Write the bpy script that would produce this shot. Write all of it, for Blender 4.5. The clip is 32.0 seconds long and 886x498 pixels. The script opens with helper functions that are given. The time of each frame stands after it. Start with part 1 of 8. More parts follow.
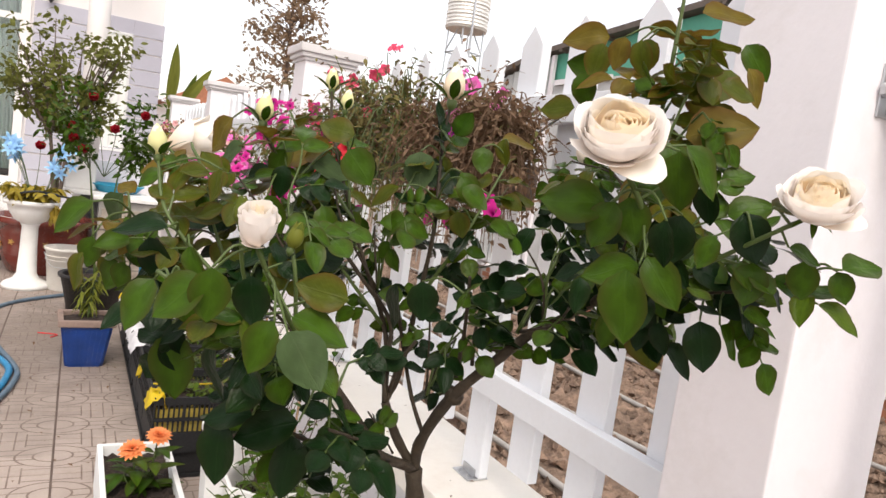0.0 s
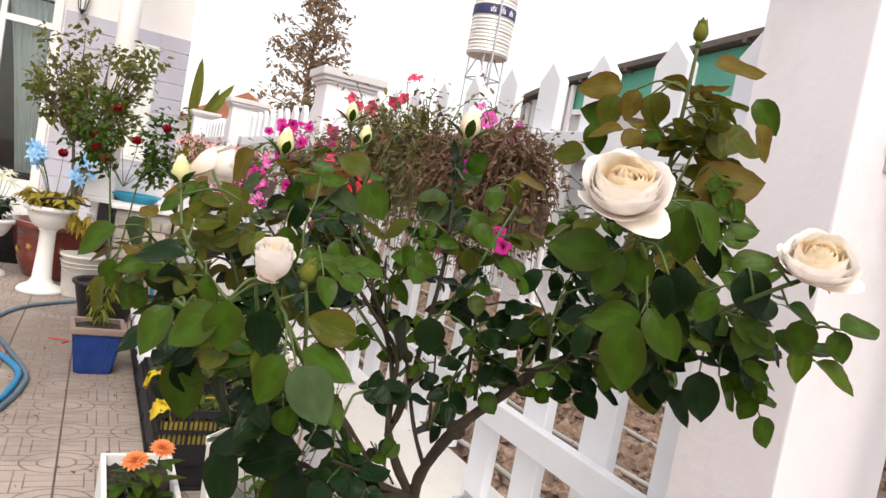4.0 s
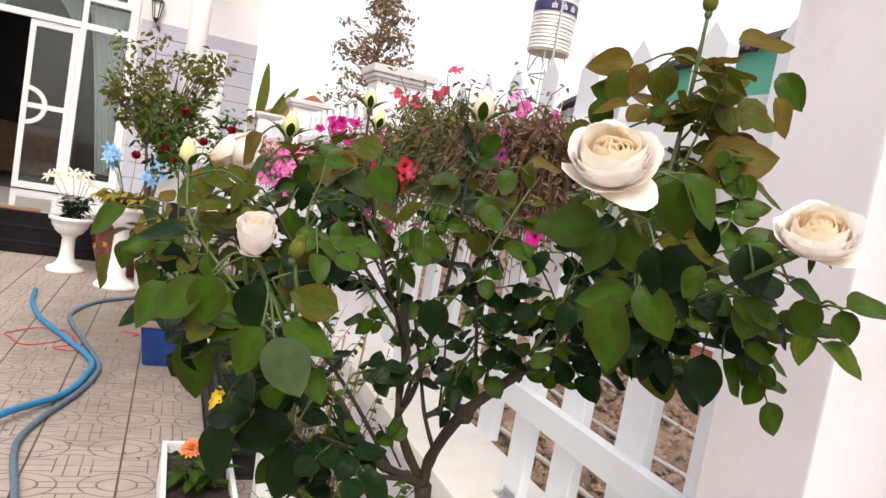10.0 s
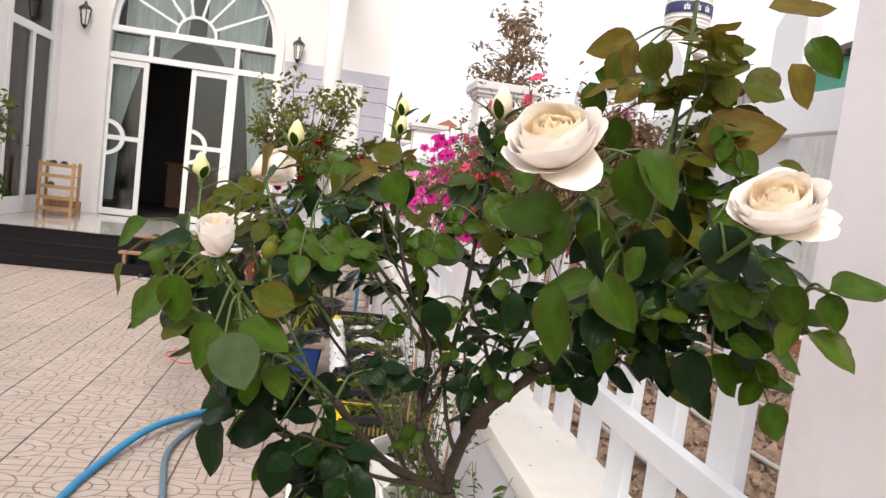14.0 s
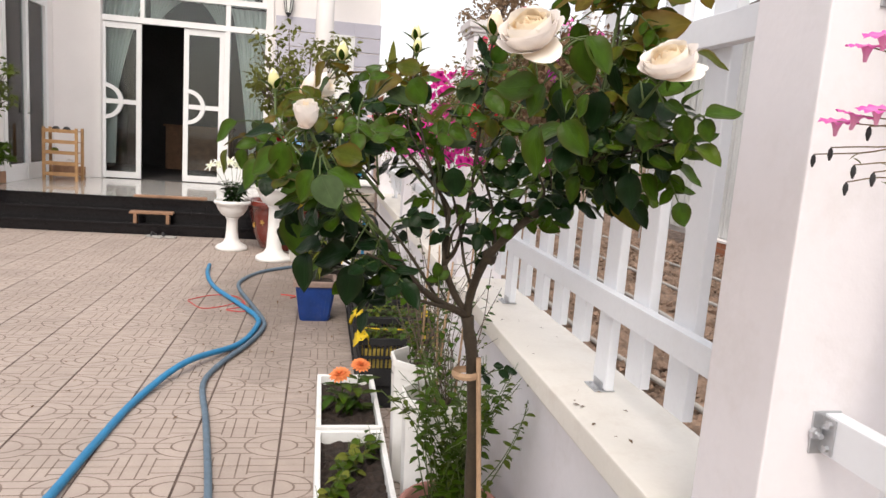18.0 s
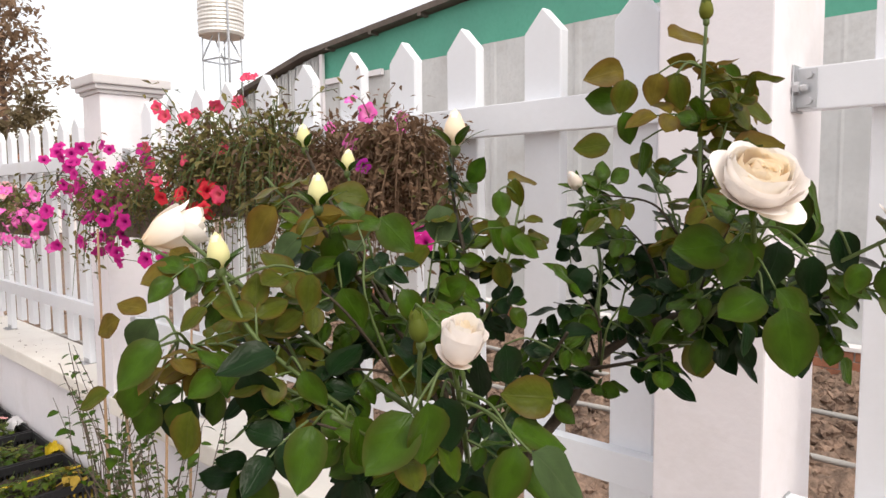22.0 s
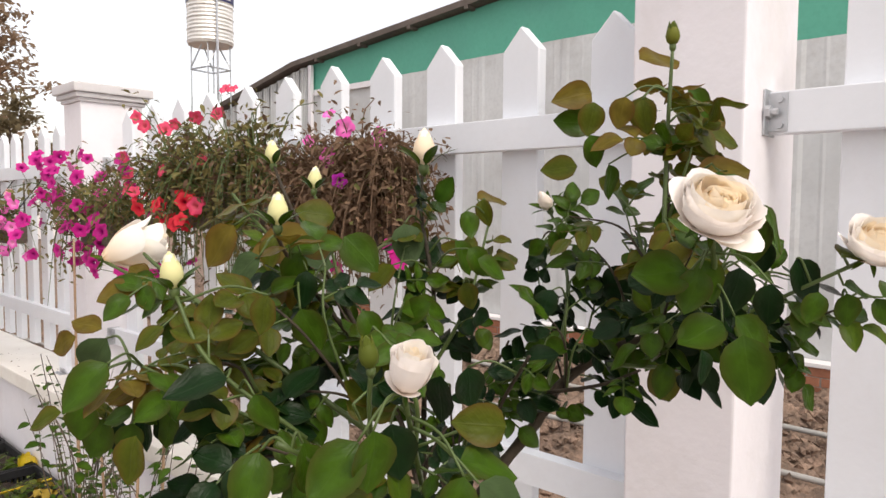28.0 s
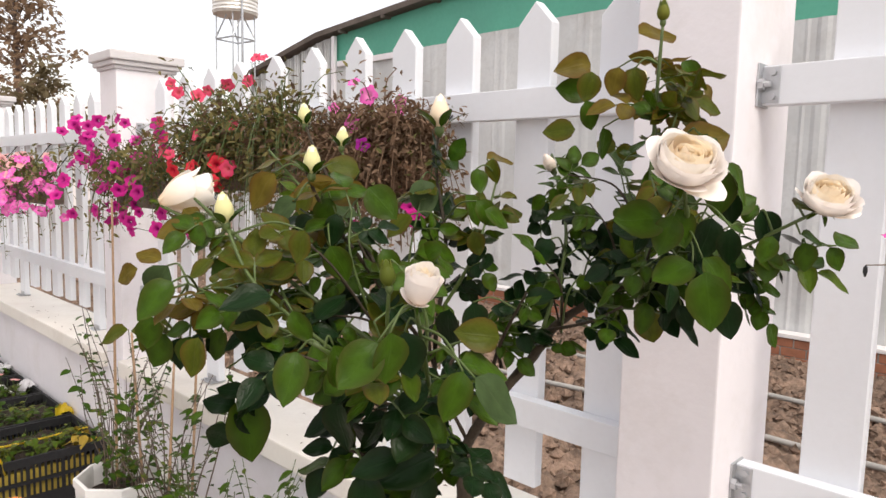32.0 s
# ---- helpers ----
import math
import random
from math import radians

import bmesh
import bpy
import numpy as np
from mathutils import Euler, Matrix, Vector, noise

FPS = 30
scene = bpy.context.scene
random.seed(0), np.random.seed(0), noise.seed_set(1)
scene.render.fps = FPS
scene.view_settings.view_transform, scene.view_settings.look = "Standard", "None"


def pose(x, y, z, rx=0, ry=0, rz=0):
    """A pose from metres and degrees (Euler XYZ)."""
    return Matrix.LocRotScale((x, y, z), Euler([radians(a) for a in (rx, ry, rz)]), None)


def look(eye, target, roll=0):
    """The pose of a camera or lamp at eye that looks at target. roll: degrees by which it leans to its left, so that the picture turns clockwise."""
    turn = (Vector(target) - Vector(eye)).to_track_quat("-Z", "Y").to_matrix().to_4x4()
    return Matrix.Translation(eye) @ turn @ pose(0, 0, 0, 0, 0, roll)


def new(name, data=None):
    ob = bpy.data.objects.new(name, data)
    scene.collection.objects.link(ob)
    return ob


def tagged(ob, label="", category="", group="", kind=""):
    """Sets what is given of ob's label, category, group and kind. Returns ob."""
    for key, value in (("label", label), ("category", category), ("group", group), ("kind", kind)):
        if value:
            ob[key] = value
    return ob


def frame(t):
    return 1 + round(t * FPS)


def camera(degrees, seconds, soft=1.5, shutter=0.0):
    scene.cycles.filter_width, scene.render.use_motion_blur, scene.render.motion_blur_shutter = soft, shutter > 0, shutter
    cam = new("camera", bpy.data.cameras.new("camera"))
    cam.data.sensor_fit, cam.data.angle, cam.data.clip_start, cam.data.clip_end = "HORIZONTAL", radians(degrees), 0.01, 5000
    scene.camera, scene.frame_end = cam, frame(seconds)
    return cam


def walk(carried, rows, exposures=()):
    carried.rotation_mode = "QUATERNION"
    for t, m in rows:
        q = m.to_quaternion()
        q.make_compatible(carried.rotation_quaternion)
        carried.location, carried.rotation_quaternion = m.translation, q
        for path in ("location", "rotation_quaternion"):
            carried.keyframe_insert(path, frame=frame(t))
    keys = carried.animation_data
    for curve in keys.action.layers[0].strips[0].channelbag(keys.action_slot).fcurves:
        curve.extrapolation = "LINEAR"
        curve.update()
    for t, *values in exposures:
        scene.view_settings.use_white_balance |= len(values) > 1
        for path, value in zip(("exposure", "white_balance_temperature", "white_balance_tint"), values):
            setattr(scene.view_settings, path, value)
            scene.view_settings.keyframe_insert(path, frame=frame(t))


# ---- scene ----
cam = camera(65.38, 32.0)
PATH = [
    (0, (0.3155, 0.6091, 1.5666), (1.2641, 2.3594, 1.3753), 7.99),
    (0.5, (0.3128, 0.6174, 1.5660), (1.2747, 2.3589, 1.3616), 8.33),
    (1, (0.3128, 0.6187, 1.5662), (1.2640, 2.3658, 1.3586), 8.43),
    (1.5, (0.3179, 0.6203, 1.5655), (1.2642, 2.3671, 1.3348), 8.72),
    (2, (0.3208, 0.6226, 1.5705), (1.2615, 2.3758, 1.3676), 9.20),
    (2.5, (0.3242, 0.6157, 1.5811), (1.2537, 2.3802, 1.4308), 9.98),
    (4.5, (0.3041, 0.5920, 1.5851), (1.2160, 2.3670, 1.4513), 10.51),
    (5, (0.3052, 0.5924, 1.5813), (1.2093, 2.3696, 1.4264), 10.19),
    (5.5, (0.3078, 0.5891, 1.5792), (1.1912, 2.3762, 1.4181), 10.12),
    (6, (0.3125, 0.5815, 1.5776), (1.1670, 2.3813, 1.4021), 10.28),
    (6.5, (0.3175, 0.5730, 1.5758), (1.1512, 2.3831, 1.4070), 10.28),
    (7, (0.3262, 0.5678, 1.5729), (1.1560, 2.3795, 1.4023), 10.18),
    (7.5, (0.3331, 0.5646, 1.5715), (1.1592, 2.3780, 1.4006), 9.77),
    (8, (0.3363, 0.5671, 1.5688), (1.1241, 2.3948, 1.3707), 9.43),
    (8.5, (0.3409, 0.5781, 1.5739), (1.2534, 2.3506, 1.4145), 9.44),
    (9, (0.3263, 0.5897, 1.5743), (1.3299, 2.3111, 1.4028), 8.53),
    (9.5, (0.3216, 0.5869, 1.5771), (1.2818, 2.3333, 1.4098), 9.15),
    (10, (0.3731, 0.5702, 1.5763), (1.1180, 2.4187, 1.4090), 10.12),
    (10.5, (0.4436, 0.5493, 1.5711), (1.0235, 2.4555, 1.3982), 8.91),
    (11, (0.4898, 0.5436, 1.5711), (0.9357, 2.4859, 1.4015), 8.22),
    (11.5, (0.5086, 0.5428, 1.5744), (0.8955, 2.4980, 1.4085), 8.33),
    (12, (0.5172, 0.5450, 1.5741), (0.8384, 2.5108, 1.3938), 7.77),
    (12.5, (0.5178, 0.5441, 1.5742), (0.8441, 2.5088, 1.3911), 8.06),
    (13, (0.5179, 0.5387, 1.5750), (0.8448, 2.5042, 1.4024), 7.87),
    (13.5, (0.5204, 0.5362, 1.5759), (0.8584, 2.4998, 1.4028), 7.31),
    (15.5, (0.5450, 0.5504, 1.5781), (0.9200, 2.5081, 1.4150), 7.08),
    (16, (0.4895, 0.5237, 1.5723), (1.0610, 2.4331, 1.4053), 6.38),
    (16.5, (0.4343, 0.4374, 1.5493), (1.0401, 2.3317, 1.3387), 5.90),
    (17, (0.4428, 0.3502, 1.5500), (0.8799, 2.2913, 1.3463), 6.43),
    (17.5, (0.4515, 0.2808, 1.5196), (0.8020, 2.2351, 1.2795), 5.44),
    (18, (0.4613, 0.2512, 1.4948), (0.8181, 2.1947, 1.1855), 4.22),
    (18.5, (0.4513, 0.2635, 1.4998), (0.8193, 2.1988, 1.1545), 4.68),
    (19, (0.3597, 0.3643, 1.5276), (0.9785, 2.2388, 1.2057), 4.89),
    (19.5, (0.2483, 0.4446, 1.5653), (1.0543, 2.2611, 1.3407), 3.25),
    (20, (0.2326, 0.5268, 1.5691), (1.1334, 2.2977, 1.3400), 2.43),
    (20.5, (0.2299, 0.6325, 1.5888), (1.2856, 2.3281, 1.4868), 2.47),
    (21, (0.1754, 0.7391, 1.6090), (1.4537, 2.2721, 1.4832), -0.24),
    (21.5, (0.1146, 0.8006, 1.6112), (1.5211, 2.2164, 1.4803), -0.69),
    (22, (0.0983, 0.8304, 1.6158), (1.5437, 2.2028, 1.4515), -0.57),
    (22.5, (0.1262, 0.8235, 1.6201), (1.6175, 2.1488, 1.4800), -0.60),
    (23, (0.1390, 0.8166, 1.6208), (1.6348, 2.1381, 1.4939), -0.54),
    (23.5, (0.1391, 0.8211, 1.6191), (1.6311, 2.1464, 1.4872), 0.00),
    (24, (0.1315, 0.8192, 1.6209), (1.6297, 2.1393, 1.5082), 0.34),
    (24.5, (0.1267, 0.8139, 1.6216), (1.6177, 2.1433, 1.5235), 0.57),
    (25, (0.1175, 0.8059, 1.6228), (1.5998, 2.1447, 1.5223), 0.30),
    (25.5, (0.1166, 0.8085, 1.6221), (1.5957, 2.1499, 1.5101), 0.36),
    (27.5, (0.1198, 0.8153, 1.6252), (1.5901, 2.1657, 1.5042), 0.47),
    (28, (0.1197, 0.8162, 1.6246), (1.5911, 2.1646, 1.4947), 0.33),
    (28.5, (0.1169, 0.8142, 1.6247), (1.5885, 2.1631, 1.5019), 0.41),
    (29, (0.1154, 0.8147, 1.6251), (1.5859, 2.1649, 1.5058), 0.58),
    (29.5, (0.1170, 0.8180, 1.6244), (1.5930, 2.1599, 1.4805), 0.55),
    (30, (0.1153, 0.8204, 1.6236), (1.5925, 2.1621, 1.4897), 0.50),
    (30.5, (0.1064, 0.8184, 1.6208), (1.5834, 2.1593, 1.4771), 0.63),
    (31, (0.0748, 0.8045, 1.6163), (1.5452, 2.1510, 1.4575), 0.40),
    (31.5, (0.0557, 0.7632, 1.6083), (1.4961, 2.1419, 1.4515), 1.34),
    (32, (0.0495, 0.7361, 1.6028), (1.4779, 2.1210, 1.3985), 1.31),
]
walk(cam, [(t, look(eye, target, roll)) for t, eye, target, roll in PATH],
     [(0.0, 0.14), (2.0, 0.13), (6.0, 0.05), (10.0, 0.08), (13.0, 0.12), (16.0, 0.12), (18.0, 0.03), (20.0, 0.11), (22.0, 0.06), (24.0, 0.05), (28.0, 0.0), (32.0, 0.02)])

# ---- settings ----
SUN_TURN, SUN_ENERGY, SKY_STRENGTH, CLOUD = 195.0, 1.6, 0.98, (1.0, 0.922, 0.852)


# ---- light ----
world = bpy.data.worlds.new("overcast_sky")
scene.world = world
world.use_nodes = True
wn, wl = world.node_tree.nodes, world.node_tree.links
sky = wn.new("ShaderNodeTexSky")
sky.sky_type, sky.sun_disc, sky.sun_elevation, sky.sun_rotation = "NISHITA", False, radians(52), radians(SUN_TURN)
sky.air_density, sky.dust_density, sky.ozone_density = 1.0, 4.0, 1.0
cloud = wn.new("ShaderNodeMix")
cloud.data_type = "RGBA"
cloud.inputs[0].default_value = 0.90
cloud.inputs[7].default_value = (*CLOUD, 1)
wl.new(sky.outputs[0], cloud.inputs[6])
wl.new(cloud.outputs[2], wn["Background"].inputs[0])
wn["Background"].inputs[1].default_value = SKY_STRENGTH
sun = new("sun", bpy.data.lights.new("sun", "SUN"))
sun.data.energy, sun.data.angle, sun.data.color = SUN_ENERGY, radians(25), (1.0, 0.95, 0.87)
sun.matrix_world = look((-20 * math.sin(radians(SUN_TURN - 180)), -20 * math.cos(radians(SUN_TURN - 180)), 24), (0, 0, 0))


# ---- materials ----
def surf(name, base, vary=0.10, scale=5.0, fine=60.0, rough=0.6, bump=0.15, metal=0.0, spec=0.5, dirt=None, dirt_amount=0.0,
         dirt_scale=2.0, rand=0.0, hue=0.0, through_light=0.0, dist=0.004, coat=0.0):
    """A procedural surface: two scales of grain, optional dirt blotches, variation from piece to piece."""
    m = bpy.data.materials.new(name)
    m.use_nodes = True
    n, l = m.node_tree.nodes, m.node_tree.links
    b = n["Principled BSDF"]
    co = n.new("ShaderNodeTexCoord")

    def tex(s, detail=4.0, r=0.55):
        t = n.new("ShaderNodeTexNoise")
        t.inputs["Scale"].default_value, t.inputs["Detail"].default_value, t.inputs["Roughness"].default_value = s, detail, r
        l.new(co.outputs["Object"], t.inputs["Vector"])
        return t.outputs["Fac"]

    def mixc(a, c, f):
        x = n.new("ShaderNodeMix")
        x.data_type = "RGBA"
        for sock, v in ((x.inputs[6], a), (x.inputs[7], c), (x.inputs[0], f)):
            if isinstance(v, bpy.types.NodeSocket):
                l.new(v, sock)
            else:
                sock.default_value = (*v, 1) if isinstance(v, tuple) else v
        return x.outputs[2]

    def span(v, a, c, lo, hi):
        x = n.new("ShaderNodeMapRange")
        for k, val in zip(("From Min", "From Max", "To Min", "To Max"), (a, c, lo, hi)):
            x.inputs[k].default_value = val
        l.new(v, x.inputs["Value"])
        return x.outputs[0]

    big, small = tex(scale, 5), tex(fine, 3)
    dark = tuple(v * (1 - vary) for v in base)
    lite = tuple(min(1, v * (1 + vary)) for v in base)
    col = mixc(dark, lite, span(big, 0.3, 0.7, 0, 1))
    col = mixc(col, dark, span(small, 0.45, 0.75, 0, 0.5))
    if dirt:
        col = mixc(col, dirt, span(tex(dirt_scale, 8, 0.68), 0.52, 0.75, 0, dirt_amount))
    if rand or hue:
        info = n.new("ShaderNodeObjectInfo")
        hs = n.new("ShaderNodeHueSaturation")
        l.new(span(info.outputs["Random"], 0, 1, 1 - rand, 1 + rand), hs.inputs["Value"])
        l.new(span(info.outputs["Random"], 0, 1, 0.5 - hue, 0.5 + hue), hs.inputs["Hue"])
        l.new(col, hs.inputs["Color"])
        col = hs.outputs[0]
    l.new(col, b.inputs["Base Color"])
    l.new(span(small, 0.3, 0.7, max(0, rough - 0.06), min(1, rough + 0.08)), b.inputs["Roughness"])
    b.inputs["Metallic"].default_value = metal
    b.inputs["Specular IOR Level"].default_value = spec
    b.inputs["Coat Weight"].default_value = coat
    if bump:
        bu = n.new("ShaderNodeBump")
        bu.inputs["Strength"].default_value, bu.inputs["Distance"].default_value = bump, dist
        mm = n.new("ShaderNodeMath")
        mm.operation = "ADD"
        l.new(big, mm.inputs[0])
        l.new(small, mm.inputs[1])
        l.new(mm.outputs[0], bu.inputs["Height"])
        l.new(bu.outputs[0], b.inputs["Normal"])
    if through_light:
        tr = n.new("ShaderNodeBsdfTranslucent")
        l.new(col, tr.inputs["Color"])
        mx = n.new("ShaderNodeMixShader")
        mx.inputs[0].default_value = through_light
        l.new(b.outputs[0], mx.inputs[1])
        l.new(tr.outputs[0], mx.inputs[2])
        l.new(mx.outputs[0], n["Material Output"].inputs["Surface"])
    return m


def glass(name, tint=(0.9, 0.95, 0.95), rough=0.03):
    """Thin window glass: mostly clear with a mirror-like gloss."""
    m = bpy.data.materials.new(name)
    m.use_nodes = True
    n, l = m.node_tree.nodes, m.node_tree.links
    tr, gl, fr, mx = (n.new("ShaderNode" + k) for k in ("BsdfTransparent", "BsdfGlossy", "Fresnel", "MixShader"))
    tr.inputs[0].default_value = (*tint, 1)
    gl.inputs["Roughness"].default_value = rough
    fr.inputs[0].default_value = 1.55
    l.new(fr.outputs[0], mx.inputs[0])
    l.new(tr.outputs[0], mx.inputs[1])
    l.new(gl.outputs[0], mx.inputs[2])
    l.new(mx.outputs[0], n["Material Output"].inputs["Surface"])
    return m


M = {}
M["white"] = surf("white_paint", (0.825, 0.795, 0.825), vary=0.03, scale=3, fine=45, rough=0.55, bump=0.22, dirt=(0.50, 0.45, 0.39), dirt_amount=0.28, dirt_scale=3.5)
# white paint with the cool blue of its shaded side mixed into the colour
M["picket"] = surf("white_wood_paint_shade_tint", (0.78, 0.80, 0.84), vary=0.03, scale=4, fine=70, rough=0.45, bump=0.10, dirt=(0.6, 0.56, 0.5), dirt_amount=0.15, dirt_scale=5, rand=0.03)
M["cap"] = surf("grey_white_cap_paint", (0.66, 0.64, 0.65), vary=0.05, scale=4, fine=60, rough=0.6, bump=0.12, dirt=(0.4, 0.36, 0.33), dirt_amount=0.3)
M["coping"] = surf("cream_coping_paint", (0.80, 0.76, 0.70), vary=0.04, scale=5, fine=70, rough=0.6, bump=0.14, dirt=(0.50, 0.40, 0.31), dirt_amount=0.25, dirt_scale=6)
M["wall"] = surf("house_wall_paint", (0.81, 0.775, 0.765), vary=0.03, scale=1.5, fine=30, rough=0.7, bump=0.08, dirt=(0.62, 0.58, 0.54), dirt_amount=0.15, dirt_scale=0.8)
M["band"] = surf("lavender_grey_band_paint", (0.48, 0.47, 0.54), vary=0.05, scale=2, fine=30, rough=0.7, bump=0.08)
M["frame"] = surf("white_door_frame_paint", (0.80, 0.80, 0.80), vary=0.02, scale=3, fine=50, rough=0.35, bump=0.03)
M["granite"] = surf("black_granite", (0.009, 0.008, 0.009), vary=0.4, scale=30, fine=160, rough=0.14, bump=0.02, spec=0.22)
M["porch"] = surf("polished_porch_tile", (0.55, 0.53, 0.50), vary=0.05, scale=3, fine=40, rough=0.12, bump=0.01, coat=0.4)
M["tile"] = surf("pink_beige_tile", (0.405, 0.335, 0.292), vary=0.12, scale=4, fine=90, rough=0.62, bump=0.25, dirt=(0.25, 0.20, 0.17), dirt_amount=0.55, dirt_scale=2.2, rand=0.06)
M["grout"] = surf("dark_grout", (0.13, 0.095, 0.08), vary=0.2, scale=8, fine=90, rough=0.9, bump=0.3)
M["soil"] = surf("dry_tilled_soil", (0.225, 0.152, 0.110), vary=0.6, scale=9, fine=45, rough=0.95, bump=0.9, dist=0.02, dirt=(0.11, 0.075, 0.055), dirt_amount=0.6, dirt_scale=5)
M["potsoil"] = surf("dark_potting_soil", (0.036, 0.023, 0.017), vary=0.5, scale=30, fine=160, rough=0.95, bump=1.0, dist=0.01)
# near-black colour that stands in for the shade inside unlit rooms
M["dark"] = surf("painted_room_shade", (0.05, 0.045, 0.045), vary=0.3, scale=1.5, fine=20, rough=0.7, bump=0.0)
M["curtain"] = surf("pale_curtain_cloth", (0.90, 0.91, 0.88), vary=0.05, scale=4, fine=120, rough=0.85, bump=0.1, through_light=0.10)
M["glass"] = glass("window_glass")
M["iron"] = surf("black_iron", (0.02, 0.02, 0.022), vary=0.3, scale=20, fine=120, rough=0.45, bump=0.1)
M["steel"] = surf("galvanised_steel", (0.55, 0.56, 0.58), vary=0.15, scale=8, fine=90, rough=0.38, bump=0.08, metal=0.8)
M["tank"] = surf("stainless_tank", (0.84, 0.81, 0.76), vary=0.08, scale=3, fine=60, rough=0.45, bump=0.03, metal=0.7)
M["tankblue"] = surf("dark_blue_band", (0.035, 0.035, 0.12), vary=0.15, rough=0.5, bump=0.02)
M["green"] = surf("faded_green_sheet", (0.105, 0.40, 0.285), vary=0.10, scale=0.8, fine=20, rough=0.6, bump=0.05, dirt=(0.10, 0.30, 0.24), dirt_amount=0.5, dirt_scale=0.5)
M["sheet"] = surf("grey_corrugated_sheet", (0.62, 0.63, 0.63), vary=0.12, scale=1.2, fine=25, rough=0.5, bump=0.06, metal=0.15, dirt=(0.34, 0.31, 0.28), dirt_amount=0.5, dirt_scale=1.1)
M["roof"] = surf("rusty_roof_sheet", (0.13, 0.105, 0.09), vary=0.25, scale=4, fine=40, rough=0.8, bump=0.2)
M["brick"] = surf("orange_brick", (0.36, 0.15, 0.085), vary=0.2, scale=9, fine=70, rough=0.9, bump=0.4, rand=0.1)
M["concrete"] = surf("grey_concrete", (0.36, 0.345, 0.325), vary=0.12, scale=3, fine=50, rough=0.85, bump=0.25, dirt=(0.2, 0.18, 0.16), dirt_amount=0.4)
M["rubble"] = surf("pale_rough_block", (0.46, 0.40, 0.34), vary=0.3, scale=7, fine=50, rough=0.9, bump=0.5, dirt=(0.16, 0.12, 0.10), dirt_amount=0.7, dirt_scale=5, rand=0.18)
M["wood"] = surf("pale_pine_wood", (0.48, 0.27, 0.12), vary=0.2, scale=12, fine=90, rough=0.55, bump=0.1, rand=0.08)
M["plank"] = surf("worn_brown_plank", (0.30, 0.165, 0.095), vary=0.25, scale=10, fine=90, rough=0.7, bump=0.2)
M["bamboo"] = surf("dry_bamboo_stake", (0.37, 0.24, 0.145), vary=0.2, scale=20, fine=120, rough=0.6, bump=0.2)
M["redpot"] = surf("glazed_dark_red_pot", (0.16, 0.028, 0.018), vary=0.2, scale=5, fine=60, rough=0.22, bump=0.03, coat=0.5)
M["gold"] = surf("gold_glaze", (0.50, 0.30, 0.08), vary=0.2, scale=20, fine=90, rough=0.35, bump=0.05)
M["urn"] = surf("white_cement_urn", (0.80, 0.79, 0.77), vary=0.04, scale=6, fine=80, rough=0.5, bump=0.12, dirt=(0.50, 0.47, 0.43), dirt_amount=0.3, dirt_scale=5)
M["bluepot"] = surf("blue_plastic_pot", (0.006, 0.040, 0.20), vary=0.25, scale=8, fine=80, rough=0.4, bump=0.05, dirt=(0.12, 0.10, 0.10), dirt_amount=0.3, dirt_scale=6)
M["potrim"] = surf("dusty_brown_pot_rim", (0.24, 0.17, 0.14), vary=0.2, scale=12, fine=90, rough=0.7, bump=0.15)
M["blackpot"] = surf("black_plastic_pot", (0.010, 0.010, 0.012), vary=0.2, scale=8, fine=80, rough=0.5, bump=0.05, dirt=(0.10, 0.085, 0.075), dirt_amount=0.25, dirt_scale=6)
M["whitepot"] = surf("white_plastic_pot", (0.77, 0.76, 0.74), vary=0.03, scale=6, fine=90, rough=0.42, bump=0.04, dirt=(0.45, 0.40, 0.35), dirt_amount=0.25, dirt_scale=7)
M["foam"] = surf("white_styrofoam", (0.78, 0.78, 0.77), vary=0.03, scale=12, fine=160, rough=0.8, bump=0.25, dirt=(0.40, 0.33, 0.27), dirt_amount=0.3, dirt_scale=7)
# film behind the crate slats, a darker yellow than yellowbag
M["liner"] = surf("darker_yellow_film", (0.42, 0.31, 0.05), vary=0.3, scale=12, fine=60, rough=0.5, bump=0.2)
M["clay"] = surf("faded_pink_clay", (0.42, 0.20, 0.17), vary=0.2, scale=9, fine=80, rough=0.75, bump=0.15, dirt=(0.30, 0.22, 0.19), dirt_amount=0.4, dirt_scale=7)
M["crate"] = surf("black_crate_plastic", (0.007, 0.007, 0.008), vary=0.2, scale=10, fine=80, rough=0.7, bump=0.05)
M["yellowbag"] = surf("yellow_plastic_film", (0.70, 0.50, 0.015), vary=0.15, scale=12, fine=60, rough=0.35, bump=0.3, through_light=0.25)
M["whitebag"] = surf("white_plastic_film", (0.75, 0.74, 0.76), vary=0.06, scale=14, fine=60, rough=0.35, bump=0.3, through_light=0.2)
M["bucket"] = surf("old_white_bucket", (0.66, 0.63, 0.58), vary=0.06, scale=6, fine=60, rough=0.5, bump=0.06, dirt=(0.3, 0.24, 0.19), dirt_amount=0.4, dirt_scale=6)
M["hoseblue"] = surf("blue_garden_hose", (0.02, 0.20, 0.40), vary=0.12, scale=20, fine=120, rough=0.4, bump=0.08)
M["hosegrey"] = surf("grey_blue_hose", (0.10, 0.15, 0.20), vary=0.2, scale=20, fine=120, rough=0.55, bump=0.08)
M["redstring"] = surf("red_plastic_string", (0.5, 0.03, 0.03), rough=0.5, bump=0.0)
M["cyan"] = surf("bright_blue_plastic", (0.01, 0.26, 0.42), vary=0.08, rough=0.35, bump=0.03)
M["bark"] = surf("rose_bark", (0.036, 0.024, 0.012), vary=0.35, scale=40, fine=200, rough=0.75, bump=0.6, dist=0.003)
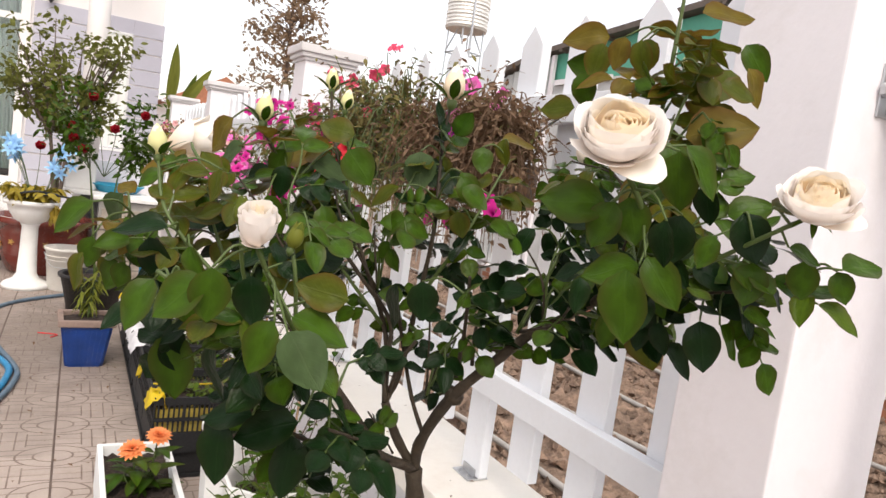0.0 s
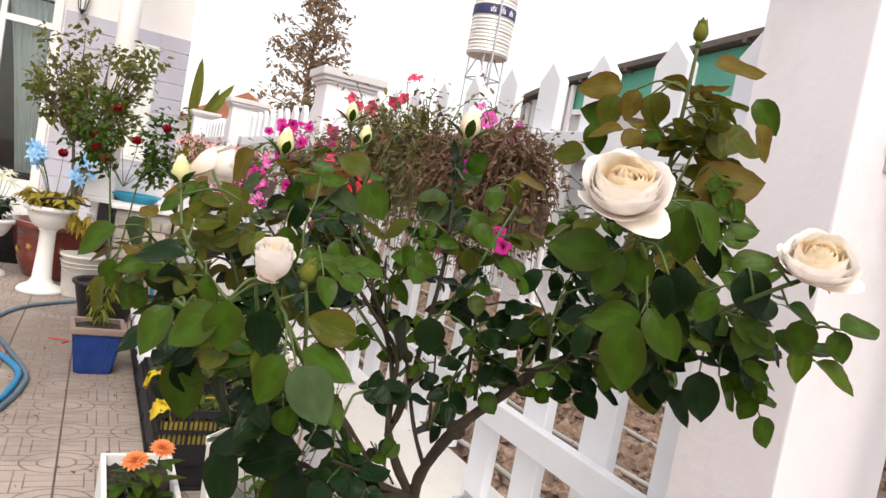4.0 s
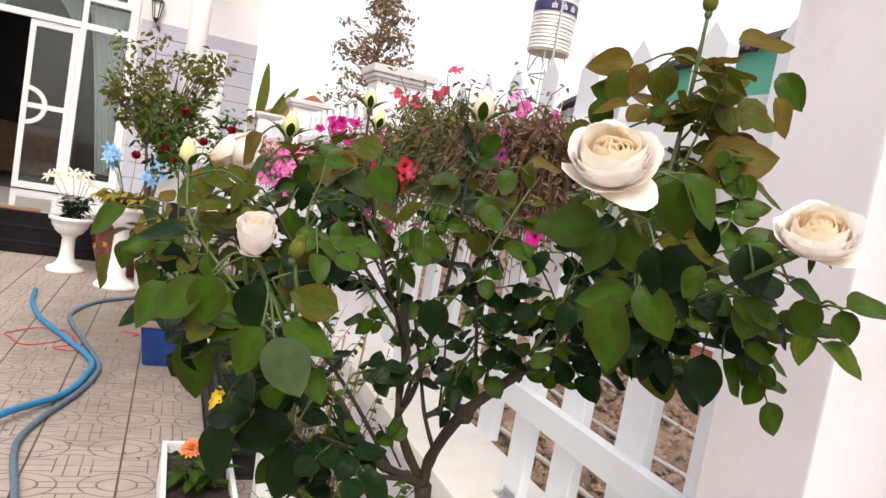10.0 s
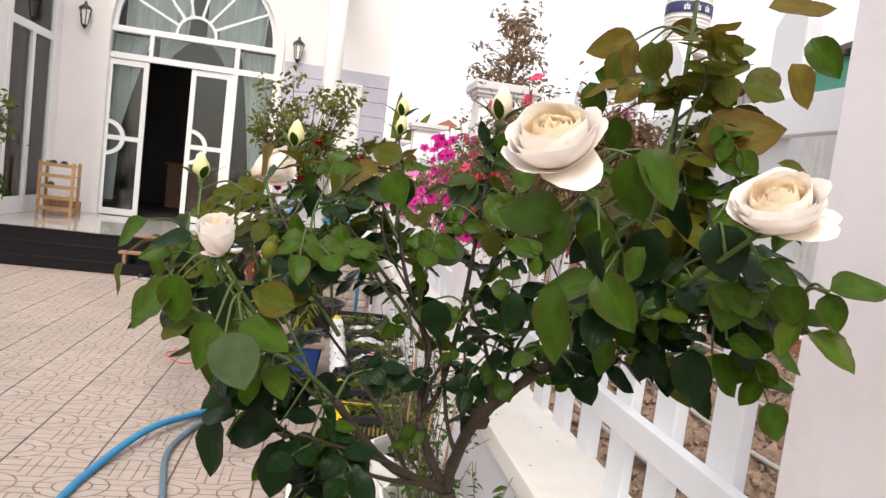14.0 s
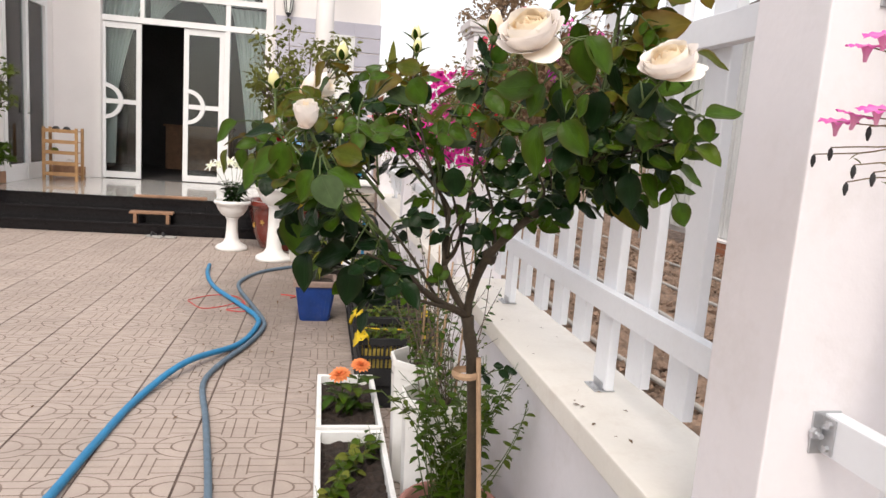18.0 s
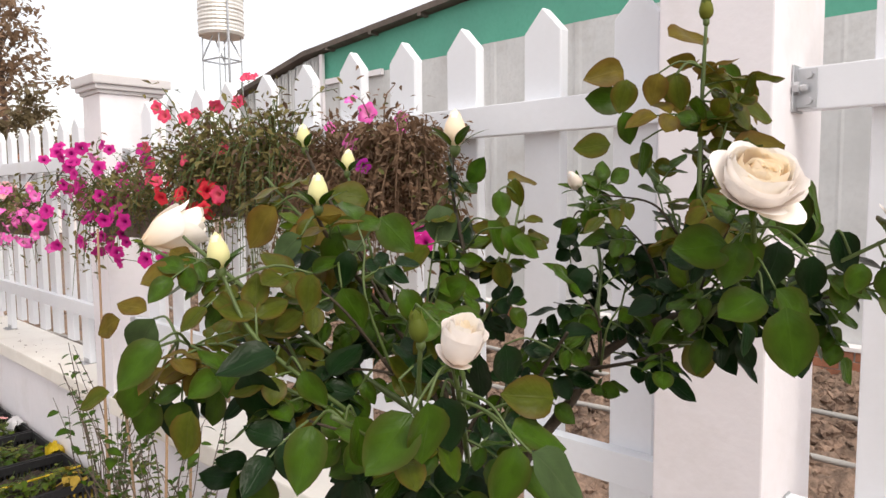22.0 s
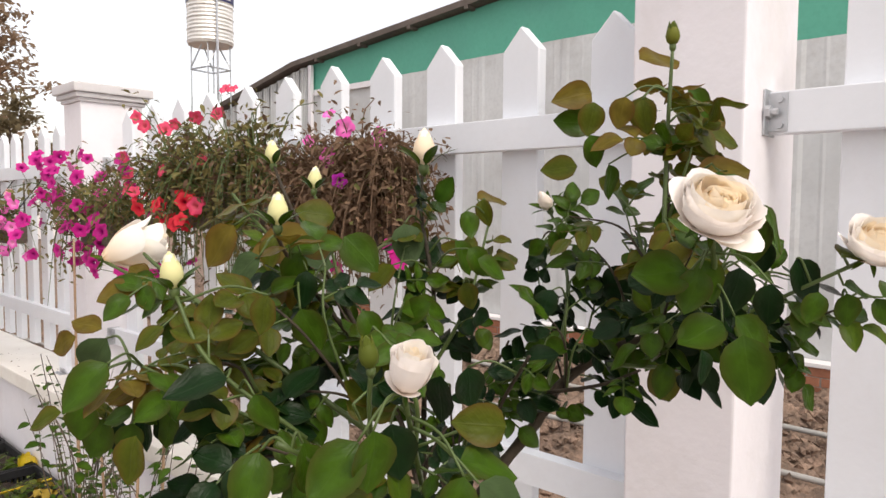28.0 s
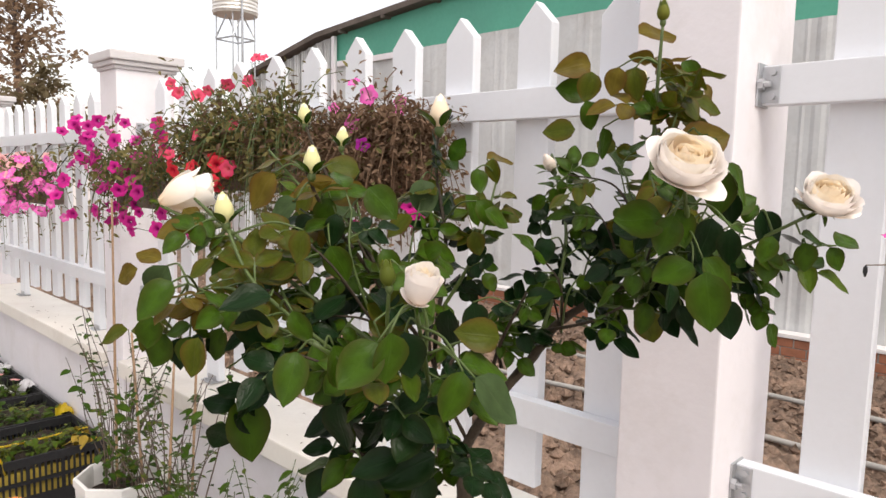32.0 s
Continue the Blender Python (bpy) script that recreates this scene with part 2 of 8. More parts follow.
M["trunk"] = surf("grey_brown_bark", (0.13, 0.095, 0.075), vary=0.3, scale=20, fine=120, rough=0.85, bump=0.6)
M["greenstem"] = surf("green_stem", (0.07, 0.105, 0.022), vary=0.2, scale=30, fine=120, rough=0.5, bump=0.1)
M["pet_stem"] = surf("withering_petunia_stem", (0.23, 0.17, 0.10), vary=0.25, scale=30, fine=120, rough=0.7, bump=0.1)
M["dryleaf"] = surf("dry_brown_leaf", (0.165, 0.100, 0.058), vary=0.3, scale=20, fine=80, rough=0.85, bump=0.2, rand=0.25, through_light=0.2)


def leaf_surf(name, base, back, rough=0.38, rand=0.22, hue=0.02, edge=None, vein=0.35, light=0.22):
    """A leaf blade with a paler midrib, side veins and a tinted rim; u runs across, v along."""
    m = bpy.data.materials.new(name)
    m.use_nodes = True
    n, l = m.node_tree.nodes, m.node_tree.links
    b = n["Principled BSDF"]
    uv = n.new("ShaderNodeUVMap")
    sep = n.new("ShaderNodeSeparateXYZ")
    l.new(uv.outputs[0], sep.inputs[0])

    def math_(op, a, c=None, clamp=False):
        x = n.new("ShaderNodeMath")
        x.operation, x.use_clamp = op, clamp
        for i, v in enumerate((a, c)):
            if v is None:
                continue
            if isinstance(v, bpy.types.NodeSocket):
                l.new(v, x.inputs[i])
            else:
                x.inputs[i].default_value = v
        return x.outputs[0]

    def mixc(a, c, f):
        x = n.new("ShaderNodeMix")
        x.data_type = "RGBA"
        for sock, v in ((x.inputs[6], a), (x.inputs[7], c), (x.inputs[0], f)):
            if isinstance(v, bpy.types.NodeSocket):
                l.new(v, sock)
            else:
                sock.default_value = (*v, 1) if isinstance(v, tuple) else v
        return x.outputs[2]

    side = math_("ABSOLUTE", math_("SUBTRACT", sep.outputs[0], 0.5))
    rib = math_("SUBTRACT", 1.0, math_("MULTIPLY", side, 28.0), True)
    herring = math_("SINE", math_("MULTIPLY", math_("SUBTRACT", sep.outputs[1], math_("MULTIPLY", side, 0.7)), 48.0))
    veins = math_("MULTIPLY", math_("POWER", math_("MULTIPLY", math_("ADD", herring, 1.0), 0.5), 6.0), 0.22)
    vv = math_("MULTIPLY", math_("MAXIMUM", rib, veins), vein)
    info = n.new("ShaderNodeObjectInfo")
    ns = n.new("ShaderNodeTexNoise")
    ns.noise_dimensions = "4D"
    ns.inputs["Scale"].default_value = 3.2
    l.new(uv.outputs[0], ns.inputs["Vector"])
    l.new(math_("MULTIPLY", info.outputs["Random"], 37.0), ns.inputs["W"])
    col = mixc(tuple(v * 0.50 for v in base), tuple(v * 1.45 for v in base), ns.outputs["Fac"])
    col = mixc(col, back, vv)
    if edge:
        col = mixc(col, edge, math_("MULTIPLY", math_("POWER", math_("MULTIPLY", side, 2.0), 3.0), 0.8, True))
    hs = n.new("ShaderNodeHueSaturation")
    l.new(math_("ADD", math_("MULTIPLY", info.outputs["Random"], 2 * rand), 1 - rand), hs.inputs["Value"])
    l.new(math_("ADD", math_("MULTIPLY", info.outputs["Random"], -2 * hue), 0.5 + hue), hs.inputs["Hue"])
    l.new(col, hs.inputs["Color"])
    l.new(hs.outputs[0], b.inputs["Base Color"])
    b.inputs["Roughness"].default_value = rough
    b.inputs["Specular IOR Level"].default_value = 0.12
    bu = n.new("ShaderNodeBump")
    bu.inputs["Strength"].default_value, bu.inputs["Distance"].default_value = 0.28, 0.003
    l.new(math_("ADD", math_("MULTIPLY", ns.outputs["Fac"], 2.0), vv), bu.inputs["Height"])
    l.new(bu.outputs[0], b.inputs["Normal"])
    tr = n.new("ShaderNodeBsdfTranslucent")
    l.new(hs.outputs[0], tr.inputs["Color"])
    mx = n.new("ShaderNodeMixShader")
    mx.inputs[0].default_value = light
    l.new(b.outputs[0], mx.inputs[1])
    l.new(tr.outputs[0], mx.inputs[2])
    l.new(mx.outputs[0], n["Material Output"].inputs["Surface"])
    return m


# the leaf's own deep green, lowered further to carry the crown's inner shade
M["leaf_dark"] = leaf_surf("dark_green_leaf_with_shade", (0.007, 0.023, 0.005), (0.016, 0.036, 0.010), rough=0.33, vein=0.3, edge=(0.015, 0.020, 0.006), light=0.08)
M["leaf_mid"] = leaf_surf("green_rose_leaf", (0.044, 0.090, 0.005), (0.066, 0.112, 0.014), rough=0.34, vein=0.22, edge=(0.052, 0.050, 0.010), light=0.16)
M["leaf_young"] = leaf_surf("olive_bronze_young_leaf", (0.098, 0.106, 0.009), (0.14, 0.13, 0.022), rough=0.36, vein=0.3, edge=(0.115, 0.046, 0.015), hue=0.035, light=0.30)
M["leaf_bronze"] = leaf_surf("bronze_red_young_leaf", (0.178, 0.118, 0.018), (0.215, 0.145, 0.032), rough=0.38, vein=0.3, edge=(0.16, 0.058, 0.018), hue=0.02, light=0.36)
M["leaf_pale"] = leaf_surf("dusty_pale_leaf_back", (0.060, 0.092, 0.032), (0.085, 0.115, 0.045), rough=0.5)
M["leaf_box"] = leaf_surf("light_green_leaf", (0.125, 0.150, 0.022), (0.15, 0.17, 0.035), rough=0.45)
M["leaf_pot"] = leaf_surf("yellow_green_shrub_leaf", (0.185, 0.185, 0.045), (0.21, 0.21, 0.06), rough=0.4, light=0.35)
# brown lightened so the colour carries distant haze and light from behind
M["leaf_tree"] = leaf_surf("haze_lightened_tree_leaf", (0.27, 0.20, 0.125), (0.30, 0.23, 0.14), rough=0.6, light=0.5)
M["leaf_yellow"] = leaf_surf("yellowing_leaf", (0.36, 0.27, 0.04), (0.4, 0.32, 0.08), rough=0.5)
M["pet_foliage"] = leaf_surf("petunia_leaf", (0.155, 0.145, 0.050), (0.18, 0.165, 0.06), rough=0.6)


def petal_surf(name, base, inner, rough=0.5, light=0.18, rand=0.03):
    """Soft petal: inner colour near the base, outer colour to the rim."""
    m = surf(name, base, vary=0.04, scale=30, fine=200, rough=rough, bump=0.12, dist=0.001, rand=rand, through_light=light, spec=0.25)
    n, l = m.node_tree.nodes, m.node_tree.links
    uv = n.new("ShaderNodeUVMap")
    sep = n.new("ShaderNodeSeparateXYZ")
    l.new(uv.outputs[0], sep.inputs[0])
    mr = n.new("ShaderNodeMapRange")
    for k, val in zip(("From Min", "From Max", "To Min", "To Max"), (0.15, 0.85, 1, 0)):
        mr.inputs[k].default_value = val
    l.new(sep.outputs[1], mr.inputs["Value"])
    x = n.new("ShaderNodeMix")
    x.data_type = "RGBA"
    b = n["Principled BSDF"]
    old = b.inputs["Base Color"].links[0].from_socket
    l.new(old, x.inputs[6])
    x.inputs[7].default_value = (*inner, 1)
    l.new(mr.outputs[0], x.inputs[0])
    l.new(x.outputs[2], b.inputs["Base Color"])
    l.new(x.outputs[2], n["Translucent BSDF"].inputs["Color"])
    return m


M["petal"] = petal_surf("cream_white_rose_petal", (0.975, 0.92, 0.85), (0.97, 0.80, 0.60))
M["petal_in"] = petal_surf("peach_inner_rose_petal", (0.98, 0.87, 0.70), (0.97, 0.72, 0.46), light=0.42)
M["petal_pink"] = petal_surf("pale_blush_rose_petal", (0.975, 0.92, 0.88), (0.96, 0.84, 0.74))
M["budpetal"] = petal_surf("cream_yellow_bud_petal", (0.93, 0.87, 0.70), (0.82, 0.78, 0.40))
M["pet_magenta"] = petal_surf("magenta_petunia", (0.55, 0.015, 0.24), (0.25, 0.0, 0.14), rand=0.15)
M["pet_pink"] = petal_surf("pink_petunia", (0.82, 0.13, 0.50), (0.85, 0.42, 0.62), rand=0.12)
M["pet_red"] = petal_surf("red_petunia", (0.70, 0.03, 0.05), (0.45, 0.0, 0.03), rand=0.12)
M["pet_coral"] = petal_surf("coral_petunia", (0.76, 0.06, 0.15), (0.70, 0.16, 0.2), rand=0.12)
M["pet_purple"] = petal_surf("purple_petunia", (0.48, 0.03, 0.42), (0.25, 0.0, 0.22), rand=0.12)
M["pet_pale"] = petal_surf("pale_pink_flower", (0.80, 0.45, 0.45), (0.7, 0.3, 0.3), rand=0.12)
M["orange"] = petal_surf("orange_zinnia_petal", (0.82, 0.30, 0.11), (0.7, 0.17, 0.05), rand=0.08)
M["redflower"] = petal_surf("dark_red_flower", (0.42, 0.015, 0.03), (0.25, 0.0, 0.015), rand=0.12)
M["lily"] = petal_surf("white_lily_petal", (0.82, 0.80, 0.74), (0.7, 0.72, 0.5))
M["blueflower"] = petal_surf("light_blue_flower", (0.34, 0.60, 0.84), (0.22, 0.42, 0.72), rand=0.12)


# ---- mesh helpers ----
def mesh_of(name, bm, material=None, smooth=False):
    me = bpy.data.meshes.new(name)
    bm.to_mesh(me)
    bm.free()
    if material:
        me.materials.append(material)
    if smooth:
        me.shade_smooth()
    return me


def part(name, bm, material, parent=None, label="", m=None, smooth=False):
    """One mesh object from a bmesh (or a ready mesh), under a thing or a part."""
    me = bm if isinstance(bm, bpy.types.Mesh) else mesh_of(name, bm, material, smooth)
    ob = new(name, me)
    if parent:
        ob.parent = parent
    if m is not None:
        ob.matrix_basis = m
    if label:
        tagged(ob, label)
    return ob


def thing(name, label, category, group="", kind="", m=None):
    ob = new(name)
    ob.empty_display_size = 0.05
    if m is not None:
        ob.matrix_basis = m
    return tagged(ob, label, category, group, kind)


def box(bm, x0, y0, z0, x1, y1, z1, bevel=0.0, m=None):
    r = bmesh.ops.create_cube(bm, size=1)
    mm = Matrix.Translation(((x0 + x1) / 2, (y0 + y1) / 2, (z0 + z1) / 2)) @ Matrix.Diagonal((x1 - x0, y1 - y0, z1 - z0, 1))
    if m is not None:
        mm = m @ mm
    bmesh.ops.transform(bm, matrix=mm, verts=r["verts"])
    if bevel:
        es = {e for v in r["verts"] for e in v.link_edges}
        bmesh.ops.bevel(bm, geom=list(es), offset=bevel, segments=2, affect="EDGES", profile=0.6)
    return bm


def boxes(*specs, bevel=0.0):
    bm = bmesh.new()
    for s in specs:
        box(bm, *s, bevel=bevel)
    return bm


def prism(bm, pts, axis, lo, hi):
    """Extrude a polygon of 2D points along an axis from lo to hi."""
    def at(p, h):
        return (h, p[0], p[1]) if axis == "x" else ((p[0], h, p[1]) if axis == "y" else (p[0], p[1], h))
    a = [bm.verts.new(at(p, lo)) for p in pts]
    b = [bm.verts.new(at(p, hi)) for p in pts]
    k = len(pts)
    bm.faces.new(a[::-1])
    bm.faces.new(b)
    for i in range(k):
        bm.faces.new((a[i], a[(i + 1) % k], b[(i + 1) % k], b[i]))
    bmesh.ops.recalc_face_normals(bm, faces=bm.faces[:])
    return bm


def spline(pts, n):
    """Catmull-Rom through points; n steps a span."""
    P = [Vector(p) for p in pts]
    P = [P[0] * 2 - P[1]] + P + [P[-1] * 2 - P[-2]]
    out = []
    for i in range(1, len(P) - 2):
        a, b, c, d = P[i - 1:i + 3]
        for k in range(n):
            t = k / n
            out.append(0.5 * (2 * b + (c - a) * t + (2 * a - 5 * b + 4 * c - d) * t * t + (3 * b - a - 3 * c + d) * t ** 3))
    out.append(P[-2])
    return out


def tube(bm, pts, r0, r1=None, sides=7, wob=0.0, rnd=None):
    """A tapered round tube along points."""
    r1 = r0 if r1 is None else r1
    rings, k = [], len(pts)
    up = Vector((0.31, 0.17, 0.93))
    for i, p in enumerate(pts):
        d = (Vector(pts[min(i + 1, k - 1)]) - Vector(pts[max(i - 1, 0)])).normalized()
        a = d.cross(up)
        if a.length < 0.05:
            a = d.cross(Vector((1, 0, 0)))
        a.normalize()
        b = d.cross(a)
        r = r0 + (r1 - r0) * i / max(1, k - 1)
        if wob and rnd:
            r *= 1 + rnd.uniform(-wob, wob)
        rings.append([bm.verts.new(Vector(p) + (a * math.cos(q) + b * math.sin(q)) * r) for q in (2 * math.pi * j / sides for j in range(sides))])
    for A, B in zip(rings, rings[1:]):
        for j in range(sides):
            bm.faces.new((A[j], A[(j + 1) % sides], B[(j + 1) % sides], B[j]))
    bm.faces.new(rings[0][::-1])
    bm.faces.new(rings[-1])
    return bm


def lathe(bm, prof, sides=24, cap=True, flute=0.0, poly=0):
    """Turn a profile of (radius, height) round z."""
    rings = []
    for r, z in prof:
        ring = []
        for j in range(sides):
            q = 2 * math.pi * j / sides
            rr = r * (1 + flute * (1 if j % 2 else -1))
            ring.append(bm.verts.new((rr * math.cos(q), rr * math.sin(q), z)))
        rings.append(ring)
    for A, B in zip(rings, rings[1:]):
        for j in range(sides):
            bm.faces.new((A[j], A[(j + 1) % sides], B[(j + 1) % sides], B[j]))
    if cap:
        bm.faces.new(rings[0][::-1])
        bm.faces.new(rings[-1])
    return bm


def raw_mesh(name, verts, faces, material, uvs=None, smooth=True):
    me = bpy.data.meshes.new(name)
    me.from_pydata(verts, [], faces)
    me.materials.append(material)
    if uvs is not None:
        layer = me.uv_layers.new(name="UVMap")
        idx = np.zeros(len(me.loops), dtype=np.int32)
        me.loops.foreach_get("vertex_index", idx)
        layer.data.foreach_set("uv", np.asarray(uvs, dtype=np.float32)[idx].ravel())
    if smooth:
        me.shade_smooth()
    return me


def leaf_grid(length, width, fold=0.25, droop=0.25, teeth=0.0, rows=6, tip=1.6, twist=0.0, wave=0.0):
    """Vertices, faces and uvs of one leaf that grows along +y from its base."""
    V, F, U = [], [], []
    for i in range(rows + 1):
        v = i / rows
        w = width * 0.5 * (math.sin(math.pi * min(1, v ** 0.82)) ** 0.60 if 0 < v < 1 else 0.0)
        w *= 1 - 0.35 * max(0, v - 0.55) * tip
        if teeth and 0 < i < rows:
            w *= 1 + teeth * (1 if i % 2 else -1)
        y = length * v
        z = -droop * length * v * v
        tw = twist * v
        for s in (-1, -0.5, 0, 0.5, 1):
            x = s * w
            zz = z + abs(s) * w * fold * (1 - 0.35 * abs(s)) + wave * width * math.sin(9 * v + 3 * s) * abs(s)
            V.append((x * math.cos(tw) - zz * math.sin(tw) * 0, y, zz + x * math.sin(tw)))
            U.append((0.5 + 0.5 * s, v))
    for i in range(rows):
        for j in range(4):
            a = i * 5 + j
            F.append((a, a + 1, a + 6, a + 5))
    return V, F, U


def leaf_mesh(name, material, **k):
    V, F, U = leaf_grid(**k)
    return raw_mesh(name, V, F, material, U)


def aim(p, d, up=(0, 0, 1), roll=0.0, s=1.0):
    """A pose at p whose +y runs along d and whose +z leans to up."""
    y = Vector(d).normalized()
    z = Vector(up) - y * y.dot(Vector(up))
    if z.length < 1e-3:
        z = Vector((1, 0, 0)) - y * y.x
    z.normalize()
    x = y.cross(z)
    r = Matrix((x, y, z)).transposed().to_4x4()
    return Matrix.Translation(p) @ r @ Matrix.Rotation(roll, 4, "Y") @ Matrix.Diagonal((s, s, s, 1))


class Heap:
    """Many small pieces gathered into one mesh."""
    def __init__(self):
        self.v, self.f, self.u = [], [], []

    def add(self, V, F, U, m):
        o = len(self.v)
        self.v += [tuple(m @ Vector(p)) for p in V]
        self.f += [tuple(o + i for i in f) for f in F]
        self.u += U

    def ob(self, name, material, parent=None, label="", kind="stuff", smooth=True):
        me = raw_mesh(name, self.v, self.f, material, self.u, smooth)
        o = part(name, me, None, parent, label)
        if kind:
            o["kind"] = kind
        return o


# ---- the yard, the fence and its pillars ----
FX = 1.320            # line of the pickets
WALL_TOP = 0.80
TIP = 1.992
PW, PWX = 0.180, 0.245   # pillar depth along the fence, and across
PX0 = 1.176          # yard face of the pillars
PILLARS = [-1.350, 1.184, 3.718, 6.252, 8.786]   # south face of each pillar


RAIL_TOP, RAIL_LOW, RAIL_H = 1.770, 1.076, 0.033
COPE_X0 = 1.152


def picket_bm(w, z0, z1, point=0.05):
    bm = bmesh.new()
    h = w / 2
    prism(bm, [(-h, z0), (h, z0), (h, z1 - point), (0, z1), (-h, z1 - point)], "x", -0.014, 0.014)
    bmesh.ops.bevel(bm, geom=bm.edges[:], offset=0.0025, segments=1, affect="EDGES")
    return bm


def bracket(parent, y, z, side):
    """A galvanised angle bracket that holds a rail to a pillar: a plate on the pillar, a flange on the rail, two bolts."""
    lo, hi = (y, y + 0.004) if side > 0 else (y - 0.004, y)
    b = part("bracket", boxes((FX - 0.066, lo, z - 0.036, FX - 0.016, hi, z + 0.036), bevel=0.0015), M["steel"], parent, "galvanised angle bracket")
    a, c = (y, y + 0.032) if side > 0 else (y - 0.032, y)
    part("flange", boxes((FX - 0.0495, a, z - 0.030, FX - 0.0465, c, z + 0.030), bevel=0.001), M["steel"], b)
    for dz in (-0.02, 0.02):
        bm = bmesh.new()
        tube(bm, [(FX - 0.048, y + side * 0.021, z + dz), (FX - 0.055, y + side * 0.021, z + dz)], 0.006, sides=6)
        part("bolt", bm, M["steel"], b)
    bm = bmesh.new()
    tube(bm, [(FX - 0.062, y + side * 0.004, z), (FX - 0.062, y + side * 0.012, z)], 0.010, sides=6)
    tube(bm, [(FX - 0.062, y + side * 0.012, z), (FX - 0.062, y + side * 0.022, z)], 0.005, sides=8)
    part("bolt", bm, M["steel"], b)


def pillar(y0):
    t = thing("fence_pillar", "white painted square masonry fence pillar with a moulded cap", "pillar", "fence pillars")
    part("shaft", boxes((PX0, y0, -0.05, PX0 + PWX, y0 + PW, 2.02), bevel=0.004), M["white"], t)
    for e, z0, z1 in ((0.010, 2.02, 2.035), (0.022, 2.035, 2.055), (0.034, 2.055, 2.092)):
        part("cap_moulding", boxes((PX0 - e, y0 - e, z0, PX0 + PWX + e, y0 + PW + e, z1), bevel=0.006), M["cap"], t, "greyish weathered cap moulding")
    return t


def fence_panel(y0, y1, first, feet, label):
    """Pickets behind two rails; every few pickets one stands on the wall, the others hang above it."""
    t = thing("fence_panel", label, "fence", "fence panels")
    for nm, z in (("upper_rail", RAIL_TOP), ("lower_rail", RAIL_LOW)):
        part(nm, boxes((FX - 0.046, y0 + 0.003, z - RAIL_H, FX - 0.0145, y1 - 0.003, z + RAIL_H), bevel=0.002), M["picket"], t)
    hang = mesh_of("picket", picket_bm(0.093, 0.888, TIP), M["picket"])
    foot = mesh_of("picket", picket_bm(0.093, WALL_TOP + 0.007, TIP), M["picket"])
    y, i = first, 0
    while y < y1 - 0.045:
        p = part("picket", foot if i in feet else hang, None, t, m=pose(FX, y, random.uniform(-0.005, 0.005), random.uniform(-0.35, 0.35)))
        if i in feet:
            part("foot_plate", boxes((-0.042, -0.04, WALL_TOP + 0.001, 0.02, 0.04, WALL_TOP + 0.005), (-0.0175, -0.03, WALL_TOP + 0.005, -0.0145, 0.03, WALL_TOP + 0.026)), M["steel"], p, "small galvanised foot plate")
            for dy in (-0.03, 0.03):
                bm = bmesh.new()
                tube(bm, [(-0.031, dy * 0.7, WALL_TOP + 0.005), (-0.031, dy * 0.7, WALL_TOP + 0.012)], 0.005, sides=6)
                part("bolt", bm, M["steel"], p)
        y += 0.2125
        i += 1
    for z in (RAIL_TOP, RAIL_LOW):
        bracket(t, y0, z, 1)
        bracket(t, y1, z, -1)
    return t


for y in PILLARS:
    pillar(y)
fence_lab = "white painted picket fence panel between two masonry pillars"
for a, b, first, feet in ((PILLARS[0] + PW, PILLARS[1], -0.8655, (2, 7)), (PILLARS[1] + PW, PILLARS[2], 1.479, (3, 8)), (PILLARS[2] + PW, PILLARS[3], 3.965, (2, 8)), (PILLARS[3] + PW, PILLARS[4], 6.50, (2, 8))):
    fence_panel(a, b, first, feet, fence_lab)

low = tagged(new("wall_low", mesh_of("wall_low", boxes((PX0 + 0.012, -3, -0.05, PX0 + PWX - 0.012, 9.2, WALL_TOP - 0.07)), M["white"])), "low white painted masonry wall under the picket fence", "wall", kind="structure")
for a, b in zip(PILLARS, PILLARS[1:]):
    part("coping", boxes((COPE_X0, a + PW + 0.002, WALL_TOP - 0.07, PX0 + PWX + 0.02, b - 0.002, WALL_TOP), bevel=0.006), M["coping"], low)


# ---- ground: soil field, neighbour shed, yard tiles ----
def soil_mesh(name, x0, y0, x1, y1, step, amp):
    """Tilled clods: a grid lifted by noise."""
    nx, ny = int((x1 - x0) / step), int((y1 - y0) / step)
    xs, ys = np.meshgrid(np.linspace(x0, x1, nx), np.linspace(y0, y1, ny))
    V = []
    for x, y in zip(xs.ravel(), ys.ravel()):
        c = noise.noise(Vector((x * 1.1, y * 1.1, 0))) * 0.5 + abs(noise.noise(Vector((x * 5, y * 5, 3)))) * 0.9 + abs(noise.noise(Vector((x * 12, y * 12, 9)))) * 0.6 + noise.noise(Vector((x * 26, y * 26, 1))) * 0.25
        V.append((x, y, SOIL + amp * c))
    F = [(j * nx + i, j * nx + i + 1, (j + 1) * nx + i + 1, (j + 1) * nx + i) for j in range(ny - 1) for i in range(nx - 1)]
    return raw_mesh(name, V, F, M["soil"])


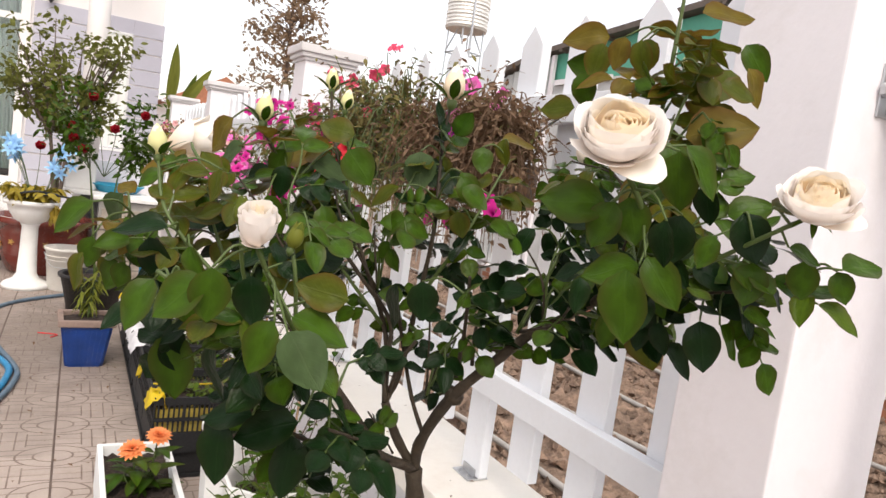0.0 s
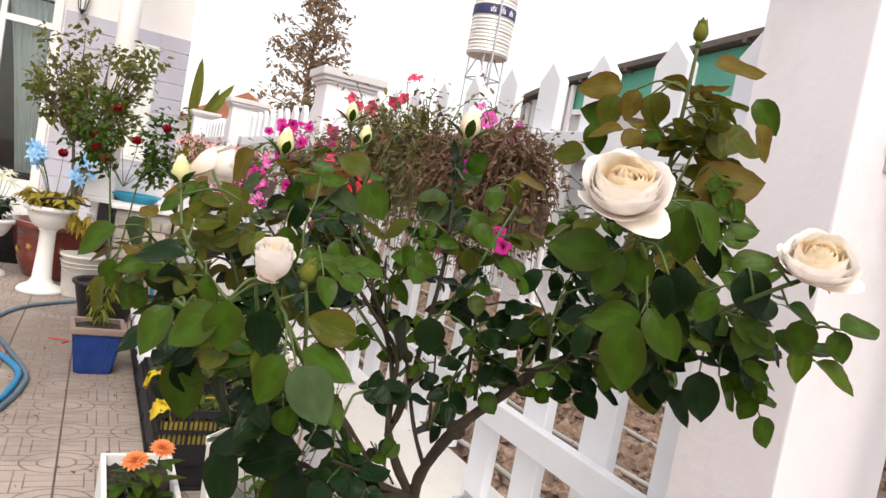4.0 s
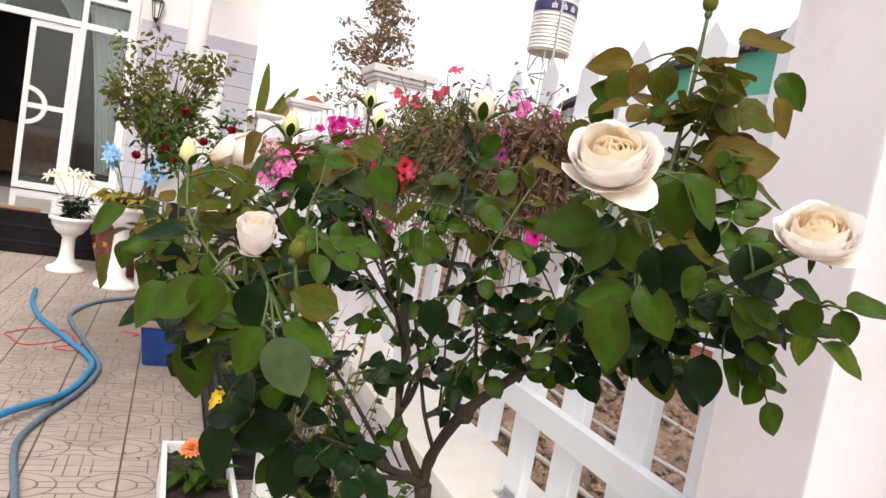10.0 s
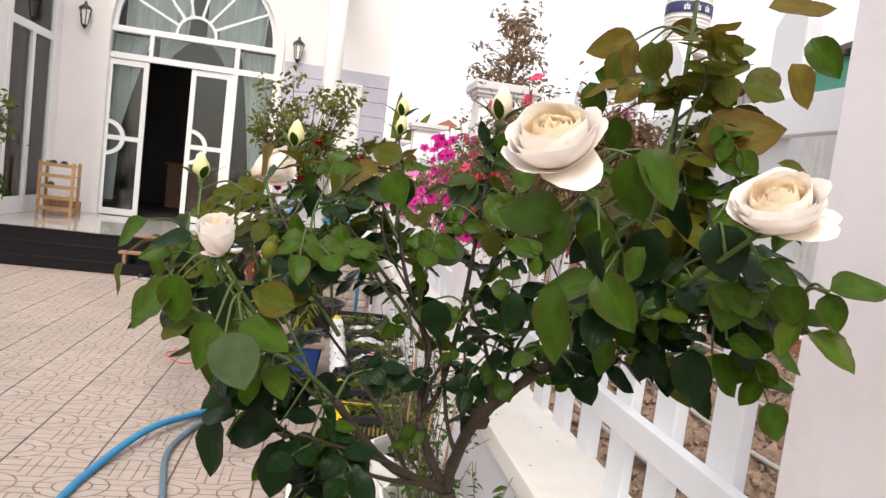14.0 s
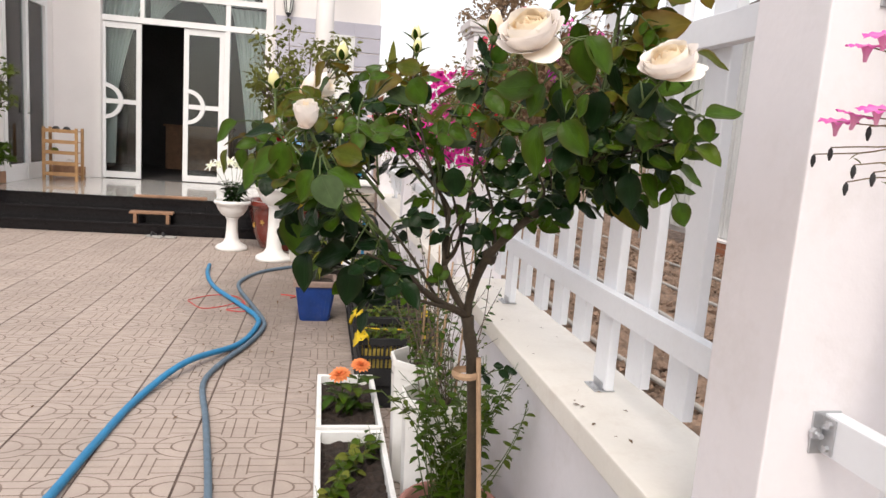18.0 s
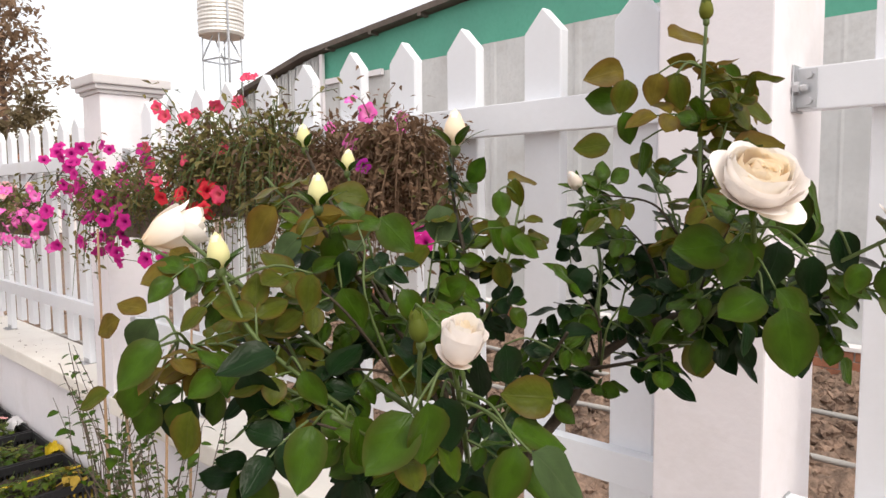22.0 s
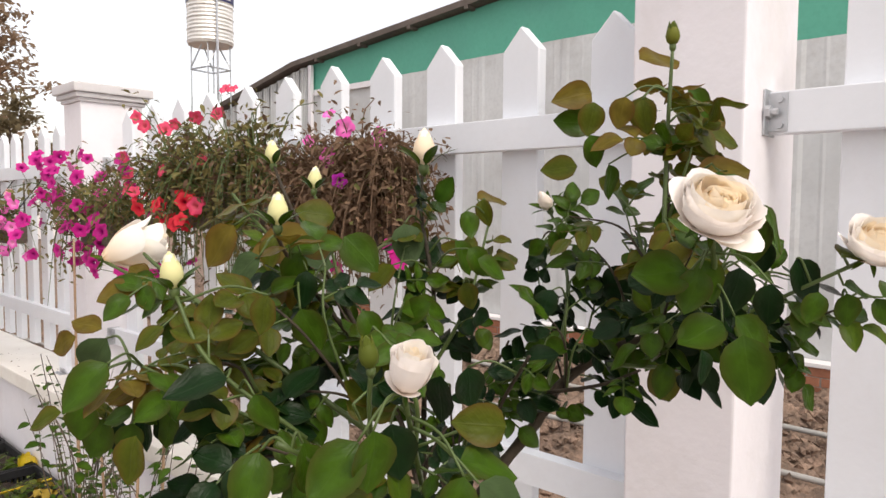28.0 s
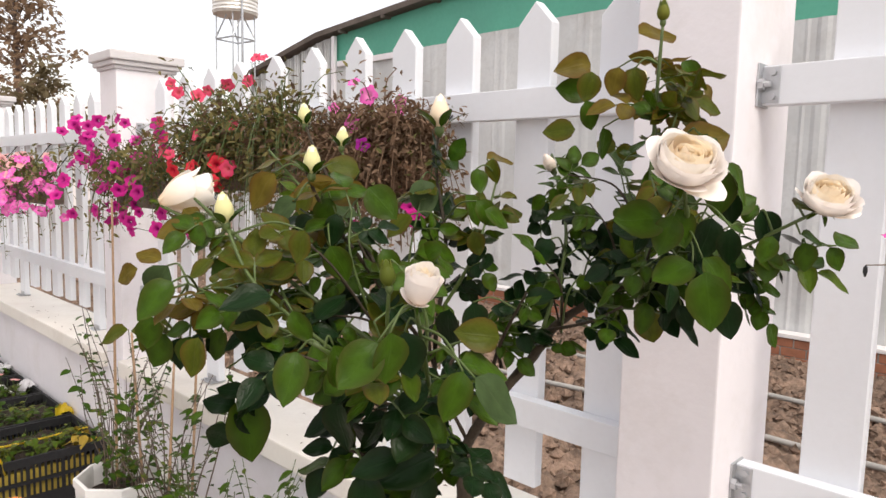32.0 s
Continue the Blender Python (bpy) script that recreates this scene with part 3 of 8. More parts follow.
SOIL = 0.0
ground = tagged(new("ground", mesh_of("ground", boxes((-70, -50, -0.40, 160, 220, -0.07)), M["soil"])), "bare brown soil ground reaching into the distance", "ground", kind="structure")
part("tilled_soil", soil_mesh("tilled_soil", 1.39, -1.5, 6.75, 14.0, 0.032, 0.115), None, ground)["kind"] = "stuff"
clods = Heap()
cr = random.Random(3)
for i in range(13000):
    x, y = 1.45 + 5.1 * cr.random() ** 1.3, -0.3 + 11.3 * cr.random() ** 1.5
    s = 0.012 + 0.045 * cr.random() ** 2.2
    V = [(s * a * cr.uniform(0.7, 1.3), s * b * cr.uniform(0.7, 1.3), s * c * cr.uniform(0.7, 1.2)) for a, b, c in ((1, 0, 0), (-1, 0, 0), (0, 1, 0), (0, -1, 0), (0, 0, 0.8), (0, 0, -0.8))]
    F = [(0, 2, 4), (2, 1, 4), (1, 3, 4), (3, 0, 4), (2, 0, 5), (1, 2, 5), (3, 1, 5), (0, 3, 5)]
    clods.add(V, F, [(0, 0)] * 6, pose(x, y, SOIL + 0.045 + s * 0.3, cr.uniform(0, 90), 0, cr.uniform(0, 360)))
clods.ob("soil_clods", M["soil"], ground, smooth=False)
pr = random.Random(12)
for xx in (2.6, 3.55, 4.3, 5.2):
    bm = bmesh.new()
    pts = [(xx + 0.05 * math.sin(k * 0.9 + xx), -1 + k * 0.7, SOIL + 0.09 + 0.012 * math.sin(k * 1.7 + xx)) for k in range(20)]
    tube(bm, spline(pts, 3), 0.019, sides=8)
    tagged(part("drip_pipe", bm, M["concrete"], None, smooth=True), "grey plastic irrigation pipe lying on the soil", "pipe", "drip pipes")

# neighbour shed of green and grey sheets
SHED_X = 6.75
shed = thing("neighbour_shed", "long grey corrugated shed with a faded green upper wall", "shed")


def corrugated(y0, y1, z0, z1, x, pitch=0.2, depth=0.016):
    """A metal sheet: flat pans between pairs of narrow ribs."""
    V, F, ys = [], [], []
    k = max(1, round((y1 - y0) / pitch))
    st = (y1 - y0) / k
    for i in range(k):
        ys += [(y0 + st * (i + q), h) for q, h in ((0, 0), (0.06, 1), (0.14, 1), (0.20, 0), (0.28, 0), (0.32, 0.5), (0.36, 0), (0.70, 0), (0.74, 0.3), (0.78, 0))]
    ys.append((y1, 0))
    for y, h in ys:
        V += [(x - depth * h, y, z0), (x - depth * h, y, z1)]
    for i in range(len(ys) - 1):
        F.append((2 * i, 2 * i + 1, 2 * i + 3, 2 * i + 2))
    return raw_mesh("sheet", V, F, M["sheet"], smooth=False)


def shed_top(y):
    return 4.58 - 0.078 * y if y < 10.05 else 3.796 - 0.20 * (y - 10.05)


for k in range(12):
    ya = -4.0 + k * 1.2
    o = part("sheet", corrugated(ya, ya + 1.23, 0.22, (3.60 - 0.029 * (ya + 0.6) + pr.uniform(-0.012, 0.012) if ya > 3.1 else 3.07), SHED_X - 0.004 * (k % 2), 0.60 if ya > 3.1 else 0.60, 0.008 if ya > 3.1 else 0.013), None, shed, "grey corrugated wall sheet" if k == 0 else "")
wallbm = bmesh.new()
prism(wallbm, [(-4, 2.9), (9.75, 2.9), (9.75, shed_top(9.75) - 0.05), (-4, shed_top(-4) - 0.05)], "x", SHED_X + 0.03, SHED_X + 0.10)
part("upper_wall", wallbm, M["green"], shed, "faded green upper wall")
endbm = bmesh.new()
prism(endbm, [(9.75, 0.2), (12.4, 0.2), (12.4, shed_top(12.4) - 0.05), (10.05, shed_top(10.05) - 0.05), (9.75, shed_top(9.75) - 0.05)], "x", SHED_X + 0.04, SHED_X + 0.10)
part("end_wall", endbm, M["sheet"], shed)
for k in range(12):
    part("end_sheet", corrugated(9.78 + k * 0.21, 9.97 + k * 0.21, 0.3, shed_top(9.97 + k * 0.21) - 0.06, SHED_X - 0.01, 0.07, 0.014), None, shed)
part("white_post", boxes((SHED_X - 0.06, 9.62, 0.2, SHED_X - 0.01, 9.70, 3.75)), M["white"], shed)
part("white_bar", boxes((SHED_X - 0.06, 8.25, 3.28, SHED_X - 0.015, 9.55, 3.36)), M["white"], shed)
for a, b in ((-4.0, 10.05), (10.05, 12.6)):
    bm = bmesh.new()
    prism(bm, [(a, shed_top(a) - 0.03), (b, shed_top(b) - 0.03), (b, shed_top(b) + 0.05), (a, shed_top(a) + 0.05)], "x", SHED_X - 0.12, SHED_X + 6.0)
    part("roof", bm, M["roof"], shed, "rusty dark roof sheet")
for k in range(14):
    part("purlin", boxes((SHED_X - 0.118, -3.6 + k, shed_top(-3.6 + k) - 0.075, SHED_X + 0.03, -3.54 + k, shed_top(-3.6 + k) - 0.032)), M["roof"], shed)
part("post", boxes((SHED_X - 0.09, 3.05, 0.1, SHED_X - 0.03, 3.11, 4.2)), M["iron"], shed, "thin dark steel post")
bk = mesh_of("brick", boxes((-0.055, -0.102, 0, 0.055, 0.102, 0.075), bevel=0.005), M["brick"])
for row in range(3):
    for k in range(58):
        part("brick", bk, None, shed, m=pose(SHED_X - 0.12, -2.0 + k * 0.218 + (0.109 if row % 2 else 0), 0.0 + row * 0.083, 0, 0, pr.uniform(-1.5, 1.5)))
part("ledge", boxes((SHED_X - 0.19, -2.1, 0.247, SHED_X - 0.02, 10.7, 0.285), bevel=0.006), M["wall"], shed, "pale cement ledge over the bricks")
part("mortar_bed", boxes((SHED_X - 0.165, -2.1, -0.05, SHED_X - 0.075, 10.7, 0.235)), M["concrete"], shed)

# yard
yard = tagged(new("floor", mesh_of("floor", boxes((-9.0, -6, -0.07, PX0 + 0.01, 10.6, -0.006)), M["grout"])), "pinkish beige patterned cement tiles laid in the yard", "floor", kind="structure")


# ---- the house: facade with arched door, steps, porch ----
FY, PZ = 13.3, 0.42
DX0, DX1, DC = -3.44, -0.50, -1.97      # door opening
SPRING, AR = 3.66, 1.36
house = thing("house", "white plastered house with grey banded corner and arched entrance", "house")


def arch_wall(x0, x1, z0, z1, ox0, ox1, spring, rx, y0, y1):
    """A wall slab with an arched opening down to its foot."""
    bm = bmesh.new()
    cx = (ox0 + ox1) / 2
    arc = [(cx + rx * math.cos(a), spring + rx * math.sin(a)) for a in (math.pi * k / 24 for k in range(25))]
    prism(bm, [(x0, z0), (ox0, z0), (ox0, spring)] + [] + [(x0, spring)], "y", y0, y1)
    prism(bm, [(ox1, z0), (x1, z0), (x1, spring), (ox1, spring)], "y", y0, y1)
    pts = [(x1, spring)] + [(x1, z1), (x0, z1), (x0, spring)] + arc[::-1]
    half_r = [(cx, spring + rx), (cx, z1), (x1, z1), (x1, spring)] + arc[:12]
    half_l = [(x0, spring)] + [(x0, z1), (cx, z1)] + arc[12:]
    for poly in (half_r, half_l):
        prism(bm, poly, "y", y0, y1)
    return bm


part("front_wall", arch_wall(-4.25, 1.40, PZ - 0.4, 7.2, DC - AR, DC + AR, SPRING, AR, FY, FY + 0.22), M["wall"], house)
part("side_wall", boxes((1.20, FY + 0.222, 0, 1.40, FY + 8, 7.2)), M["wall"], house)
# arched surround
bm = bmesh.new()
for k in range(24):
    a, b = math.pi * k / 24, math.pi * (k + 1) / 24
    ri, ro = AR + 0.004, AR + 0.13
    prism(bm, [(DC + r * math.cos(q), SPRING + r * math.sin(q)) for r, q in ((ri, a), (ro, a), (ro, b), (ri, b))], "y", FY - 0.05, FY - 0.003)
box(bm, DC - AR - 0.13, FY - 0.05, PZ, DC - AR - 0.004, FY - 0.003, SPRING)
box(bm, DC + AR + 0.004, FY - 0.05, PZ, DC + AR + 0.13, FY - 0.003, SPRING)
part("arch_surround", bm, M["wall"], house)
# grey bands on the corner
for k in range(13):
    z0 = 3.48 - 0.262 * (k + 1)
    for x0, x1 in ((-0.44, 0.50), (0.96, 1.403)):
        part("grey_band", boxes((x0, FY - 0.022, z0 + 0.012, x1, FY - 0.002, z0 + 0.25), bevel=0.004), M["band"], house)
    if not 1.30 < z0 + 0.13 < 3.25:
        part("grey_band", boxes((0.502, FY - 0.022, z0 + 0.012, 0.958, FY - 0.002, z0 + 0.25), bevel=0.004), M["band"], house)
    part("grey_band", boxes((1.401, FY - 0.02, z0 + 0.012, 1.42, FY + 7.9, z0 + 0.25)), M["band"], house)
# the narrow barred window
w = part("window", boxes((0.505, FY - 0.035, 1.32, 0.545, FY - 0.001, 3.24), (0.915, FY - 0.035, 1.32, 0.955, FY - 0.001, 3.24), (0.545, FY - 0.035, 3.20, 0.915, FY - 0.001, 3.24), (0.545, FY - 0.035, 1.32, 0.915, FY - 0.001, 1.36)), M["frame"], house, "narrow white barred window with pale curtain")
part("pane", boxes((0.545, FY - 0.012, 1.36, 0.915, FY - 0.006, 3.20)), M["curtain"], w)
for x in (0.64, 0.73, 0.82):
    part("bar", boxes((x - 0.008, FY - 0.03, 1.36, x + 0.008, FY - 0.014, 2.72)), M["frame"], w)
part("bar", boxes((0.545, FY - 0.03, 2.72, 0.915, FY - 0.014, 2.74)), M["frame"], w)
for sgn in (-1, 1):
    bm = bmesh.new()
    tube(bm, spline([(0.73 + sgn * 0.17, FY - 0.022, 2.74), (0.73 + sgn * 0.02, FY - 0.022, 2.95), (0.73 - sgn * 0.17, FY - 0.022, 3.19)], 5), 0.008, sides=6)
    part("bar", bm, M["frame"], w)
# porch column
col = thing("porch_column", "tall round white porch column on a square base", "column")
bm = bmesh.new()
lathe(bm, [(0.13, 0.62), (0.128, 3.0), (0.122, 5.2)], 28)
part("shaft", bm, M["wall"], col, m=pose(0.42, 10.62, 0), smooth=True)
part("base", boxes((0.26, 10.46, PZ - 0.002, 0.58, 10.78, 0.62), bevel=0.01), M["wall"], col)
part("beam", boxes((0.20, 10.44, 5.2, 0.64, FY - 0.06, 5.5)), M["wall"], col)
# left wing with its own door
LW = -4.1
lw = thing("left_wing", "white projecting wing of the house with a tall glazed side door", "house wing")
part("wall", boxes((LW - 0.2, 13.02, 0, LW, FY - 0.004, 6.5), (LW - 0.2, 9.2, 0, LW, 11.36, 6.5), (LW - 0.2, 11.361, 4.05, LW, 13.019, 6.5)), M["wall"], lw)
part("front", boxes((-8, 9.0, 0, LW - 0.201, 9.2, 6.5)), M["band"], lw)
fr = part("door_frame", boxes((LW - 0.05, 11.362, PZ, LW + 0.02, 11.46, 4.05), (LW - 0.05, 12.93, PZ, LW + 0.02, 13.018, 4.05), (LW - 0.05, 11.461, 3.95, LW + 0.02, 12.929, 4.05), (LW - 0.05, 11.461, 3.18, LW + 0.02, 12.929, 3.30), (LW - 0.05, 12.15, PZ, LW + 0.02, 12.25, 3.179)), M["frame"], lw)
for y0, y1 in ((11.461, 12.149), (12.251, 12.929)):
    part("pane", boxes((LW - 0.03, y0, PZ + 0.25, LW - 0.024, y1, 3.179)), M["glass"], lw)
    part("bottom_rail", boxes((LW - 0.045, y0 + 0.001, PZ, LW + 0.012, y1 - 0.001, PZ + 0.25)), M["frame"], lw)
part("pane", boxes((LW - 0.03, 11.461, 3.301, LW - 0.024, 12.929, 3.949)), M["glass"], lw)
# dark slab painted as the shade behind the side door
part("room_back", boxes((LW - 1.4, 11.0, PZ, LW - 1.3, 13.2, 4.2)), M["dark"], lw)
cv, cf = [], []
for i in range(61):
    y = 12.25 + 0.66 * i / 60
    cv += [(LW - 0.12 + 0.02 * math.sin(i * 0.9), y, PZ + 0.05), (LW - 0.12 + 0.02 * math.sin(i * 0.9 + 0.4), y, 3.9)]
    if i:
        cf.append((2 * i - 2, 2 * i - 1, 2 * i + 1, 2 * i))
part("curtain", raw_mesh("curtain", cv, cf, M["curtain"]), None, lw)
bm = bmesh.new()
tube(bm, [(LW + 0.02, 12.19, 1.45), (LW + 0.06, 12.19, 1.45), (LW + 0.06, 12.19, 1.62)], 0.012, sides=6)
part("door_handle", bm, M["iron"], lw)

# arched door: frame, transom, fan light, four bays
door = tagged(new("door_1", mesh_of("door_1", boxes(
    (DX0, FY + 0.03, PZ, DX0 + 0.07, FY + 0.13, SPRING), (DX1 - 0.07, FY + 0.03, PZ, DX1, FY + 0.13, SPRING),
    (DX0 + 0.071, FY + 0.03, 3.11, DX1 - 0.071, FY + 0.13, 3.21), (DX0 + 0.071, FY + 0.03, 3.56, DX1 - 0.071, FY + 0.13, SPRING),
    (-2.72, FY + 0.035, 3.211, -2.65, FY + 0.125, 3.559), (-1.30, FY + 0.035, 3.211, -1.22, FY + 0.125, 3.559), (-1.31, FY + 0.035, PZ, -1.22, FY + 0.125, 3.109)), M["frame"])),
    "white framed arched entrance with glazed leaves, one bay standing open", "door", kind="structure")
bm = bmesh.new()
for k in range(24):
    a, b = math.pi * k / 24, math.pi * (k + 1) / 24
    for ri, ro in ((AR - 0.075, AR - 0.004), (0.30, 0.345)):
        prism(bm, [(DC + r * math.cos(q), SPRING + r * math.sin(q)) for r, q in ((ri, a), (ro, a), (ro, b), (ri, b))], "y", FY + 0.04, FY + 0.11)
part("fan_frame", bm, M["frame"], door)
for k in range(1, 7):
    a = math.pi * k / 7
    d, s = Vector((math.cos(a), 0, math.sin(a))), Vector((-math.sin(a), 0, math.cos(a)))
    c = Vector((DC, 0, SPRING))
    P = [c + d * 0.345 + s * 0.02, c + d * 0.345 - s * 0.02, c + d * (AR - 0.076) - s * 0.02, c + d * (AR - 0.076) + s * 0.02]
    bm = bmesh.new()
    prism(bm, [(p.x, p.z) for p in P], "y", FY + 0.05, FY + 0.10)
    part("muntin", bm, M["frame"], door)
bm = bmesh.new()
prism(bm, [(DC + (AR - 0.07) * math.cos(math.pi * k / 24), SPRING + (AR - 0.07) * math.sin(math.pi * k / 24)) for k in range(25)], "y", FY + 0.07, FY + 0.076)
part("fan_pane", bm, M["glass"], door)
for x0, x1, z0, z1 in ((DX0 + 0.07, -2.72, 3.21, 3.56), (-2.65, -1.30, 3.21, 3.56), (-1.22, DX1 - 0.07, 3.21, 3.56), (-1.22, DX1 - 0.07, PZ + 0.3, 3.11)):
    part("pane", boxes((x0, FY + 0.07, z0, x1, FY + 0.076, z1)), M["glass"], door)
part("kick_panel", boxes((-1.219, FY + 0.05, PZ, DX1 - 0.071, FY + 0.10, PZ + 0.3)), M["frame"], door)


def door_leaf(x0, x1, y):
    t = thing("door_leaf", "white glazed door leaf with a half-round pull ring", "door leaf", "entrance leaves")
    z0, z1 = PZ + 0.01, 3.10
    part("stile", boxes((x0, y, z0, x0 + 0.085, y + 0.045, z1), bevel=0.004), M["frame"], t)
    part("stile", boxes((x1 - 0.085, y, z0, x1, y + 0.045, z1), bevel=0.004), M["frame"], t)
    for a, b in ((z0, z0 + 0.11), (z1 - 0.10, z1), (1.72, 1.80)):
        part("rail", boxes((x0 + 0.086, y + 0.002, a, x1 - 0.086, y + 0.043, b)), M["frame"], t)
    for a, b in ((z0 + 0.11, 1.72), (1.80, z1 - 0.10)):
        part("pane", boxes((x0 + 0.085, y + 0.02, a, x1 - 0.085, y + 0.026, b)), M["glass"], t)
    bm = bmesh.new()
    for k in range(16):
        a, b = -math.pi / 2 + math.pi * k / 16, -math.pi / 2 + math.pi * (k + 1) / 16
        prism(bm, [(x0 + 0.06 + r * math.cos(q), 1.76 + r * math.sin(q)) for r, q in ((0.24, a), (0.31, a), (0.31, b), (0.24, b))], "y", y - 0.02, y + 0.055)
    part("pull_ring", bm, M["frame"], t)


door_leaf(DX0 + 0.073, -2.70, FY + 0.05)
door_leaf(-2.00, -1.315, FY + 0.06)


def drape(x0, x1, z0, z1, y, pull=0.0, name="curtain", lab="pale translucent curtain behind the glass"):
    V, F = [], []
    n, rows = 70, 14
    for j in range(rows + 1):
        v = j / rows
        for i in range(n + 1):
            u = i / n
            x = x0 + (x1 - x0) * u * (1 - pull * (1 - v) ** 0.8)
            V.append((x, y + 0.03 * math.sin(u * 46 + 0.6 * math.sin(v * 3)), z0 + (z1 - z0) * v))
    for j in range(rows):
        for i in range(n):
            a = j * (n + 1) + i
            F.append((a, a + 1, a + n + 2, a + n + 1))
    return tagged(part(name, raw_mesh(name, V, F, M["curtain"]), None), lab, "curtain", "entrance curtains")


drape(DX0 + 0.05, -2.72, 1.75, 3.55, FY + 0.30, 0.72)
drape(DX0 + 0.05, -3.15, PZ + 0.25, 1.85, FY + 0.31, 0.2)
drape(-0.55, -1.25, PZ + 0.4, 3.55, FY + 0.30, 0.55)
drape(-3.2, -2.05, 3.58, 4.95, FY + 0.30, 0.1)
drape(-1.85, -0.75, 3.58, 4.95, FY + 0.30, 0.1)
drape(-2.62, -2.1, 3.15, 3.58, FY + 0.32, 0.8)
drape(-1.35, -1.75, 3.15, 3.58, FY + 0.32, 0.8)
# hall surfaces coloured near black in place of indoor shade
room = tagged(new("wall_room", mesh_of("wall_room", boxes((-4.0, FY + 4.2, PZ, 1.0, FY + 4.3, 5.2), (-4.1, FY + 0.23, PZ, -4.0, FY + 4.3, 5.2), (1.0, FY + 0.23, PZ, 1.1, FY + 4.3, 5.2), (-4.1, FY + 0.23, 5.2, 1.1, FY + 4.3, 5.3), (-4.1, FY + 0.23, PZ - 0.1, 1.1, FY + 4.3, PZ)), M["dark"])), "hall behind the entrance with shade painted into its walls", "room", kind="structure")
hall = thing("hall_cabinet", "dark wooden cabinet in the dim hall", "cabinet", m=pose(-2.3, FY + 3.7, PZ))
part("body", boxes((-0.7, -0.25, 0, 0.7, 0.25, 0.95), bevel=0.01), M["plank"], hall)
part("top", boxes((-0.75, -0.28, 0.951, 0.75, 0.28, 0.99), bevel=0.005), M["plank"], hall)
# steps and porch floor
steps = thing("porch_steps", "three polished black granite steps up to the porch", "steps")
for k, (ya, yb) in enumerate(((9.73, 10.03), (10.03, 10.33), (10.33, 10.40))):
    z = 0.14 * (k + 1)
    part("riser", boxes((LW, ya + 0.015, z - 0.14, 0.35, ya + 0.05, z - 0.03)), M["granite"], steps)
    part("tread", boxes((LW, ya, z - 0.03, 0.36, yb + (0.02 if k < 2 else 0), z), bevel=0.004), M["granite"], steps)
porch = tagged(new("floor_porch", mesh_of("floor_porch", boxes((LW, 10.401, 0, 1.2, FY + 0.02, PZ - 0.004))), ), "polished pale porch floor tiles", "floor", kind="structure")
porch.data.materials.append(M["porch"])
part("core", boxes((LW, 9.79, -0.02, 0.34, 10.40, 0.10), (LW, 10.09, 0.10, 0.34, 10.40, 0.245)), M["granite"], steps)
part("skirting", boxes((LW + 0.001, FY - 0.02, PZ, DX0 - 0.16, FY - 0.001, PZ + 0.17)), M["plank"], house)
part("skirting", boxes((LW + 0.001, 13.03, PZ, LW + 0.02, FY - 0.021, PZ + 0.17), (LW + 0.001, 10.41, PZ, LW + 0.02, 11.35, PZ + 0.17)), M["plank"], house)


def wall_lamp(x, z):
    t = thing("wall_lamp", "black iron wall lantern with glass sides", "wall lamp", "entrance lanterns", m=pose(x, FY - 0.11, z))
    bm = bmesh.new()
    lathe(bm, [(0.045, -0.15), (0.085, 0.10)], 6)
    part("lantern_glass", bm, M["curtain"], t)
    bm = bmesh.new()
    lathe(bm, [(0.11, 0.10), (0.075, 0.15), (0.03, 0.18), (0.012, 0.24)], 12)
    part("roof", bm, M["iron"], t)
    bm = bmesh.new()
    lathe(bm, [(0.008, -0.22), (0.03, -0.19), (0.055, -0.15)], 12)
    part("foot", bm, M["iron"], t)
    for k in range(6):
        a = k * math.pi / 3
        bm = bmesh.new()
        tube(bm, [(0.047 * math.cos(a), 0.047 * math.sin(a), -0.15), (0.088 * math.cos(a), 0.088 * math.sin(a), 0.10)], 0.008, sides=5)
        part("bar", bm, M["iron"], t)
    part("back_plate", boxes((-0.03, 0.085, -0.10, 0.03, 0.105, 0.16), (-0.012, 0.0, 0.17, 0.012, 0.086, 0.19)), M["iron"], t)


wall_lamp(-0.23, 3.66)
wall_lamp(-3.73, 3.70)

rack = thing("shoe_rack", "small pine shoe rack with four slatted shelves on the porch", "shoe rack", m=pose(-3.62, 12.3, PZ))
for x in (-0.24, 0.24):
    for y in (-0.14, 0.14):
        part("leg", boxes((x - 0.02, y - 0.02, 0, x + 0.02, y + 0.02, 0.84), bevel=0.003), M["wood"], rack)
for k in range(5):
    z = 0.10 + 0.17 * k
    for y in (-0.11, 0.0, 0.11):
        part("slat", boxes((-0.238, y - 0.035, z, 0.238, y + 0.035, z + 0.014)), M["wood"], rack)
    part("shelf_rail", boxes((-0.22, -0.158, z - 0.02, 0.22, -0.142, z + 0.035)), M["wood"], rack)
for x, z, mk in ((-0.1, 0.785, "iron"), (0.06, 0.785, "iron"), (0.1, 0.275, "whitepot"), (-0.12, 0.445, "leaf_box")):
    t = thing("shoe", "low dark slip-on shoe on the rack" if mk == "iron" else "pale sandal on the rack", "shoe", "shoes", m=pose(-3.62 + x, 12.28, PZ + z + 0.012))
    bm = bmesh.new()
    lathe(bm, [(0.035, 0), (0.045, 0.015), (0.04, 0.04), (0.02, 0.06)], 10)
    bmesh.ops.scale(bm, vec=(1, 2.4, 1), verts=bm.verts[:])
    part("upper", bm, M[mk], t, smooth=True)
    part("sole", boxes((-0.042, -0.11, 0.0, 0.042, 0.11, 0.008)), M["iron"], t)
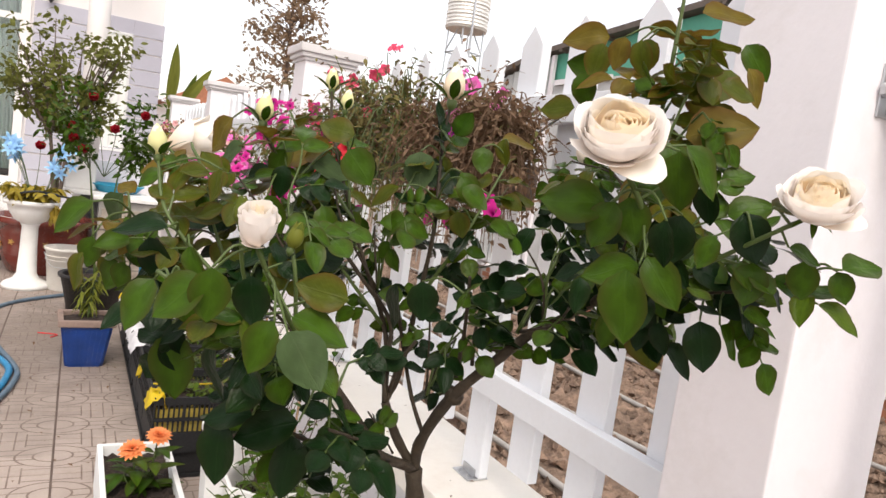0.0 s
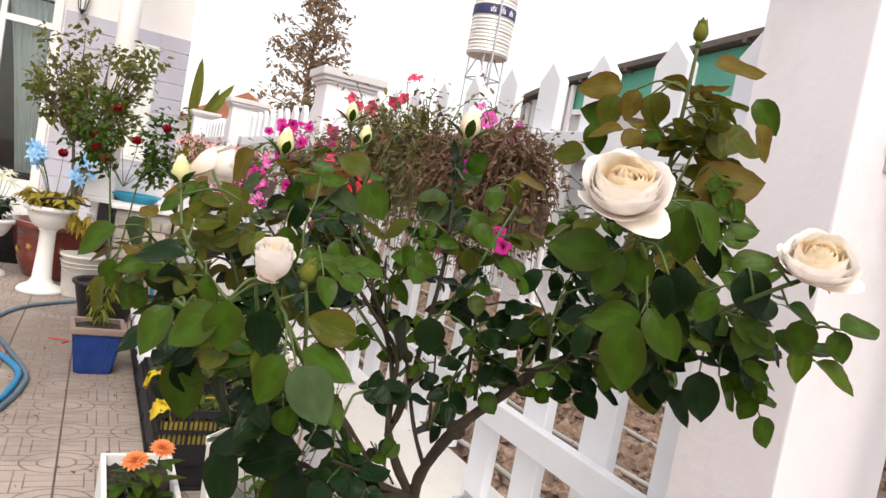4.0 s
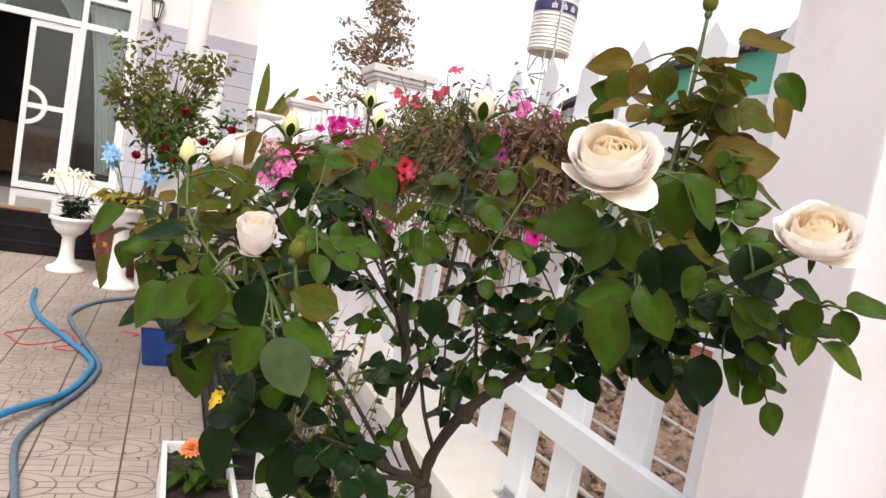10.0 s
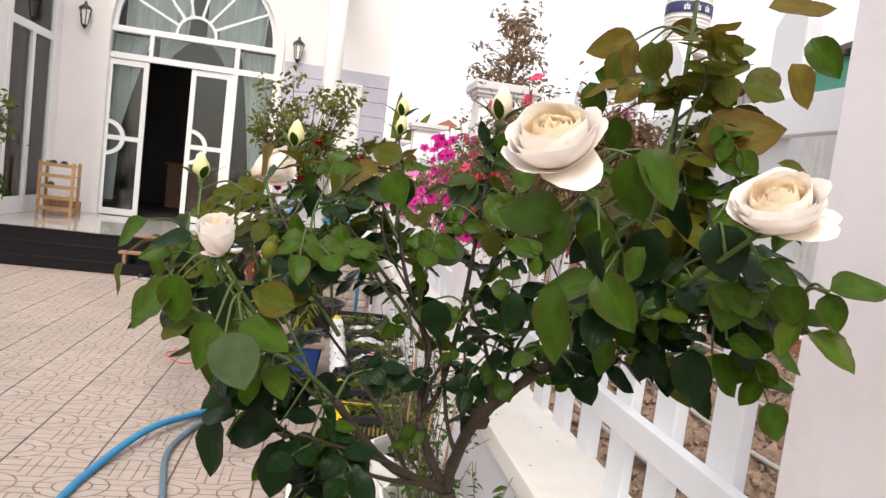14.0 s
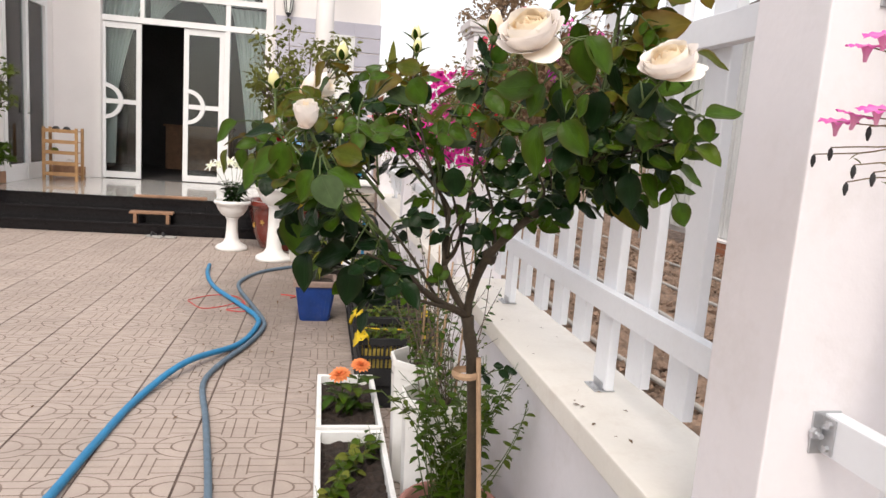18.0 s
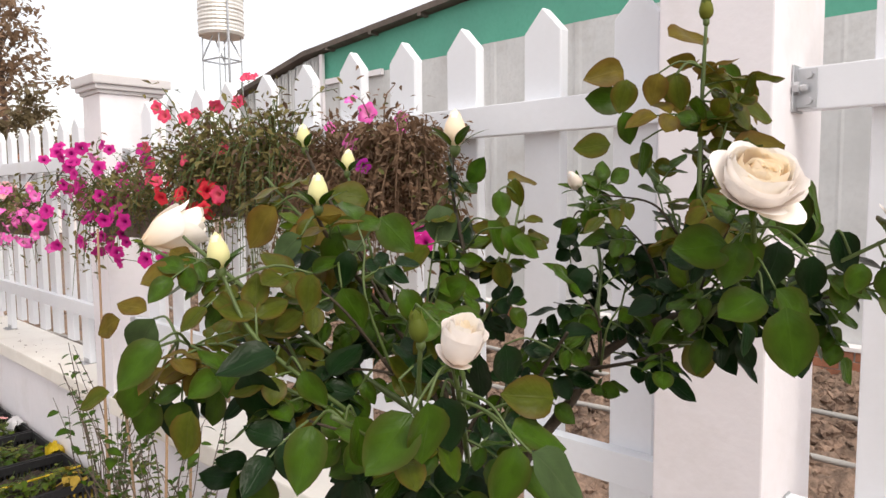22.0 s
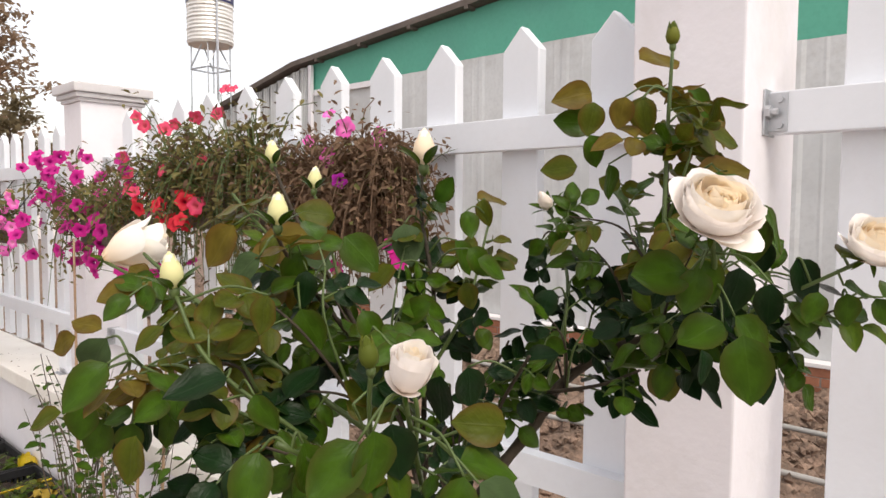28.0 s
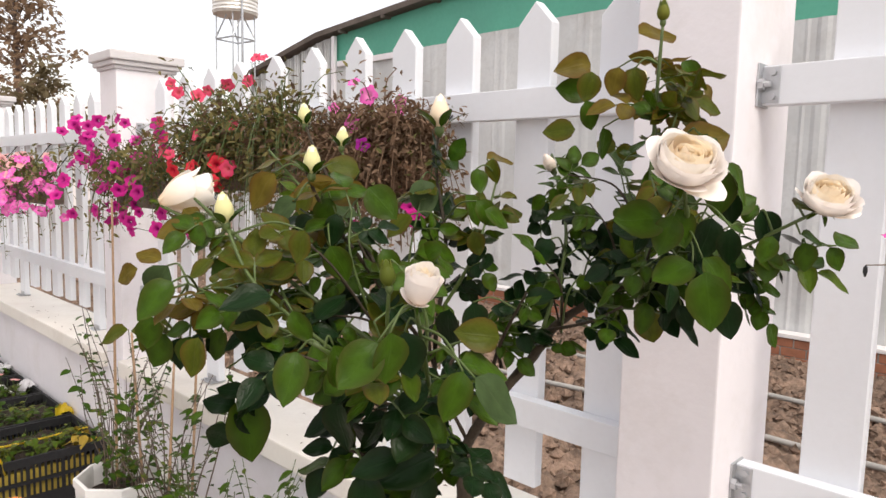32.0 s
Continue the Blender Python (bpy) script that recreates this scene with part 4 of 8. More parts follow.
# planks, stool and sandals on the steps
t = thing("plank", "worn brown plank lying on the porch edge", "plank", m=pose(-1.60, 10.47, PZ, 0, 0, 6))
part("board", boxes((-0.48, -0.07, 0.0, 0.48, 0.07, 0.025), bevel=0.004), M["plank"], t)
t = thing("low_bench", "low plank bench with short legs standing on a step", "bench", m=pose(-1.72, 9.88, 0.14, 0, 0, 5))
part("seat", boxes((-0.27, -0.08, 0.12, 0.27, 0.08, 0.15), bevel=0.005), M["plank"], t)
for x in (-0.2, 0.2):
    part("leg", boxes((x - 0.02, -0.07, 0, x + 0.02, 0.07, 0.12)), M["plank"], t)
for dx in (0, 0.14):
    t = thing("sandal", "dusty grey sandal lying on the yard tiles", "sandal", "sandals", m=pose(-1.60 + dx, 9.52, 0, 0, 0, 60 + dx * 150))
    part("sole", boxes((-0.045, -0.12, 0, 0.045, 0.12, 0.025), bevel=0.01), M["concrete"], t)
    bm = bmesh.new()
    tube(bm, spline([(-0.045, 0.02, 0.02), (0, 0.05, 0.06), (0.045, 0.02, 0.02)], 4), 0.014, sides=6)
    part("strap", bm, M["iron"], t)


# ---- distance: water tank, trees, banana, roofs ----
def leaf_cloud(heap, c, r, n, size, rnd, base, flat=1.0):
    V, F, U = base
    for _ in range(n):
        d = Vector((rnd.gauss(0, 1), rnd.gauss(0, 1), rnd.gauss(0, 1) * flat))
        d = d / max(1.0, d.length / 1.6) * r * 0.62
        q = Vector((rnd.uniform(-1, 1), rnd.uniform(-1, 1), rnd.uniform(-0.8, 0.5)))
        heap.add(V, F, U, aim(Vector(c) + d, q, (rnd.uniform(-1, 1), rnd.uniform(-1, 1), 1), 0, size * rnd.uniform(0.6, 1.3)))


SIMPLE = leaf_grid(length=1.0, width=0.5, fold=0.3, droop=0.2, rows=2)
SMALL = leaf_grid(length=1.0, width=0.55, fold=0.25, droop=0.25, rows=3)

tw = thing("water_tower", "stainless steel water tank on a slim steel tower", "water tower", m=pose(6.12, 11.6, 0))
bm = bmesh.new()
prof = [(0.02, 4.22), (0.36, 4.235)]
for k in range(18):
    z = 4.25 + 0.062 * k
    prof += [(0.365, z), (0.372 if k % 3 else 0.378, z + 0.03)]
prof += [(0.36, 5.37), (0.28, 5.48), (0.10, 5.55), (0.02, 5.56)]
lathe(bm, prof, 36)
part("tank", bm, M["tank"], tw, "ribbed stainless steel tank", smooth=False)
bm = bmesh.new()
lathe(bm, [(0.3795, 4.90), (0.381, 4.905), (0.381, 5.075), (0.3795, 5.08)], 36, cap=False)
band = part("band", bm, M["tankblue"], tw, "dark blue painted band", smooth=True)
for k in range(3):
    a = radians(238 + 26 * k)
    for (u0, u1, v0, v1) in ((-0.05, 0.05, 0.09, 0.105), (-0.007, 0.007, 0.03, 0.14), (-0.045, -0.02, 0.03, 0.08), (0.02, 0.045, 0.03, 0.08)):
        part("mark", boxes((u0, -0.003, v0, u1, 0.003, v1)), M["white"], band, m=pose(0.384 * math.cos(a), 0.384 * math.sin(a), 4.905, 0, 0, math.degrees(a) - 90))
for a in (45, 135, 225, 315):
    q = radians(a + 8)
    bm = bmesh.new()
    tube(bm, [(0.33 * math.cos(q), 0.33 * math.sin(q), -0.05), (0.31 * math.cos(q), 0.31 * math.sin(q), 4.25)], 0.013, sides=5)
    part("leg", bm, M["steel"], tw)
for z in (3.84, 2.4):
    for a in (45, 135, 225, 315):
        q, p = radians(a + 8), radians(a + 98)
        bm = bmesh.new()
        tube(bm, [(0.32 * math.cos(q), 0.32 * math.sin(q), z), (0.32 * math.cos(p), 0.32 * math.sin(p), z)], 0.014, sides=5)
        part("brace", bm, M["steel"], tw)
for a in (45, 135, 225, 315):
    q, p = radians(a + 8), radians(a + 98)
    bm = bmesh.new()
    tube(bm, [(0.32 * math.cos(q), 0.32 * math.sin(q), 3.86), (0.31 * math.cos(p) * 0.4 + 0.31 * math.cos(q) * 0.4, 0.31 * math.sin(p) * 0.4 + 0.31 * math.sin(q) * 0.4, 4.23)], 0.013, sides=5)
    part("brace", bm, M["steel"], tw)
bm = bmesh.new()
tube(bm, [(-0.10, -0.40, -0.05), (-0.10, -0.40, 5.6)], 0.022, sides=6)
part("pipe", bm, M["steel"], tw)


def far_tree(x, y, h, spread, seed, lab, low=0.28, n=42, key="leaf_tree", gap=0.35, dens=150, size=0.42):
    rnd = random.Random(seed)
    t = thing("tree", lab, "tree", "background trees", m=pose(x, y, -0.1))
    bm = bmesh.new()
    tube(bm, spline([(0, 0, 0), (0.06 * h * 0.1, 0, h * 0.35), (-0.02 * h * 0.1, 0.02, h * 0.7), (0, 0, h * 0.97)], 4), h * 0.018, h * 0.004, sides=7)
    heap = Heap()
    for k in range(n):
        f = low + (1 - low) * ((k + rnd.random()) / n)
        a = k * 2.4 + rnd.uniform(-0.5, 0.5)
        ln = spread * (1 - 0.72 * ((f - low) / (1 - low)) ** 1.6) * rnd.uniform(0.45, 1.0)
        if rnd.random() < gap * 0.4:
            continue
        tip = Vector((math.cos(a) * ln, math.sin(a) * ln, h * f + rnd.uniform(-0.02, 0.05) * h))
        s = Vector((0, 0, h * (f - 0.05)))
        tube(bm, spline([s, s.lerp(tip, 0.5) + Vector((0, 0, 0.02 * h)), tip], 3), h * 0.004, h * 0.001, sides=4)
        leaf_cloud(heap, tip, spread * 0.21, dens, size, rnd, SIMPLE, 0.6)
        leaf_cloud(heap, s.lerp(tip, 0.6), spread * 0.16, dens // 2, size, rnd, SIMPLE, 0.5)
    part("trunk", bm, M["trunk"], t, smooth=True)
    heap.ob("crown", M[key], t)
    return t


far_tree(10.2, 40, 11.9, 3.3, 5, "tall slender feathery tree behind the fence", low=0.34, n=54, dens=27, size=0.42, gap=0.55)
far_tree(6.6, 24, 4.6, 1.6, 9, "low bushy tree behind the fence", low=0.35, n=24, dens=60, size=0.25)

ban = thing("banana_plant", "banana plant with upright broad green leaves", "banana plant", m=pose(1.75, 14.6, 0))
for k, (x, z1, lean, wd) in enumerate(((-0.08, 3.30, 4, 0.20), (0.05, 3.15, 34, 0.20), (0.10, 2.95, 52, 0.17), (-0.02, 2.9, 22, 0.16))):
    bl = leaf_mesh("banana_leaf", M["leaf_box"], length=1.25, width=wd * 1.05, fold=0.35, droop=0.08, rows=9, tip=0.8, wave=0.05)
    part("leaf", bl, None, ban, m=aim((x * 0.3, 0, z1 - 1.1), (math.sin(radians(lean)), 0.05, math.cos(radians(lean))), (0.2, -1, 0.1)))
bm = bmesh.new()
tube(bm, [(0, 0, 0), (0.02, 0, 1.2), (0.0, 0, 2.2)], 0.11, 0.06, sides=9)
part("stem", bm, M["leaf_box"], ban, smooth=True)


def far_house(x, y, w, d, h, ridge, lab):
    t = thing("far_house", lab, "house", "far houses", m=pose(x, y, 0))
    part("wall", boxes((-w / 2, 0, 0, w / 2, d, h)), M["wall"], t)
    bm = bmesh.new()
    prism(bm, [(-w / 2 - 0.3, h), (w / 2 + 0.3, h), (0, h + ridge)], "y", -0.3, d + 0.3)
    part("roof", bm, M["brick"], t, "red tiled gable roof")
    part("barge_board", boxes((-w / 2 - 0.3, -0.36, h - 0.08, w / 2 + 0.3, -0.31, h + 0.02)), M["white"], t)
    wn_ = part("window", boxes((-0.5, -0.03, 1.0, 0.5, -0.002, 2.1)), M["frame"], t)
    part("pane", boxes((-0.42, -0.04, 1.08, 0.42, -0.031, 2.02)), M["dark"], wn_)


far_house(4.6, 26, 3.4, 5, 3.0, 1.1, "small white house with a red tiled gable roof")
far_house(9.5, 34, 5.5, 6, 2.6, 1.2, "low pale house with a red roof in the distance")
hedge = Heap()
hr = random.Random(8)
for k in range(60):
    leaf_cloud(hedge, (3 + k * 0.75, 46 + hr.uniform(-3, 3), hr.uniform(0.4, 2.2)), 1.5, 45, 0.5, hr, SIMPLE)
tagged(hedge.ob("far_hedge", M["leaf_tree"]), "distant line of green shrubs", "shrubs", kind="stuff")


# ---- the standard rose: canes, leaves, blooms and buds ----
rr = random.Random(7)
rose = thing("rose_tree", "standard rose tree with cream blooms and dark green leaves", "rose tree", m=pose(0, -0.020, 0.006))
STEMS = []
CANE_FIT = Vector((0.026, 0.038, -0.006))   # shift that fits the lower canes to the camera's view


def rose_blade(width, fold, droop, bend, rows=11, teeth=0.03):
    """An oval leaflet of unit length with a short point and a fine saw edge."""
    V, F, U = [], [], []
    for i in range(rows + 1):
        v = i / rows
        w = 0.5 * width * (math.sin(math.pi * v ** 0.88) ** 0.62 if 0 < i < rows else 0.0) * (1 - 0.55 * max(0, v - 0.62))
        if 0 < i < rows:
            w *= 1 + teeth * (1 if i % 2 else -1)
        z = -droop * v * v + 0.03 * math.sin(7 * v)
        for q in (-1, -0.55, 0, 0.55, 1):
            x = q * w
            V.append((x + bend * v * v, v - 0.05 * abs(q) * w, z + abs(x) * fold + 0.018 * width * math.sin(11 * v + 2.6 * q) * abs(q)))
            U.append((0.5 + 0.5 * q, v))
    for i in range(rows):
        for j in range(4):
            k = i * 5 + j
            F.append((k, k + 1, k + 6, k + 5))
    return V, F, U


LEAVES = {}
for key in ("leaf_dark", "leaf_mid", "leaf_young", "leaf_bronze", "leaf_pale"):
    LEAVES[key] = [raw_mesh("leaf", *(lambda g: (g[0], g[1], M[key], g[2]))(rose_blade(w, f, d, bn)))
                   for w, f, d, bn in ((0.72, 0.24, 0.16, 0.03), (0.66, 0.36, 0.28, -0.05), (0.78, 0.14, 0.08, 0.02), (0.62, 0.46, 0.34, 0.06), (0.70, 0.10, -0.08, -0.03))]
SHAPES = [rose_blade(w, f, d, bn, 7, 0.0) for w, f, d, bn in ((0.72, 0.22, 0.14, 0.03), (0.64, 0.34, 0.26, -0.05), (0.78, 0.12, 0.08, 0.02))]
INNER = {}
CROWN = Vector((0.64, 1.25, 1.35))
count_leaf = 0


def cane(pts, r0, r1, material="bark", label=""):
    # points below z 1.50 are moved to fit the view, fully below 1.38
    pts = [Vector(p) + CANE_FIT * min(1.0, max(0.0, (1.50 - p[2]) / 0.12)) for p in pts]
    P = spline([pts[0]] + [p + Vector((rr.uniform(-1, 1), rr.uniform(-1, 1), 0)) * 0.006 for p in pts[1:-1]] + [pts[-1]], 6)
    bm = bmesh.new()
    tube(bm, P, r0 * 0.80, r1 * 0.85, sides=8, wob=0.10, rnd=rr)
    ob = part("cane", bm, M[material], rose, label, smooth=True)
    STEMS.extend(P)
    return ob, P


def leaflet(parent, p, d, size, key, up=(0, 0, 1), roll=0.0):
    """One leaf blade from p along d."""
    global count_leaf
    count_leaf += 1
    m = aim(p, d, up, roll, size)
    if count_leaf <= 400:
        return part("leaf", rr.choice(LEAVES[key]), None, parent, m=m)
    INNER.setdefault(key, Heap()).add(*rr.choice(SHAPES), m)


def spray(parent, p, d, size, key, n=5, up=None):
    """A compound leaf: a thin stalk with n leaflets, the last one largest."""
    d = Vector(d).normalized()
    u = Vector(up or (rr.uniform(-0.9, 0.35), rr.uniform(-0.9, 0.35), rr.uniform(0.45, 1.0))).normalized()
    s = d.cross(u)
    s.normalize()
    size *= 0.76
    ln = size * (1.25 if n >= 5 else 0.9)
    P = [Vector(p) + d * ln * t - Vector((0, 0, 1)) * (0.18 * ln * t * t) for t in (0, 0.33, 0.66, 1.0)]
    bm = bmesh.new()
    tube(bm, P, 0.0013, 0.0009, sides=4)
    part("leaf_stalk", bm, M["greenstem"], parent)
    tipd = (P[3] - P[2]).normalized()
    leaflet(parent, P[3], tipd + s * rr.uniform(-0.15, 0.15), size * rr.uniform(0.92, 1.08), key, u, rr.uniform(-0.35, 0.35))
    spots = [(2, 1), (2, -1), (1, 1), (1, -1)][:n - 1]
    for i, sd in spots:
        k = 0.86 if i == 2 else 0.68
        leaflet(parent, P[i], tipd * 0.45 + s * sd * rr.uniform(0.8, 1.1) + u * rr.uniform(-0.15, 0.12), size * k * rr.uniform(0.9, 1.1), key, u + s * sd * 0.1, rr.uniform(-0.3, 0.3))


def clothe(ob, P, gap, size, keys, start=0.25, n=5, down=0.25, end=0.88):
    """Compound leaves in a spiral along a cane; keys from the old to the young end."""
    total, at, q = sum((b - a).length for a, b in zip(P, P[1:])), 0.0, rr.uniform(0, 6.28)
    nxt = total * start
    for a, b in zip(P, P[1:]):
        seg = (b - a).length
        while nxt < at + seg:
            if nxt > total * end:
                return
            p = a.lerp(b, (nxt - at) / seg)
            f = nxt / total
            q += 2.4 + rr.uniform(-0.4, 0.4)
            out = p - CROWN
            out.z = 0
            if out.length > 1e-3:
                out.normalize()
            d = Vector((math.cos(q), math.sin(q), 0)) + out * 0.8 + (b - a).normalized() * 0.35
            d.z += rr.uniform(-0.35, 0.25) - down * (1 - f)
            key = keys[min(len(keys) - 1, int(f * len(keys)))]
            spray(ob, p, d, size * rr.uniform(0.8, 1.15), key if rr.random() < 0.8 else rr.choice(keys), rr.choice((3, 5, n)))
            nxt += gap * 0.95 * rr.uniform(0.7, 1.3)
        at += seg


def petal_mesh(name, material, length, width, a0, a1, r0, curl=0.0, ruffle=0.04, phase=0.0, power=1.3, round_=0.34):
    """A petal with a rounded top that rises along +z and leans out to +y, curved round the axis."""
    steps = 40
    prof = [(r0, 0.0)]
    for i in range(steps):
        v = (i + 0.5) / steps
        a = a0 + (a1 - a0) * min(1, v * 1.15) ** power + curl * max(0, v - 0.75) * 4
        prof.append((prof[-1][0] + math.sin(a) * length / steps, prof[-1][1] + math.cos(a) * length / steps))
    V, F, U = [], [], []
    rows, cols = 8, 9
    for i in range(rows + 1):
        v = i / rows
        for j in range(cols):
            s = 2 * j / (cols - 1) - 1
            u = v * (1 - round_ * abs(s) ** 2.6)
            y, z = prof[int(round(u * steps))]
            w = width * (0.30 + 0.70 * math.sin(math.pi * 0.5 * min(1, u * 1.7))) * (1 - 0.10 * u)
            rho = max(y, width * 0.30)
            ph = s * w * 0.5 / rho
            rf = ruffle * length * u ** 4 * math.sin(3.4 * s + phase)
            V.append(((rho + rf) * math.sin(ph), y - rho + (rho + rf) * math.cos(ph), z + rf * 0.4))
            U.append((0.5 + 0.5 * s, u))
    for i in range(rows):
        for j in range(cols - 1):
            a = i * cols + j
            F.append((a, a + 1, a + cols + 1, a + cols))
    return raw_mesh(name, V, F, material, U)


def to_axis(c, axis, spin=0.0):
    q = Vector(axis).normalized().to_track_quat("Z", "Y").to_matrix().to_4x4()
    return Matrix.Translation(c) @ q @ Matrix.Rotation(spin, 4, "Z")


def bloom(c, axis, rings, label, spin=0.0, sepals=True, size=0.04, edge=0.12, loose=1.0):
    """A flower of rings of petals: (count, length, width, start lean, end lean, radius, curl, material)."""
    base = to_axis(c, axis, spin)
    hip = bmesh.new()
    lathe(hip, [(0.002, -size * 0.30), (size * 0.13, -size * 0.22), (size * 0.17, -size * 0.08), (size * 0.12, size * 0.02)], 10)
    f = part("rose_bloom", hip, M["greenstem"], rose, label, m=base, smooth=True)
    for k, (n, ln, wd, a0, a1, r0, curl, mk) in enumerate(rings):
        kinds = [petal_mesh("petal", M[mk], ln, wd, radians(a0), radians(a1), r0, curl, 0.062 * loose, ph, round_=edge) for ph in (0.0, 2.1, 4.0)]
        for i in range(n):
            ang = 2 * math.pi * (i + 0.5 * (k % 2)) / n + rr.uniform(-0.24, 0.24)
            sc = 1.0 + loose * rr.uniform(-0.11, 0.07)
            part("petal", rr.choice(kinds), None, f, m=Matrix.Rotation(ang, 4, "Z") @ Matrix.Rotation(loose * rr.uniform(-0.11, 0.09), 4, "X") @ Matrix.Diagonal((sc, 1, sc, 1)))
    if sepals:
        sp = leaf_mesh("sepal", M["leaf_mid"], length=size * 0.75, width=size * 0.24, fold=0.3, droop=0.25, rows=5, tip=1.8)
        for i in range(5):
            part("sepal", sp, None, f, m=Matrix.Rotation(i * 1.257, 4, "Z") @ pose(0, size * 0.10, -size * 0.05, -25))
    return f


def open_rose(c, axis, R, label, spin, hanging=()):
    """A full round cup of many petals, their tops nearly level."""
    f = bloom(c, axis, [
        (3, R * 1.62, R * 2.3, 88, 34, R * 0.10, 0.45, "petal_pink"),
        (5, R * 1.72, R * 2.5, 86, 2, R * 0.10, 0.62, "petal_pink"),
        (5, R * 1.66, R * 2.4, 80, -6, R * 0.10, 0.34, "petal_pink"),
        (6, R * 1.60, R * 2.0, 74, -10, R * 0.10, 0.05, "petal"),
        (6, R * 1.50, R * 1.7, 66, -16, R * 0.10, -0.05, "petal_in"),
        (6, R * 1.38, R * 1.4, 56, -20, R * 0.09, -0.10, "petal_in"),
        (6, R * 1.27, R * 1.1, 44, -22, R * 0.07, -0.15, "petal_in"),
        (5, R * 1.22, R * 0.8, 22, -20, R * 0.05, -0.15, "petal_in"),
        (4, R * 1.18, R * 0.6, 10, -18, R * 0.03, -0.15, "petal_in"),
        (3, R * 1.14, R * 0.4, 2, -12, R * 0.02, -0.10, "petal_in")], label, spin, size=R)
    for ang, ln, dip in hanging:
        pm = petal_mesh("petal", M["petal"], R * ln, R * 2.1, radians(78), radians(dip), R * 0.12, 0.1, 0.03, 1.0, round_=0.42)
        part("petal", pm, None, f, "loose hanging outer petal", m=Matrix.Rotation(radians(ang), 4, "Z"))
    return f


def cup_rose(c, axis, R, label, spin):
    """An egg-shaped flower: wide petals wrap one another and close to a scroll, the outer two fold back."""
    f = bloom(c, axis, [
        (3, R * 3.3, R * 3.0, 60, -10, R * 0.10, 0.75, "petal_pink"),
        (3, R * 3.6, R * 2.8, 56, -17, R * 0.10, 0.60, "petal_pink"),
        (3, R * 3.7, R * 2.3, 50, -18, R * 0.08, 0.50, "petal_pink"),
        (3, R * 3.75, R * 1.8, 42, -15, R * 0.08, 0.40, "petal"),
        (3, R * 3.6, R * 1.4, 30, -10, R * 0.06, 0.25, "petal"),
        (3, R * 3.4, R * 0.9, 16, -5, R * 0.04, 0.10, "petal_in")], label, spin, size=R * 1.25, edge=0.05, loose=0.3)
    pm = petal_mesh("petal", M["petal_pink"], R * 1.7, R * 2.2, radians(80), radians(40), R * 0.10, 0.5, 0.05, 0.4)
    for ang in (140, 20):
        part("petal", pm, None, f, "folded back outer petal", m=Matrix.Rotation(radians(ang), 4, "Z"))
    return f


def half_rose(c, axis, R, label, spin):
    """A long half-open flower: a slim scroll of petals, the outer ones flaring at the lip."""
    return bloom(c, axis, [
        (3, R * 3.6, R * 2.2, 52, 6, R * 0.10, 0.55, "petal"),
        (3, R * 4.2, R * 2.4, 42, -6, R * 0.10, 0.45, "petal"),
        (3, R * 4.5, R * 2.1, 34, -9, R * 0.10, 0.20, "petal"),
        (3, R * 4.4, R * 1.6, 26, -8, R * 0.10, 0.05, "petal"),
        (2, R * 4.2, R * 1.0, 14, -4, R * 0.06, 0.0, "petal_in")], label, spin, size=R * 1.2, edge=0.16, loose=0.45)


def bud(c, axis, R, label, mk="budpetal", green=0.0):
    """A closed bud wrapped by sepals."""
    base = to_axis(c, axis, rr.uniform(0, 6))
    bm = bmesh.new()
    lathe(bm, [(R * 0.25, 0), (R * 0.75, R * 0.45), (R * 0.92, R * 1.05), (R * 0.80, R * 1.75), (R * 0.45, R * 2.45), (R * 0.08, R * 2.95)], 12)
    f = part("rose_bud", bm, M["leaf_box" if green > 0.5 else mk], rose, label, m=base, smooth=True)
    if green < 0.5:
        pm = petal_mesh("petal", M[mk], R * 2.9, R * 1.9, radians(30), radians(-30), R * 0.26, 0.02, 0.03, 0.5)
        for i in range(4):
            part("petal", pm, None, f, m=Matrix.Rotation(i * 1.57 + 0.3, 4, "Z"))
    hip = bmesh.new()
    lathe(hip, [(R * 0.12, -R * 0.9), (R * 0.42, -R * 0.5), (R * 0.45, -R * 0.1), (R * 0.30, R * 0.12)], 10)
    part("hip", hip, M["greenstem"], f, smooth=True)
    sp = leaf_mesh("sepal", M["leaf_box" if green > 0.5 else "leaf_mid"], length=R * (2.9 if green > 0.5 else 2.6), width=R * (1.25 if green > 0.5 else 0.9), fold=0.25, droop=-0.22 if green > 0.5 else 0.35, rows=6, tip=1.8)
    for i in range(5):
        part("sepal", sp, None, f, m=Matrix.Rotation(i * 1.257, 4, "Z") @ pose(0, R * 0.42, 0, 76 if green > 0.5 else 50))
    return f


DARK_ONLY, MIX, NEW = ("leaf_dark",), ("leaf_dark", "leaf_dark", "leaf_mid"), ("leaf_mid", "leaf_mid", "leaf_young", "leaf_bronze")
fork = (0.682, 1.312, 1.213)
tr_ob, _ = cane([(0.745, 1.345, 0.28), (0.725, 1.33, 0.75), (0.702, 1.318, 1.08), fork], 0.0150, 0.0125, label="brown woody rose stem")
c1, P1 = cane([fork, (0.686, 1.31, 1.252), (0.701, 1.272, 1.319), (0.734, 1.245, 1.377), (0.778, 1.248, 1.402), (0.816, 1.250, 1.418), (0.838, 1.215, 1.455), (0.826, 1.165, 1.474), (0.808, 1.125, 1.485)], 0.0094, 0.0056)
knob = bmesh.new()
lathe(knob, [(0.002, -0.012), (0.010, -0.006), (0.0115, 0.004), (0.006, 0.012), (0.001, 0.014)], 9)
